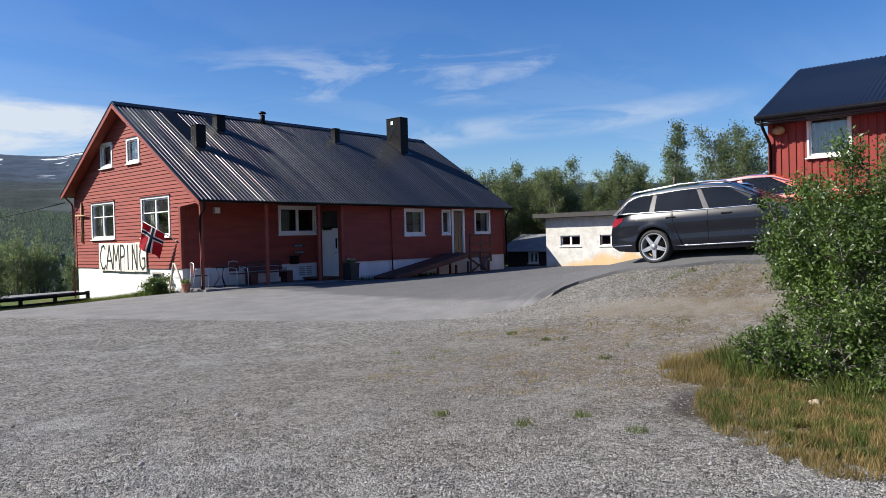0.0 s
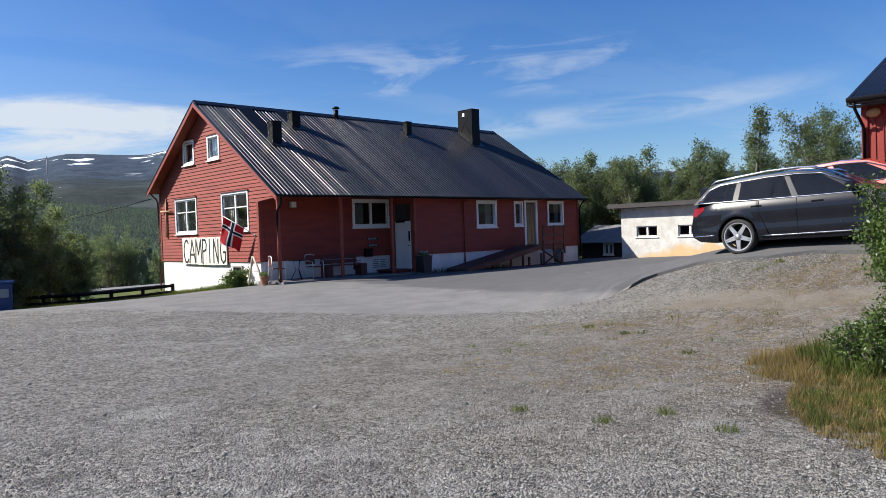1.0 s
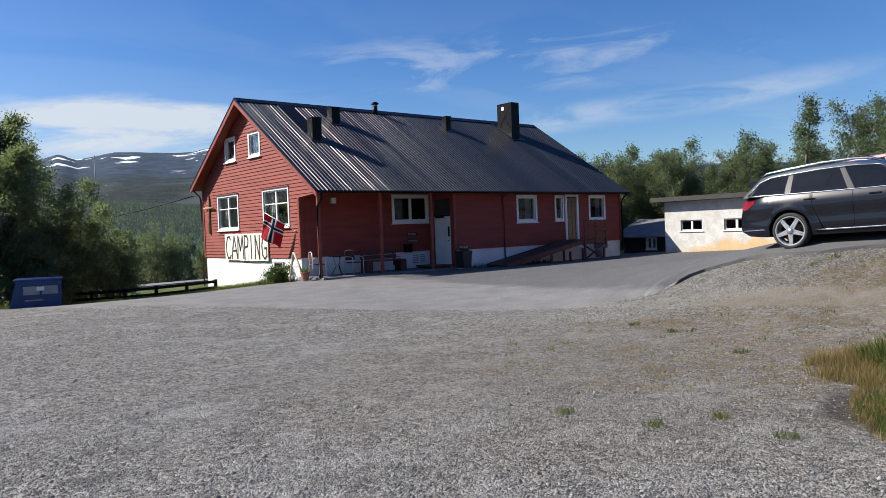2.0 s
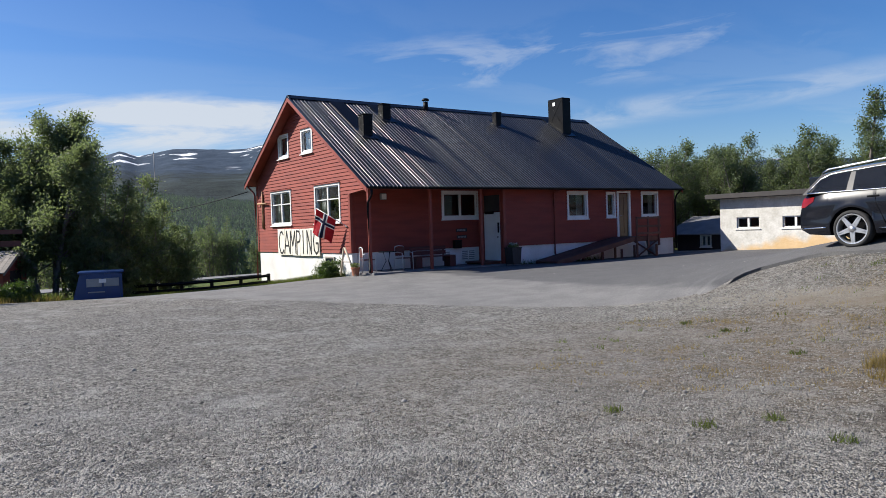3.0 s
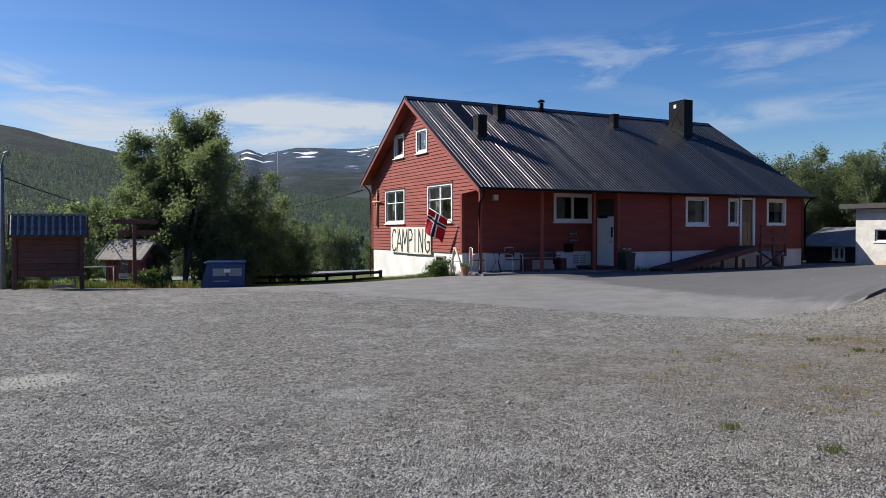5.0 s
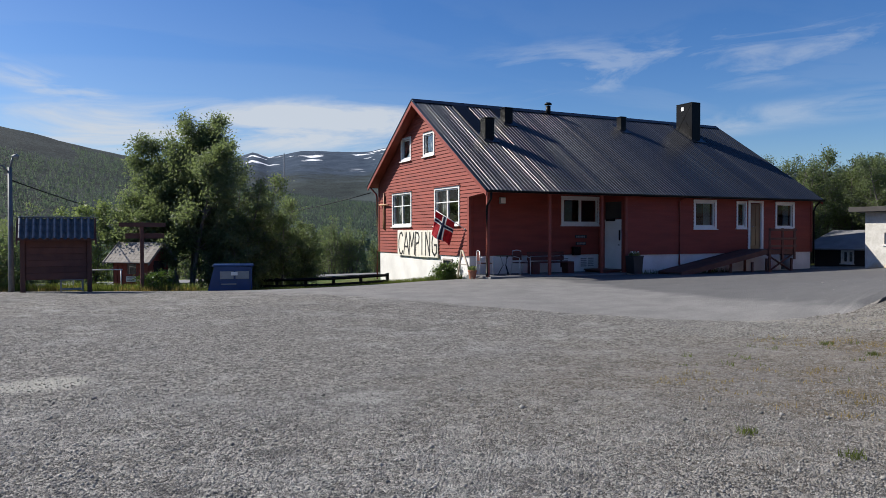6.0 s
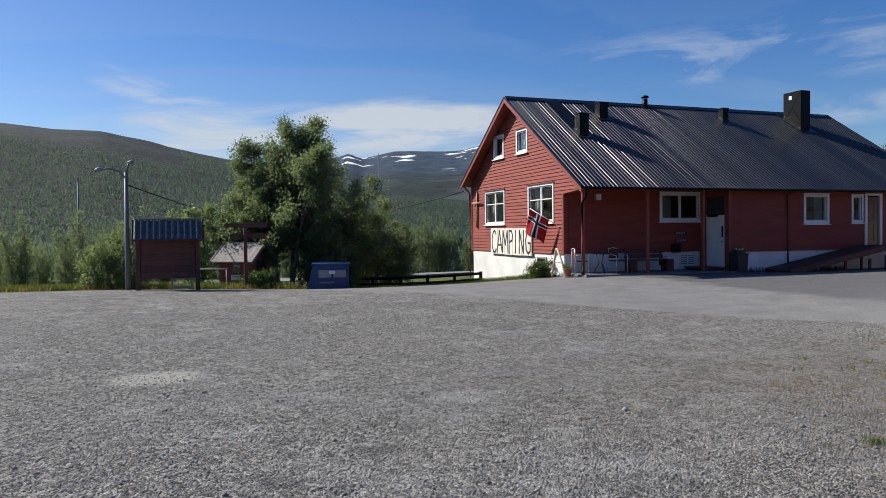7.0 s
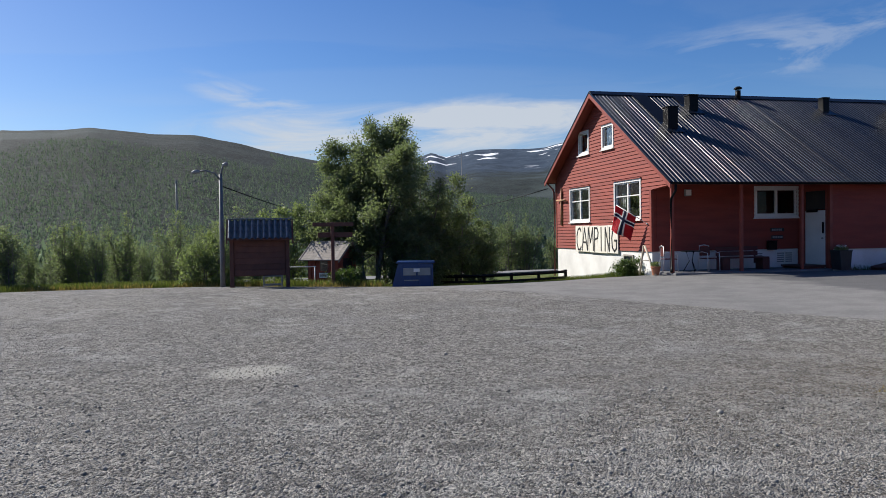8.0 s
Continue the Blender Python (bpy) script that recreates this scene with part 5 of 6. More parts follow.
STROKES = {
    "C": [[(0.9, 0.85), (0.7, 1.0), (0.35, 0.95), (0.1, 0.65), (0.1, 0.3), (0.35, 0.02), (0.7, 0.0), (0.92, 0.15)]],
    "A": [[(0.0, 0.0), (0.5, 1.0), (1.0, 0.0)], [(0.2, 0.35), (0.82, 0.35)]],
    "M": [[(0.0, 0.0), (0.12, 1.0), (0.5, 0.35), (0.88, 1.0), (1.0, 0.0)]],
    "P": [[(0.1, -0.05), (0.1, 1.0), (0.6, 0.98), (0.85, 0.8), (0.75, 0.55), (0.1, 0.48)]],
    "I": [[(0.5, 0.0), (0.5, 1.0)]],
    "N": [[(0.05, 0.0), (0.1, 1.0), (0.85, 0.0), (0.92, 1.0)]],
    "G": [[(0.9, 0.85), (0.65, 1.0), (0.3, 0.92), (0.1, 0.55), (0.2, 0.15), (0.55, 0.0), (0.9, 0.12), (0.9, 0.45), (0.55, 0.45)]]}
for ch_, y0, wd in (("C", 7.86, 0.52), ("A", 7.30, 0.55), ("M", 6.72, 0.55), ("P", 6.10, 0.45), ("I", 5.62, 0.35), ("N", 5.12, 0.46), ("G", 4.56, 0.50)):
    bm = bmesh.new()
    for line in STROKES[ch_]:
        pts = [Vector((-0.0365, y0 - 6.0 - u * wd, -0.46 + v * 0.92)) for u, v in line]
        for p, q in zip(pts, pts[1:]):
            d = (q - p).normalized()
            sdv = Vector((0, -d.z, d.y)) * 0.040
            p2, q2 = p - d * 0.02, q + d * 0.02
            prism_pts = [p2 + sdv, q2 + sdv, q2 - sdv, p2 - sdv]
            lo = [bm.verts.new(v) for v in prism_pts]
            hi = [bm.verts.new(v + Vector((0.005, 0, 0))) for v in prism_pts]
            bm.faces.new(lo)
            bm.faces.new(hi[::-1])
            for i in range(4):
                bm.faces.new((lo[i], hi[i], hi[(i + 1) % 4], lo[(i + 1) % 4]))
    part("letter", bm, M["ink"], sign, "black painted letter " + ch_)

# flag on a short slanting staff by the gable corner
flag = thing("flag", (-0.03, 1.72, 2.1), "red flag with white-edged dark blue cross on a slanting staff", "flag")
staff0, staff1 = Vector((0.0, 0.1, -0.12)), Vector((-0.78, 0.95, 0.58))
piped("staff", [staff0, staff1], 0.014, M["white"], flag)
piped("bracket", [(0.02, 0.06, -0.16), (-0.03, 0.15, -0.10)], 0.03, M["steel"], flag)
fw, fh = 0.86, 1.02
bm = bmesh.new()
nu, nv = 44, 32
ua = (staff0 - staff1).normalized()
drop = Vector((0.0, 0.52, -1.0)).normalized()
out = ua.cross(drop).normalized()
grid = [[bm.verts.new(staff1 + ua * (fw * j / nv) + drop * (fh * i / nu) * (1 - 0.06 * math.sin(3 * j / nv)) + out * (0.07 * math.sin(7 * j / nv + 2.2 * i / nu) * (0.3 + i / nu))) for j in range(nv + 1)] for i in range(nu + 1)]
for i in range(nu):
    for j in range(nv):
        f = bm.faces.new((grid[i][j], grid[i][j + 1], grid[i + 1][j + 1], grid[i + 1][j]))
        u, v = 22 * (i + 0.5) / nu, 16 * (j + 0.5) / nv
        du, dv = abs(u - 8), abs(v - 8)
        f.material_index = 2 if du < 1 or dv < 1 else 1 if du < 2 or dv < 2 else 0
bmesh.ops.solidify(bm, geom=bm.faces[:], thickness=0.003)
part("cloth", bm, [M["flagred"], M["flagwhite"], M["flagblue"]], flag, "red cloth with a dark blue and white cross", smooth=True)

M["ski"] = mat("honey_wood", (0.46, 0.27, 0.13), (0.36, 0.2, 0.1), scale=5, rough=0.6)
# crossed old skis on the gable
skis = thing("wall_ornament", (-0.05, 9.5, 2.85), "old wooden skis and pole hung crosswise on the gable", "ornament")
piped("ski", [(0, 0.06, 0.85), (-0.01, 0.05, 0.0), (0, 0.03, -0.84)], [0.035, 0.055, 0.045], M["ski"], skis, n=6)
piped("pole", [(-0.035, 0.0, 0.75), (-0.035, 0.08, -0.8)], 0.028, M["ski"], skis, n=6)
piped("crosspiece", [(-0.06, 0.50, 0.32), (-0.06, -0.55, 0.29)], 0.042, M["ski"], skis, n=6)

# cellar window in the plinth
cw_ = thing("cellar_window", (0.0, 3.3, 0.7), "small grey cellar window low in the plinth", "window")
boxed("frame", (-0.03, 0.018, -0.38, 0.38, -0.20, 0.16), M["greywood"], cw_)
boxed("pane", (-0.036, -0.031, -0.30, 0.30, -0.14, 0.10), M["carglass"], cw_)


def bar_sign(z, w, h):
    s = thing("name_plate", (5.0, D0 - 0.05, z), "small dark plate with pale worn lettering on the porch wall", "sign", "porch plates")
    boxed("plate", (-w / 2, w / 2, 0.0, 0.02, -h / 2, h / 2), M["ink"], s)
    x = -w / 2 + 0.05
    while x < w / 2 - 0.08:
        k = random.uniform(0.05, 0.09)
        boxed("bar", (x, x + k * 0.75, -0.004, -0.0005, -h * 0.28, h * 0.28), M["greypanel"], s, bevel=0)
        x += k


bar_sign(1.70, 0.56, 0.13)
bar_sign(1.43, 0.50, 0.13)
lampbox = thing("wall_lamp", (1.35, D0 - 0.04, 3.05), "small square white wall lamp under the eave", "lamp")
boxed("housing", (-0.12, 0.12, -0.11, 0.02, -0.12, 0.12), M["greypanel"], lampbox, bevel=0.02)
boxed("diffuser", (-0.10, 0.10, -0.125, -0.112, -0.10, 0.10), M["white"], lampbox, bevel=0.005)
mb = thing("mailbox", (4.72, D0 - 0.03, 1.14), "black letter box on the porch wall", "mailbox")
boxed("body", (-0.17, 0.17, -0.16, 0.0, -0.16, 0.14), M["black"], mb, bevel=0.015)
boxed("lid", (-0.18, 0.18, -0.18, 0.0, 0.142, 0.17), M["black"], mb)
for xg in (4.25, 5.15, 5.5):
    g = thing("floor_vent", (xg, D0 + 0.02, 0.68), "white louvred vent in the plinth", "vent", "plinth vents")
    boxed("frame", (-0.17, 0.17, -0.03, 0.0, -0.2, 0.2), M["white"], g)
    for i in range(5):
        boxed("slat", (-0.14, 0.14, -0.045, -0.031, -0.16 + i * 0.075, -0.12 + i * 0.075), M["greypanel"], g, bevel=0)

PF = 0.33
tb = thing("table", (0.92, 0.62, PF), "small round black metal bistro table", "table")
part("tabletop", tube(bmesh.new(), [(0, 0, 0.68), (0, 0, 0.71)], 0.33, 24), M["black"], tb)
for k in range(3):
    a = 2.1 * k + 0.4
    piped("leg", [(0.26 * math.cos(a), 0.26 * math.sin(a), 0.0), (0.06 * math.cos(a), 0.06 * math.sin(a), 0.36), (0.16 * math.cos(a), 0.16 * math.sin(a), 0.68)], 0.013, M["black"], tb)


def cafe_chair(x, y, turn):
    c = thing("chair", (x, y, PF), "metal-framed cafe armchair with dark woven seat", "chair", "porch chairs", turn=turn)
    boxed("seat", (-0.22, 0.22, -0.22, 0.22, 0.42, 0.45), M["seat"], c, bevel=0.012)
    boxed("backrest", (-0.22, 0.22, 0.20, 0.23, 0.52, 0.82), M["seat"], c, bevel=0.012)
    for s in (-1, 1):
        piped("leg", [(s * 0.25, -0.24, 0), (s * 0.25, -0.22, 0.62), (s * 0.25, 0.05, 0.66), (s * 0.24, 0.21, 0.64)], 0.016, M["alu"], c)
        piped("leg", [(s * 0.25, 0.28, 0), (s * 0.23, 0.22, 0.45), (s * 0.20, 0.24, 0.86)], 0.016, M["alu"], c)
    piped("top_rail", [(-0.20, 0.24, 0.86), (0, 0.25, 0.89), (0.20, 0.24, 0.86)], 0.016, M["alu"], c)
    return c


cafe_chair(1.60, 0.62, 8)
cafe_chair(0.22, 0.85, 75)


def bench(x0, x1, y):
    b = thing("bench", ((x0 + x1) / 2, y, PF), "dark red slatted wooden bench against the porch wall", "bench")
    h = (x1 - x0) / 2
    for i in range(3):
        boxed("seat_slat", (-h, h, -0.22 + i * 0.15, -0.09 + i * 0.15, 0.40, 0.44), M["seat"], b)
    for i in range(2):
        boxed("back_slat", (-h, h * 0.85, 0.24, 0.27, 0.48 + i * 0.17, 0.63 + i * 0.17), M["seat"], b)
    for s in (-1, 1):
        boxed("leg", (s * (h - 0.12) - 0.14, s * (h - 0.12) + 0.14, -0.2, 0.2, 0.0, 0.398), M["seat"], b)
    for x in (-h + 0.1, h * 0.75):
        boxed("back_support", (x - 0.03, x + 0.03, 0.272, 0.31, 0.2, 0.78), M["seat"], b)


bench(2.22, 4.02, 0.9)
step = thing("door_step", (5.4, 0.7, PF), "low dark timber step before the porch door", "step")
boxed("tread", (-0.45, 0.44, -0.6, 0.6, 0.06, 0.12), M["brownwood"], step)
for yy in (-0.5, 0.5):
    boxed("bearer", (-0.42, 0.42, yy - 0.05, yy + 0.05, 0.0, 0.058), M["brownwood"], step)


def leaves_in(rng_, n, centre, size, leaf):
    """Random leaf quads in an ellipsoid."""
    p = rng_.normal(size=(n, 3))
    p /= np.linalg.norm(p, axis=1)[:, None]
    p *= (rng_.random(n) ** 0.45)[:, None]
    return leaf_quads(rng_, p * np.array(size) + np.array(centre), leaf)


def leaf_quads(rng_, c, leaf):
    n = len(c)
    a = rng_.normal(size=(n, 3))
    a /= np.linalg.norm(a, axis=1)[:, None]
    b = np.cross(a, rng_.normal(size=(n, 3)))
    b /= np.linalg.norm(b, axis=1)[:, None]
    s = leaf * rng_.uniform(0.6, 1.3, n)[:, None]
    return np.stack([c - a * s, c - b * s * 0.45, c + a * s, c + b * s * 0.45], axis=1)


NP = np.random.default_rng(7)
pl = thing("planter", (6.06, -0.34, land1(6.06, -0.34) + 0.05), "square black planter with pale flowers by the porch", "planter")
pl.scale = (0.82, 0.82, 0.95)
bm = prism(bmesh.new(), [(-0.22, 0), (0.22, 0), (0.30, 0.66), (-0.30, 0.66)], "y", -0.27, 0.27)
part("pot", bm, M["pot"], pl)
boxed("rim", (-0.32, 0.32, -0.29, 0.29, 0.662, 0.70), M["pot"], pl)
quads("plants", leaves_in(NP, 500, (0, 0, 0.76), (0.28, 0.25, 0.12), 0.035), M["leaf3"], pl, "green leaves")
quads("flowers", leaves_in(NP, 60, (0, -0.02, 0.84), (0.26, 0.22, 0.06), 0.03), M["flagwhite"], pl, "white flowers")["kind"] = "stuff"

pot = thing("flowerpot", (-0.45, 0.55, land1(-0.45, 0.55) + 0.03), "terracotta pot with small red flowers", "plant pot")
part("pot", tube(bmesh.new(), [(0, 0, 0), (0, 0, 0.24), (0, 0, 0.25), (0, 0, 0.29)], [0.11, 0.15, 0.17, 0.17], 16), M["clay"], pot, smooth=False)
quads("plant", leaves_in(NP, 250, (0, 0, 0.36), (0.18, 0.18, 0.1), 0.03), M["leaf3"], pot)

ez = thing("easel_sign", (-0.62, 1.0, land1(-0.62, 1.0) + 0.03), "bare wooden A-frame stand leaning beside the gable", "stand")
for s in (-1, 1):
    piped("leg", [(0.12, s * 0.55, 0.0), (0.0, s * 0.03, 1.0)], 0.036, M["pale"], ez, n=6)
piped("back_leg", [(0.42, 0.0, 0.0), (0.02, 0.0, 0.96)], 0.026, M["pale"], ez, n=6)
piped("crossbar", [(0.06, -0.30, 0.50), (0.06, 0.30, 0.50)], 0.018, M["greywood"], ez, n=6)

# ramp and landing at the side door
ramp = thing("access_ramp", (11.0, -0.9, 0.3), "brown timber wheelchair ramp with railed landing", "ramp")
pr = lambda x0, z0, x1, z1, th: [(x0, z0), (x1, z1), (x1, z1 - th), (x0, z0 - th)]
for i in range(7):
    y = -0.52 + i * 0.16
    part("deck_plank", prism(bmesh.new(), pr(-3.65, 0.06, 0.95, 0.86, 0.045), "y", y, y + 0.15), M["brownwood"], ramp)
for y in (-0.57, 0.62):
    part("stringer", prism(bmesh.new(), pr(-3.65, 0.08, 0.95, 0.88, 0.20), "y", y, y + 0.045), M["brownwood"], ramp)
for i in range(11):
    x = 0.96 + i * 0.15
    boxed("landing_plank", (x, x + 0.14, -0.57, 0.66, 0.82, 0.862), M["brownwood"], ramp)
boxed("landing_beam", (0.96, 2.6, -0.565, -0.52, 0.66, 0.818), M["brownwood"], ramp)
boxed("landing_beam", (0.96, 2.6, 0.60, 0.645, 0.66, 0.818), M["brownwood"], ramp)
for x in (1.05, 1.80, 2.52):
    boxed("rail_post", (x - 0.05, x + 0.05, -0.62, -0.572, 0.45 if x > 1.1 else -0.06, 1.72), M["brownwood"], ramp)
for z in (1.00, 1.30, 1.66):
    boxed("rail", (1.0, 2.58, -0.665, -0.622, z - 0.045, z + 0.045), M["brownwood"], ramp)
for x0, x1 in ((0.98, 2.5), (2.5, 0.98)):
    piped("brace", [(x0, -0.54 if x0 < x1 else -0.50, -0.05), (x1, -0.54 if x0 < x1 else -0.50, 0.68)], 0.04, M["brownwood"], ramp, n=4)
for x in (-1.0, 0.2, 1.02, 2.5):
    for y in (-0.50, 0.56):
        boxed("support", (x - 0.05, x + 0.05, y, y + 0.06, -0.1, 0.30 + 0.174 * min(x, 0.9) + 0.05), M["brownwood"], ramp)
bin_ = thing("bin", (14.4, -0.45, land1(14.4, -0.45) + 0.05), "dark grey plastic rubbish bin beside the ramp", "bin")
part("body", tube(bmesh.new(), [(0, 0, 0), (0, 0, 0.60)], [0.22, 0.28], 18), M["greypanel"], bin_, smooth=True)
part("lid", tube(bmesh.new(), [(0, 0, 0.602), (0, 0, 0.64), (0, 0, 0.70)], [0.30, 0.30, 0.16], 18), M["pot"], bin_)

# ---- along the far edge of the lot ----
M["tile"] = mat("glazed_dark_tile", (0.085, 0.090, 0.098), (0.12, 0.125, 0.133), scale=6, rough=0.22, rand=0.12, spec=1.0)
kz = land1(-13.3, 4.9)
kb = thing("notice_board", (-13.3, 4.9, kz), "roofed brown wooden notice board with dark pantiles", "notice board")
for x in (-0.98, 0.92):
    boxed("post", (x - 0.07, x + 0.07, -0.07, 0.07, -0.2, 1.86), M["brownwood"], kb, bevel=0.01)
boxed("back_panel", (-0.91, 0.85, 0.042, 0.06, 0.40, 1.68), M["brownwood"], kb)
for i in range(6):
    boxed("panel_board", (-0.90, 0.84, 0.0, 0.04, 0.42 + i * 0.205, 0.62 + i * 0.205), M["brownwood"], kb)
boxed("beam", (-1.15, 1.13, -0.30, -0.24, 1.66, 1.78), M["brownwood"], kb)
for x in (-1.14, 1.08):
    part("bargeboard", prism(bmesh.new(), [(-0.42, 1.66), (0.1, 2.40), (0.5, 1.80), (0.5, 1.66), (0.1, 2.26), (-0.42, 1.54)], "x", x, x + 0.05), M["brownwood"], kb)
part("roof_deck", prism(bmesh.new(), [(-0.40, 1.70), (0.1, 2.36), (0.46, 1.80), (0.46, 1.76), (0.1, 2.30), (-0.40, 1.66)], "x", -1.08, 1.07), M["brownwood"], kb)
tm = bpy.data.meshes.new("tile")
tv, tf = [], []
for i in range(7):
    for j, (yy, zz_) in enumerate(((0.0, 0.03), (0.30, 0.0))):
        u = i / 6
        h_ = 0.046 * math.sin(u * 2 * math.pi + 0.5) + 0.035
        tv.append((u * 0.195, yy, h_ + zz_ * 0.6))
        tv.append((u * 0.195, yy, h_ + zz_ * 0.6 - 0.012))
for i in range(6):
    a = i * 4
    tf += [(a, a + 4, a + 6, a + 2), (a + 1, a + 3, a + 7, a + 5), (a, a + 1, a + 5, a + 4)]
tm.from_pydata(tv, [], tf)
tm.materials.append(M["tile"])
slope = math.atan2(0.66, 0.50)
for r in range(3):
    for cidx in range(11):
        t_ = new("tile", tm)
        t_.parent = kb
        s_ = r * 0.265
        t_.matrix_basis = pose(-1.08 + cidx * 0.195, -0.41 + s_ * math.cos(slope), 1.70 + s_ * math.sin(slope), math.degrees(slope), 0, 0)
boxed("ridge_cap", (-1.1, 1.09, 0.02, 0.18, 2.38, 2.43), M["tile"], kb, bevel=0.02)
tr = thing("trestle", (-12.9, 5.1, kz), "small grey weathered crate under the notice board", "crate")
boxed("top", (-0.35, 0.35, -0.2, 0.2, 0.36, 0.40), M["greywood"], tr)
boxed("side", (-0.34, -0.29, -0.19, 0.19, 0.0, 0.358), M["greywood"], tr)
boxed("side", (0.29, 0.34, -0.19, 0.19, 0.0, 0.358), M["greywood"], tr)
boxed("rail", (-0.28, 0.28, -0.19, -0.15, 0.05, 0.12), M["greywood"], tr)

hz = land1(-11.0, 7.2) + 0.20
hut = thing("hut", (-10.62, 7.3, hz - 0.12), "tiny dark red board hut with grey plank roof", "hut", turn=-40)
hut.scale = (1.1, 1.1, 0.96)
hut_wall = lambda u, o, z: (u, -0.55 - o, z)
boarded_wall("wall", hut_wall, -0.3, 1.12, lambda z: (-0.62, 0.62), [(-0.12, 0.2, 0.55, 0.95)], M["trimred"], hut, vertical=True, pitch=0.4, thick=0.05)
boarded_wall("wall", lambda u, o, z: (0.62 + o, u, z), -0.3, 1.6, lambda z: (-0.55 if z < 1.12 else -0.55 + (z - 1.12) * 1.06, 0.55 if z < 1.12 else 0.55 - (z - 1.12) * 1.06), [(-0.25, 0.3, 0.05, 1.05)], M["trimred"], hut, pitch=0.4, thick=0.05, kinks=(1.12,))
boxed("door", (0.60, 0.64, -0.24, 0.29, 0.06, 1.04), M["blackstain"], hut)
boxed("wall", (-0.66, -0.61, -0.55, 0.55, -0.3, 1.12), M["brownwood"], hut)
boxed("wall", (-0.61, 0.60, 0.51, 0.56, -0.3, 1.12), M["brownwood"], hut)
boxed("window", (-0.12, 0.2, -0.56, -0.54, 0.55, 0.95), M["carglass"], hut)
boxed("notice", (-0.14, 0.22, -0.595, -0.585, 0.28, 0.48), M["white"], hut, "white paper notice")
for i in range(3):
    boxed("notice_line", (-0.10, 0.17, -0.60, -0.596, 0.32 + i * 0.05, 0.335 + i * 0.05), M["ink"], hut, bevel=0)
for i in range(11):
    x = -0.82 + i * 0.15
    part("roof_plank", prism(bmesh.new(), [(-0.80, 0.98), (0.0, 1.72), (0.0, 1.75), (-0.80, 1.01)], "x", x, x + 0.142), M["greywood"], hut)
part("roof_back", prism(bmesh.new(), [(0.80, 0.98), (0.004, 1.72), (0.004, 1.75), (0.80, 1.01)], "x", -0.82, 0.82), M["greywood"], hut)
for x in (-0.86, 0.825):
    part("bargeboard", prism(bmesh.new(), [(-0.82, 0.90), (0, 1.66), (0.82, 0.90), (0.82, 1.02), (0, 1.78), (-0.82, 1.02)], "x", x, x + 0.035), M["greywood"], hut)

dz = land1(-10.75, 5.3)
ds = thing("signpost", (-10.75, 5.3, dz), "brown wooden post with two crossing sign boards", "signpost")
boxed("post", (-0.06, 0.06, -0.06, 0.06, -0.2, 2.36), M["brownwood"], ds, bevel=0.01)
boxed("arm", (-0.72, 0.76, -0.10, -0.062, 2.20, 2.34), M["brownwood"], ds)
boxed("arm", (-0.52, 0.72, 0.062, 0.10, 1.80, 1.98), M["brownwood"], ds)

kz2 = land1(-8.05, 4.0)
sk = thing("waste_container", (-8.05, 4.05, kz2 - 0.04), "blue steel waste container with sloping grey lid", "container", turn=-12)
sk.scale = (1.1, 1.0, 1.0)
part("body", prism(bmesh.new(), [(-0.64, 0.06), (0.60, 0.06), (0.68, 0.86), (-0.44, 0.90)], "y", -0.55, 0.6), M["blueplastic"], sk)
for x in (-0.30, 0.20, 0.62):
    boxed("rib", (x, x + 0.05, -0.58, -0.552, 0.08, 0.84), M["blueplastic"], sk)
boxed("rim", (-0.50, 0.72, -0.60, 0.64, 0.88, 0.94), M["blueplastic"], sk, bevel=0.012)
for x in (-0.28, 0.18):
    boxed("lid_panel", (x, x + 0.40, -0.592, -0.581, 0.46, 0.72), M["greypanel"], sk, "grey hatch panel")
boxed("label_plate", (0.05, 0.24, -0.60, -0.594, 0.58, 0.70), M["white"], sk)
boxed("lettering", (-0.25, 0.20, -0.597, -0.5855, 0.27, 0.31), M["greypanel"], sk, bevel=0)
for x in (-0.55, 0.5):
    boxed("skid", (x, x + 0.1, -0.5, 0.55, -0.06, 0.058), M["black"], sk)

lz = land1(-14.64, 5.6)
lp = thing("street_lamp", (-14.64, 5.6, lz), "grey steel lamp post with two curved arms", "street lamp")
piped("pole", [(0, 0, -0.3), (0, 0, 1.0), (0, 0, 4.02)], [0.09, 0.085, 0.06], M["steel"], lp, n=10)
piped("arm", [(0, 0, 3.8), (-0.2, 0, 4.05), (-0.5, 0, 4.15), (-0.78, 0, 4.12)], 0.03, M["steel"], lp)
piped("arm", [(0, 0, 3.9), (0.05, 0, 4.2), (0.1, 0, 4.36)], 0.03, M["steel"], lp)
part("lamp_head", tube(bmesh.new(), [(-0.70, 0, 4.13), (-0.86, 0, 4.10), (-0.98, 0, 4.07)], [0.05, 0.085, 0.04], 10), M["greypanel"], lp, smooth=True)
part("lamp_head", tube(bmesh.new(), [(0.06, 0, 4.36), (0.2, 0, 4.38), (0.26, 0, 4.37)], [0.04, 0.09, 0.05], 10), M["greypanel"], lp, smooth=True)

for x, y, zt, r, nm, lb in ((-18.2, 23.2, 4.9, 0.07, "utility_pole", "slim grey timber pole beyond the shrubs"), (2.36, 36.4, 8.2, 0.04, "flagpole", "thin white flagpole beyond the road")):
    b_ = land1(x, y)
    p_ = thing(nm, (x, y, b_), lb, "pole")
    piped("shaft", [(0, 0, -0.3), (0, 0, zt - b_)], [r, r * 0.6], M["steel"], p_)
    part("finial", tube(bmesh.new(), [(0, 0, zt - b_), (0, 0, zt - b_ + 0.15)], [r * 1.1, r * 0.4], 8), M["steel"], p_)


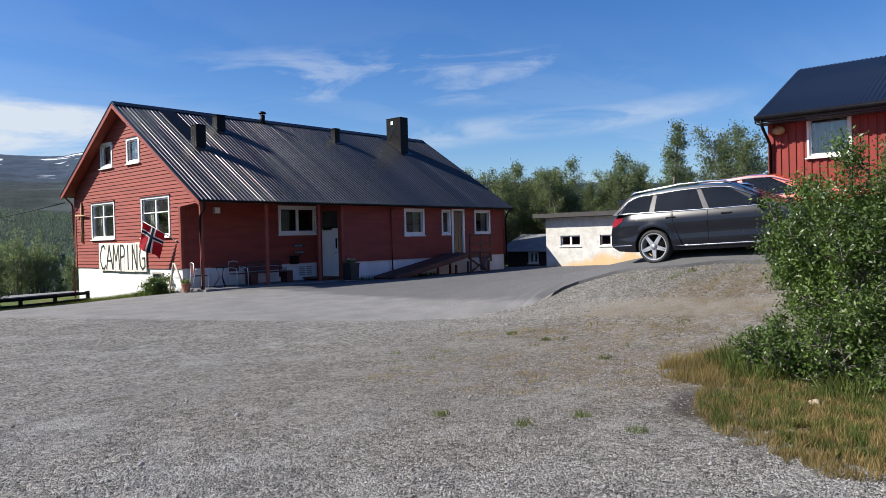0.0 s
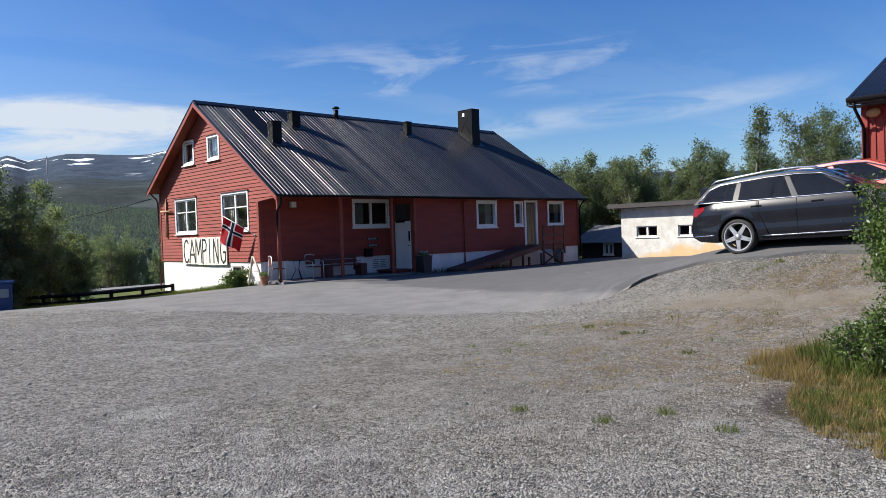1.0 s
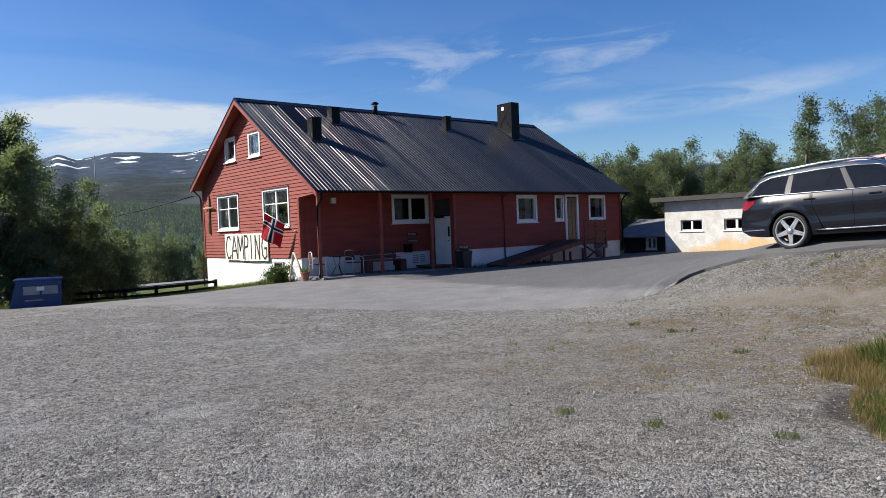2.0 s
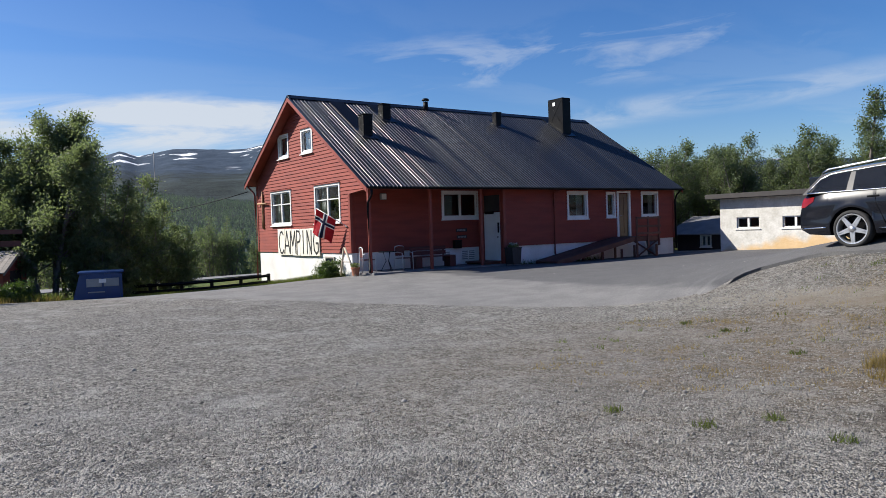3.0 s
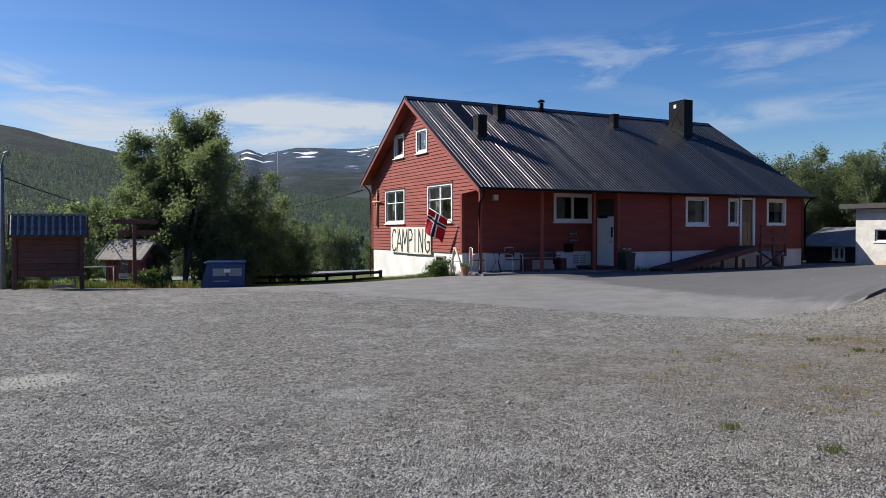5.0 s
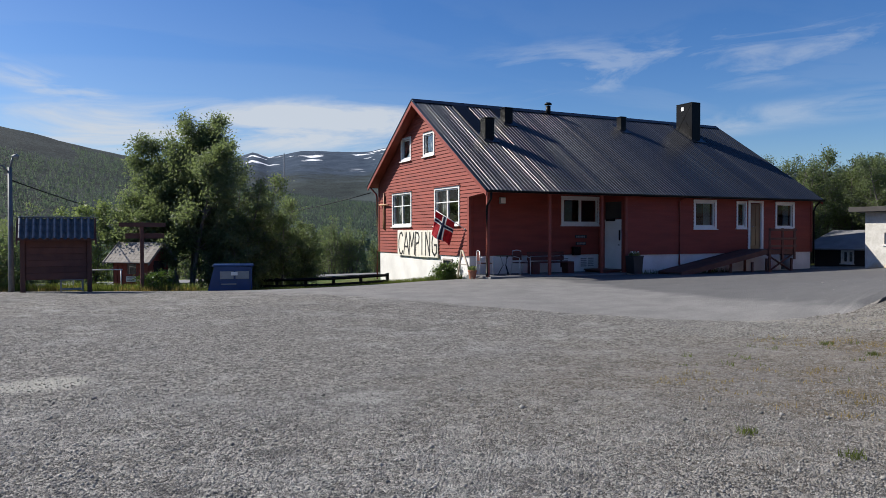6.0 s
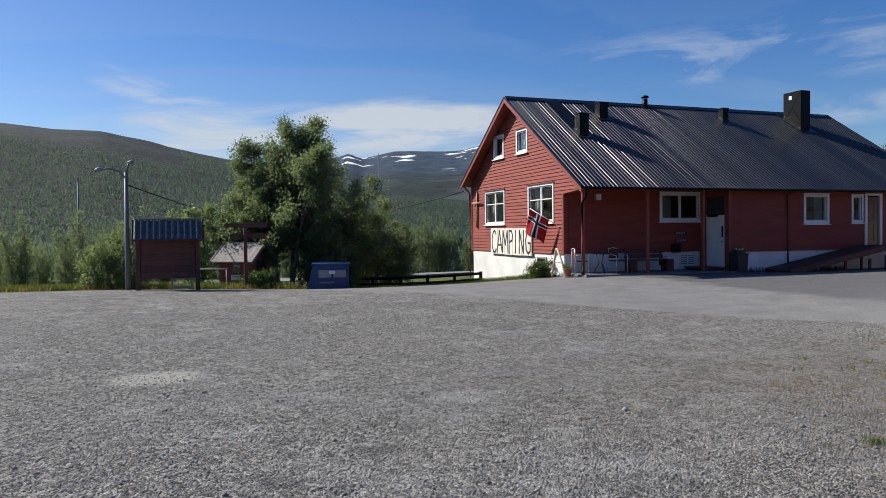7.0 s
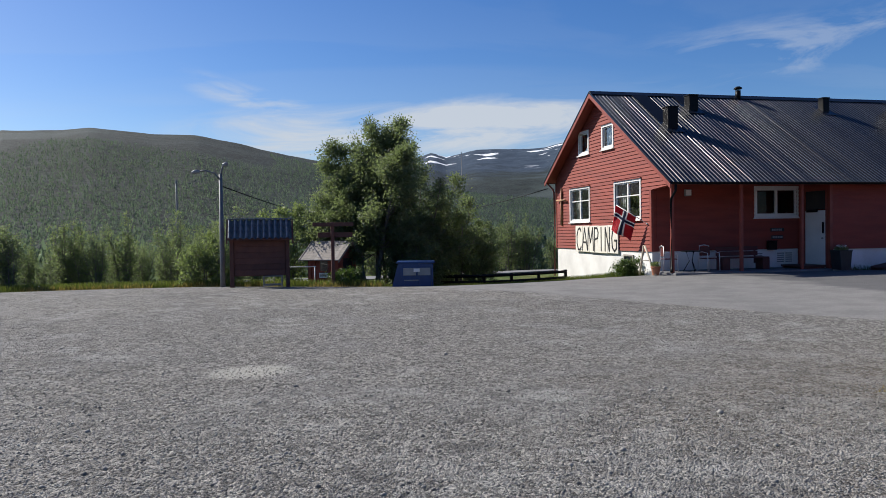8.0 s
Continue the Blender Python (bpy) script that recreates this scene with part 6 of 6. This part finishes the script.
def wire(a, b, sag, r=0.02):
    a, b = Vector(a), Vector(b)
    pts = [a.lerp(b, i / 14) - Vector((0, 0, sag * 4 * (i / 14) * (1 - i / 14))) for i in range(15)]
    ob = piped("overhead_wire", pts, r, M["black"], n=5)
    return tagged(ob, "thin black overhead wire", "wire", "overhead wires")


wire((-14.6, 5.6, lz + 3.6), (-3, 30, 2.0), 0.5)
wire((-0.35, 10.5, 3.75), (-9, 33, 3.2), 0.8)
bar = thing("gate_rail", (-12.0, 6.4, kz), "white horizontal pipe rail between board and hut", "rail")
piped("pipe", [(-0.9, 0, 0.62), (0.7, 0, 0.62)], 0.02, M["white"], bar)
for x in (-0.85, 0.65):
    piped("leg", [(x, 0, -0.1), (x, 0, 0.6)], 0.02, M["white"], bar)

# low dark rail fence by the road beside the gable
fence = thing("fence", (-3.4, 9.4, -0.7), "low black two-rail fence along the grass", "fence")
fa, fb = Vector((-6.4, 9.1)), Vector((-0.35, 8.5))
fpts = []
for i in range(6):
    p = fa.lerp(fb, i / 5)
    z = land1(p.x, p.y)
    fpts.append((p.x + 3.4, p.y - 9.4, z + 0.7))
    boxed("post", (p.x + 3.34, p.x + 3.46, p.y - 9.46, p.y - 9.34, z + 0.4, z + 1.20), M["black"], fence)
for dzf in (0.16, 0.42):
    for p, q in zip(fpts, fpts[1:]):
        part("rail", tube(bmesh.new(), [(p[0], p[1] - 0.1, p[2] + dzf), (q[0], q[1] - 0.1, q[2] + dzf)], 0.06, 4), M["black"], fence)

# ---- trees and shrubs ----
def limb_rings(vs, fs, pts, radii, n=5):
    k0 = len(vs)
    for i, p in enumerate(pts):
        d = (pts[min(i + 1, len(pts) - 1)] - pts[max(i - 1, 0)]).normalized()
        q = d.to_track_quat("Z", "Y")
        for a in range(n):
            t = 2 * math.pi * a / n
            vs.append(tuple(p + q @ Vector((radii[i] * math.cos(t), radii[i] * math.sin(t), 0))))
    for i in range(len(pts) - 1):
        for a in range(n):
            fs.append((k0 + i * n + a, k0 + i * n + (a + 1) % n, k0 + (i + 1) * n + (a + 1) % n, k0 + (i + 1) * n + a))


def tree(name, at, height, spread, stems, n_leaves, leaf, label, category, seed, base=0.15, material="leaf", lean=0.12, group="", shoots=()):
    """Stems with limbs and twigs; leaves gather round the twigs, so that gaps stay between them."""
    rg = random.Random(seed)
    rn = np.random.default_rng(seed)
    t = thing(name, at, label, category, group)
    vs, fs, twigs = [], [], []

    def path(p, d, length, wob, k=6):
        pts = [p.copy()]
        for _ in range(k):
            d = (d + Vector((rg.gauss(0, wob), rg.gauss(0, wob), rg.gauss(0, wob) + 0.06))).normalized()
            pts.append(pts[-1] + d * (length / k))
        return pts
    for s in range(stems + len(shoots)):
        a = 2 * math.pi * (s + rg.random() * 0.6) / stems
        r0 = 0.0 if stems == 1 else spread * 0.12
        d = Vector((math.cos(a) * lean * (0.4 + rg.random()), math.sin(a) * lean * (0.4 + rg.random()), 1)).normalized()
        h = height * (1.0 if s == 0 else rg.uniform(0.62, 0.95))
        if s >= stems:
            d = Vector(shoots[s - stems])
            h = d.length
            d.normalize()
        pts = path(Vector((math.cos(a) * r0, math.sin(a) * r0, -0.15)), d, h, 0.05, 9)
        rad = 0.016 * height ** 1.15 / (1 + 0.25 * (stems - 1)) + 0.012
        limb_rings(vs, fs, pts, [rad * (1 - 0.88 * i / 9) for i in range(10)], 7)
        nl = int(16 + height * 2.4 / (1 + 0.2 * (stems - 1)))
        for j in range(nl):
            f = base + (0.98 - base) * (j + rg.random()) / nl
            i = min(int(f * 9), 8)
            p = pts[i].lerp(pts[i + 1], f * 9 - i)
            az = rg.random() * 6.283
            # widest below the middle, narrow at the top, uneven
            env = (0.5 + 0.5 * math.sin(min(1, f * 1.1) * math.pi)) * (1.0 - 0.30 * f ** 2) * rg.uniform(0.5, 1.15)
            ln = spread * env * (0.45 if s >= stems else 1.0)
            d2 = Vector((math.cos(az), math.sin(az), rg.uniform(0.25, 0.9) * (0.6 + f))).normalized()
            lp_ = path(p, d2, ln, 0.14, 4)
            limb_rings(vs, fs, lp_, [rad * 0.34 * (1 - f * 0.6) * (1 - 0.85 * m / 4) + 0.003 for m in range(5)], 4)
            for q in range(5):
                g = 0.35 + 0.65 * rg.random()
                i2 = min(int(g * 4), 3)
                b = lp_[i2].lerp(lp_[i2 + 1], g * 4 - i2)
                d3 = (d2 + Vector((rg.gauss(0, 0.7), rg.gauss(0, 0.7), rg.gauss(0, 0.5)))).normalized()
                tw = path(b, d3, ln * rg.uniform(0.18, 0.42), 0.2, 2)
                limb_rings(vs, fs, tw, [0.006, 0.004, 0.002], 3)
                twigs.append((b, tw[1], tw[2]))
    raw("trunk", vs, fs, M["bark"], t, smooth=True)
    idx = rn.integers(0, len(twigs), n_leaves)
    tws = np.array([[tuple(p) for p in tw] for tw in twigs])
    u = rn.random(n_leaves)[:, None]
    pos_ = tws[idx, 0] * (1 - u) + tws[idx, 2] * u + rn.normal(size=(n_leaves, 3)) * (0.016 * height + 0.02 + leaf * 0.5)
    pos_[:, 2] = np.maximum(pos_[:, 2], 0.05)
    quads("crown", leaf_quads(rn, pos_, leaf), M[material], t)
    return t


def ground_at(x, y, sink=0.05):
    return (x, y, land1(x, y) - sink)


# the birch clump by the container
tree("birch_tree", ground_at(-8.95, 8.0), 6.9, 2.1, 3, 54000, 0.056, "tall mountain birch with pale forked trunk and open crown", "tree", 11, 0.24, lean=0.16)
tree("birch_tree", ground_at(-9.6, 8.7), 6.8, 1.8, 3, 36000, 0.056, "full-crowned mountain birch in the clump", "tree", 13, 0.25, lean=0.08)
tree("birch_tree", ground_at(-8.05, 8.9), 6.1, 1.8, 3, 30000, 0.056, "slender mountain birch at the clump's edge", "tree", 14, 0.22, lean=0.10)
tree("birch_tree", ground_at(-10.5, 8.6), 4.7, 1.5, 3, 16000, 0.056, "low leaning mountain birch with thin crown", "tree", 12, 0.2, lean=0.2)
for i, (x, y, h, s) in enumerate(((-7.2, 9.0, 5.5, 1.5), (-5.9, 9.8, 5.0, 1.6), (-4.8, 10.4, 4.2, 1.5), (-3.7, 10.8, 3.3, 1.3), (-6.6, 8.2, 3.2, 1.2), (-7.6, 7.2, 2.6, 1.1))):
    tree("willow_shrub", ground_at(x, y), h, s, 4, 14000, 0.056, "dense dark willow shrub behind the waste container", "shrub", 20 + i, 0.05, "leaf", 0.25, "shrubs behind the container")
tree("willow_shrub", ground_at(-12.3, 9.6), 3.6, 1.3, 4, 9000, 0.06, "leafy green willow shrub behind the notice board", "shrub", 31, 0.05, "leaf3", 0.25)
tree("willow_shrub", ground_at(-15.6, 7.6), 2.1, 1.0, 5, 7000, 0.055, "rounded light green willow bush by the lamp post", "shrub", 32, 0.02, "leaf3", 0.35)
tree("willow_shrub", ground_at(-10.25, 5.6), 0.80, 0.65, 7, 6000, 0.045, "low bright green bush at the gravel edge", "shrub", 33, 0.02, "leaf2", 0.5)
tree("garden_shrub", ground_at(-0.55, 2.4, 0.0), 0.75, 0.50, 7, 4500, 0.040, "leafy shrub at the foot of the gable", "shrub", 34, 0.02, "leaf2", 0.5)
tree("garden_shrub", ground_at(-0.5, 3.7, 0.0), 0.32, 0.32, 5, 900, 0.035, "small green plant at the foot of the gable", "shrub", 35, 0.02, "leaf2", 0.5)

# the willow bush at the edge of the gravel, close by
tree("willow_bush", ground_at(-4.7, -20.48), 2.55, 0.86, 10, 62000, 0.0215, "large bushy green willow at the gravel edge", "bush", 41, 0.22, "leaf2", 0.30, shoots=((-0.35, 1.30, 1.75), (-0.3, 1.1, 1.45), (-0.2, 0.95, 1.25), (0.1, 0.8, 1.9), (0.0, 0.25, 2.6)))
tree("willow_bush", ground_at(-4.3, -21.25), 2.35, 0.95, 8, 52000, 0.0215, "large bushy green willow behind the first", "bush", 42, 0.12, "leaf2", 0.32)
tree("willow_bush", ground_at(-4.95, -19.55), 0.80, 0.42, 8, 9500, 0.0215, "low young willow with upright shoots", "bush", 43, 0.02, "leaf2", 0.4)
tree("willow_bush", ground_at(-5.0, -20.25), 0.95, 0.55, 8, 9500, 0.0215, "low spreading willow at the bush's foot", "bush", 44, 0.03, "leaf2", 0.4)
tree("willow_bush", ground_at(-5.1, -20.75), 1.25, 0.6, 7, 12000, 0.0215, "knee-high willow among the grass", "bush", 45, 0.03, "leaf2", 0.35)

# belts of birch scrub: a few kinds, copied with their own turn and size
kinds = []
for i in range(4):
    kinds.append(tree("birch_shrub", ground_at(-22 + i * 2.2, 15 + i), 3.4 + 0.3 * i, 0.85, 6, 3800, 0.052, "scrubby mountain birch with thin stems beyond the lot", "tree", 50 + i, 0.12, "leaf", 0.2, "birch scrub beyond the lot"))
rgb = random.Random(5)


def scatter(kind, spots, lo, hi):
    for x, y in spots:
        k = rgb.choice(kind)
        s = rgb.uniform(lo, hi)
        m = pose(x, y, land1(x, y) - 0.05, 0, 0, rgb.uniform(0, 360)) @ Matrix.Diagonal((s, s, s, 1))
        c = copy_thing(k, pose(0, 0, 0))
        c.matrix_basis = m


spots = []
for i in range(100):
    az_, d_ = math.radians(rgb.uniform(-21, 1)), 33 + 45 * rgb.random() ** 1.3
    spots.append((EYE[0] + d_ * math.sin(az_), EYE[1] + d_ * math.cos(az_)))
scatter(kinds, spots, 0.48, 0.80)
spots = [(rgb.uniform(-9, 30), rgb.uniform(32.5, 50)) for i in range(45)]
scatter(kinds, spots, 0.8, 1.35)

birches = []
for i, (x, y, h, s) in enumerate(((28.1, -3.9, 7.9, 1.15), (26.9, -1.2, 6.4, 2.3), (29.5, -6.9, 7.9, 2.2))):
    birches.append(tree("birch_tree", ground_at(x, y), h, s, 1 if i == 0 else 4, 17000 if i else 7500, 0.070, "tall mountain birch behind the white shed", "tree", 70 + i, 0.15, "leaf", 0.12, "birches behind the shed"))
spots = [(22.7, 5.2), (24.3, 6.4), (26, 3.2), (27.5, 1.0), (29, -9), (31, -11.5), (27, -8), (33, -5), (31, 1), (29, 5), (35, 4), (34, -14)]
scatter(birches, spots, 0.62, 0.86)
scatter(birches[1:], [(26.3, -2.4), (27.6, -1.6), (25.6, -0.6), (30.1, -6.2), (31.2, -7.6), (29.4, -8.4), (25.2, 3.6), (26.6, 5.0), (28.5, 2.6), (24.6, 1.8), (30.5, -3.6), (32.0, -9.5)], 0.66, 0.80)
spots = [(rgb.uniform(21, 34), rgb.uniform(-14, 10)) for i in range(34)]
scatter(kinds, [p for p in spots if not (p[0] < 25 and -13 < p[1] < 3.5)], 1.0, 1.5)


# woods on the hillsides: each crown a loose clump of leaf sprays
def hillside_woods():
    rn = np.random.default_rng(3)
    n = 90000
    az_ = np.radians(rn.uniform(-24, 78, n))
    d_ = 75 + 760 * rn.random(n) ** 1.1
    x, y = EYE[0] + d_ * np.sin(az_), EYE[1] + d_ * np.cos(az_)
    keep = ~((np.abs(y - 26.5) < 5) & (np.abs(x) < 90)) & ~((x < 40) & (x > -12) & (y < 32))
    x, y, d_ = x[keep], y[keep], d_[keep]
    z = land(x, y) - 8 * smooth01(300, 1500, d_)
    low_ = z < 78 + 14 * np.sin(x * 0.023 + y * 0.017)
    x, y, z, d_ = x[low_], y[low_], z[low_], d_[low_]
    h = rn.uniform(2.4, 4.4, len(x))
    k = 4
    c = np.repeat(np.c_[x, y, z], k, axis=0)
    hh = np.repeat(h, k)
    u = rn.random(len(c))
    rad = hh * 0.26 * np.sqrt(np.sin(np.clip(u * 0.9 + 0.1, 0, 1) * math.pi) + 0.05)
    a = rn.random(len(c)) * 6.283
    c[:, 0] += np.cos(a) * rad * rn.random(len(c))
    c[:, 1] += np.sin(a) * rad * rn.random(len(c))
    c[:, 2] += hh * (0.10 + 0.9 * u)
    q = leaf_quads(rn, c, 1.0)
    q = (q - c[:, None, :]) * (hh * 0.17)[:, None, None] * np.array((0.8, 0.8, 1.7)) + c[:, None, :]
    return tagged(quads("hillside_woods", q, M["hazy_hilltrees"]), "far birch woods covering the hillsides", "woods", kind="stuff")


hillside_woods()


# ---- grass ----
def blades(name, pts, hts, material, label, width=0.008):
    rn = np.random.default_rng(len(pts))
    n = len(pts)
    z = land(pts[:, 0], pts[:, 1]) - 0.01
    b = np.c_[pts, z]
    a = rn.random(n) * 6.283
    side = np.c_[np.cos(a), np.sin(a), np.zeros(n)] * (width * rn.uniform(0.6, 1.4, n))[:, None]
    tip = b + np.c_[rn.normal(size=n) * 0.35, rn.normal(size=n) * 0.35, np.ones(n)] * hts[:, None]
    q = np.stack([b - side, b + side, tip + side * 0.15, tip - side * 0.15], axis=1)
    return tagged(quads(name, q, M[material]), label, "grass", kind="stuff")


rn = np.random.default_rng(21)


def patch(n, cx, cy, rx, ry, turn, power=0.6):
    a = rn.random(n) * 6.283
    r = rn.random(n) ** power
    u, v = rx * r * np.cos(a), ry * r * np.sin(a)
    c, s = math.cos(turn), math.sin(turn)
    return np.c_[cx + u * c - v * s, cy + u * s + v * c]


def tufty(p, scale=1.1, cut=0.0):
    k = np.array([noise.noise(Vector((x * scale, y * scale, 4.2))) for x, y in p])
    return p[k > cut]


p = tufty(np.concatenate([patch(60000, -4.75, -20.65, 2.9, 1.7, 0.0), patch(22000, -6.2, -20.9, 1.7, 0.75, -0.1)]), 7.0, -0.12)
blades("dry_grass", p, rn.uniform(0.02, 0.10, len(p)), "straw", "dry straw-coloured grass under the willow", 0.0042)
p = tufty(np.concatenate([patch(70000, -4.6, -20.55, 2.9, 1.6, 0.0), patch(16000, -6.0, -20.8, 1.5, 0.7, -0.1)]), 5.0, 0.08)
blades("green_grass", p, rn.uniform(0.03, 0.12, len(p)), "grass", "green grass under the willow", 0.0045)
p = tufty(patch(6000, -4.75, -18.95, 0.9, 0.75, 0.3), 2.2, -0.2)
blades("dry_tuft", p, rn.uniform(0.04, 0.16, len(p)), "straw", "dry golden grass tuft at the gravel edge", 0.0045)
p = np.concatenate([patch(1300, -4.85, -19.4, 0.45, 0.4, 0.0), patch(350, -5.4, -20.35, 0.5, 0.25, 0.2), patch(500, -4.5, -18.9, 0.3, 0.3, 0.0)])
blades("tall_grass", p, rn.uniform(0.08, 0.24, len(p)), "grass", "tall broad green grass at the willow's foot", 0.010)
p = tufty(np.concatenate([patch(3000, -2.95, -15.9, 2.6, 0.5, 1.75), patch(1800, -0.6, -17.6, 1.3, 0.5, 1.6)]), 3.2, 0.1)
blades("track_weeds", p, rn.uniform(0.015, 0.055, len(p)), "straw", "dry weeds along the sandy track", 0.006)
p = tufty(patch(18000, -2.6, -17.8, 5.2, 2.3, -0.35), 2.8, 0.22)
blades("weeds", p, rn.uniform(0.015, 0.06, len(p)), "straw", "sparse dry weeds in the gravel", 0.006)
p = tufty(patch(16000, -1.8, -16.8, 4.8, 2.2, -0.5), 3.6, 0.47)
blades("green_weeds", p, rn.uniform(0.02, 0.08, len(p)), "grass", "sparse green weeds on the gravel bank", 0.007)
t_ = rn.random(42000)
ex = -34 + 31.5 * t_
p = np.c_[ex, 1.5 - 0.34 * ex * 1.0 + np.abs(rn.normal(size=len(t_))) * 1.1 - 0.1]
blades("edge_grass", p, rn.uniform(0.05, 0.30, len(p)) * np.where(p[:, 0] > -9, 0.35, 1.0), "grass", "rough green grass along the gravel edge", 0.012)
t_ = rn.random(9000)
ex = -34 + 25 * t_
p = tufty(np.c_[ex, 1.2 - 0.34 * ex + np.abs(rn.normal(size=len(t_))) * 0.8], 0.8, -0.1)
blades("dry_edge_grass", p, rn.uniform(0.05, 0.22, len(p)), "straw", "yellowed grass along the gravel edge", 0.012)
p = np.c_[-0.1 - np.abs(rn.normal(size=7000)) * 0.28, rn.uniform(1.9, 10.6, 7000)]
blades("wall_grass", p, rn.uniform(0.04, 0.24, len(p)), "grass", "grass along the foot of the gable wall", 0.008)
p = np.c_[rn.uniform(6.6, 11.5, 700), -0.02 - np.abs(rn.normal(size=700)) * 0.06]
blades("plinth_grass", p, rn.uniform(0.06, 0.26, len(p)), "grass", "weeds along the front plinth", 0.008)


# single tufts that have come up through the gravel
TUFTS = [(-7.38, -18.64), (-3.59, -15.75), (-7.56, -19.27), (-8.09, -17.59), (-7.95, -18.4), (-4.56, -17.31), (0.05, -16.57), (-0.26, -16.33), (-3.25, -14.86)]
p = np.concatenate([patch(70, x, y, 0.10, 0.10, 0.0) for x, y in TUFTS])
blades("gravel_tufts", p, rn.uniform(0.02, 0.075, len(p)), "grass", "small green tufts in the gravel", 0.006)


# ---- stones ----
def stone_scatter(name, p, size, material, label, category):
    rs = np.random.default_rng(len(p))
    n = len(p)
    base = np.array([(1, 0, 0), (0, 1, 0), (-1, 0, 0), (0, -1, 0), (0, 0, 0.8), (0, 0, -0.8)], float)
    v = base[None] * size[:, None, None] * rs.uniform(0.55, 1.15, (n, 6, 1)) * np.array((1, 0.8, 0.75))
    a = rs.random(n) * 6.283
    c, s = np.cos(a)[:, None], np.sin(a)[:, None]
    x, y = v[:, :, 0] * c - v[:, :, 1] * s, v[:, :, 0] * s + v[:, :, 1] * c
    z = land(p[:, 0], p[:, 1]) + size * 0.2
    v = np.stack([x + p[:, :1], y + p[:, 1:2], v[:, :, 2] + z[:, None]], axis=2)
    tri = np.array([(0, 1, 4), (1, 2, 4), (2, 3, 4), (3, 0, 4), (1, 0, 5), (2, 1, 5), (3, 2, 5), (0, 3, 5)])
    f = (tri[None] + (np.arange(n) * 6)[:, None, None]).reshape(-1, 3)
    me = bpy.data.meshes.new(name)
    me.vertices.add(n * 6)
    me.vertices.foreach_set("co", v.astype(np.float32).ravel())
    me.loops.add(len(f) * 3)
    me.loops.foreach_set("vertex_index", f.astype(np.int32).ravel())
    me.polygons.add(len(f))
    me.polygons.foreach_set("loop_start", np.arange(0, len(f) * 3, 3, dtype=np.int32))
    me.polygons.foreach_set("loop_total", np.full(len(f), 3, dtype=np.int32))
    me.update()
    return tagged(finish(name, me, M[material]), label, category, kind="stuff")


def lot_points(n, reach, power):
    """Over the lot, thickest at its south-west corner and thinning northwards and eastwards."""
    a = np.radians(rn.uniform(-24, 84, n))
    d = 2.6 + reach * rn.random(n) ** power
    q = np.c_[-12.9 + d * np.sin(a), -21.8 + d * np.cos(a)]
    # none in the grass under the willow
    c, s = math.cos(-0.2), math.sin(-0.2)
    u, v = q[:, 0] + 4.9, q[:, 1] + 20.6
    r = np.hypot((u * c + v * s) / 3.1, (v * c - u * s) / 1.75)
    return q[r > 0.92 + 0.15 * rn.normal(size=len(q))]


p = lot_points(150000, 15, 1.25)
stone_scatter("gravel", p, rn.gamma(4.0, 0.0017, len(p)) + 0.0028, "stone", "crushed grey gravel strewn over the lot", "gravel")
p = lot_points(1800, 22, 0.9)
stone_scatter("coarse_gravel", p, rn.gamma(4.0, 0.0034, len(p)) + 0.008, "stone", "coarser loose grey stones on the lot", "gravel")
p = tufty(patch(16000, 0.0, -15.6, 5.2, 1.2, -0.75, 0.5), 0.6, -0.4)
p = p[(p[:, 0] < -0.2 + (p[:, 1] + 15) * -0.75)]
stone_scatter("bank_gravel", p, rn.gamma(4.0, 0.003, len(p)) + 0.005, "stone", "coarse grey stones on the drive's bank", "gravel")


p = np.c_[rn.uniform(-9.5, 5, 14000), rn.uniform(-13.5, 0.0, 14000)]
p = tufty(p[rn.random(len(p)) < smooth01(-2.0, -11.0, p[:, 1]) + 0.12], 0.5, -0.25)
stone_scatter("loose_gravel", p, rn.gamma(4.0, 0.0016, len(p)) + 0.005, "stone", "loose gravel strewn over the drive's edge", "gravel")


def pale_rock(x, y, s, seed):
    bm = bmesh.new()
    bmesh.ops.create_icosphere(bm, subdivisions=3, radius=1)
    for v in bm.verts:
        k = 1 + 0.35 * noise.noise(v.co * 1.3 + Vector((seed, 0, 0))) + 0.12 * noise.noise(v.co * 4 + Vector((seed, 5, 0)))
        v.co = Vector((v.co.x * s * k, v.co.y * s * 0.8 * k, v.co.z * s * 0.6 * k))
    ob = part("rock", bm, M["rock"], smooth=True)
    ob.matrix_world = pose(x, y, land1(x, y) + s * 0.3, 0, 0, seed * 40)
    return tagged(ob, "pale sandy rock lying in the grass", "rock", "pale rocks")


for i, (px_, py_, s) in enumerate(((-5.98, -20.20, 0.070), (-6.1, -20.08, 0.035), (-6.98, -20.27, 0.048), (-5.45, -20.8, 0.045))):
    pale_rock(px_, py_, s, i + 1)
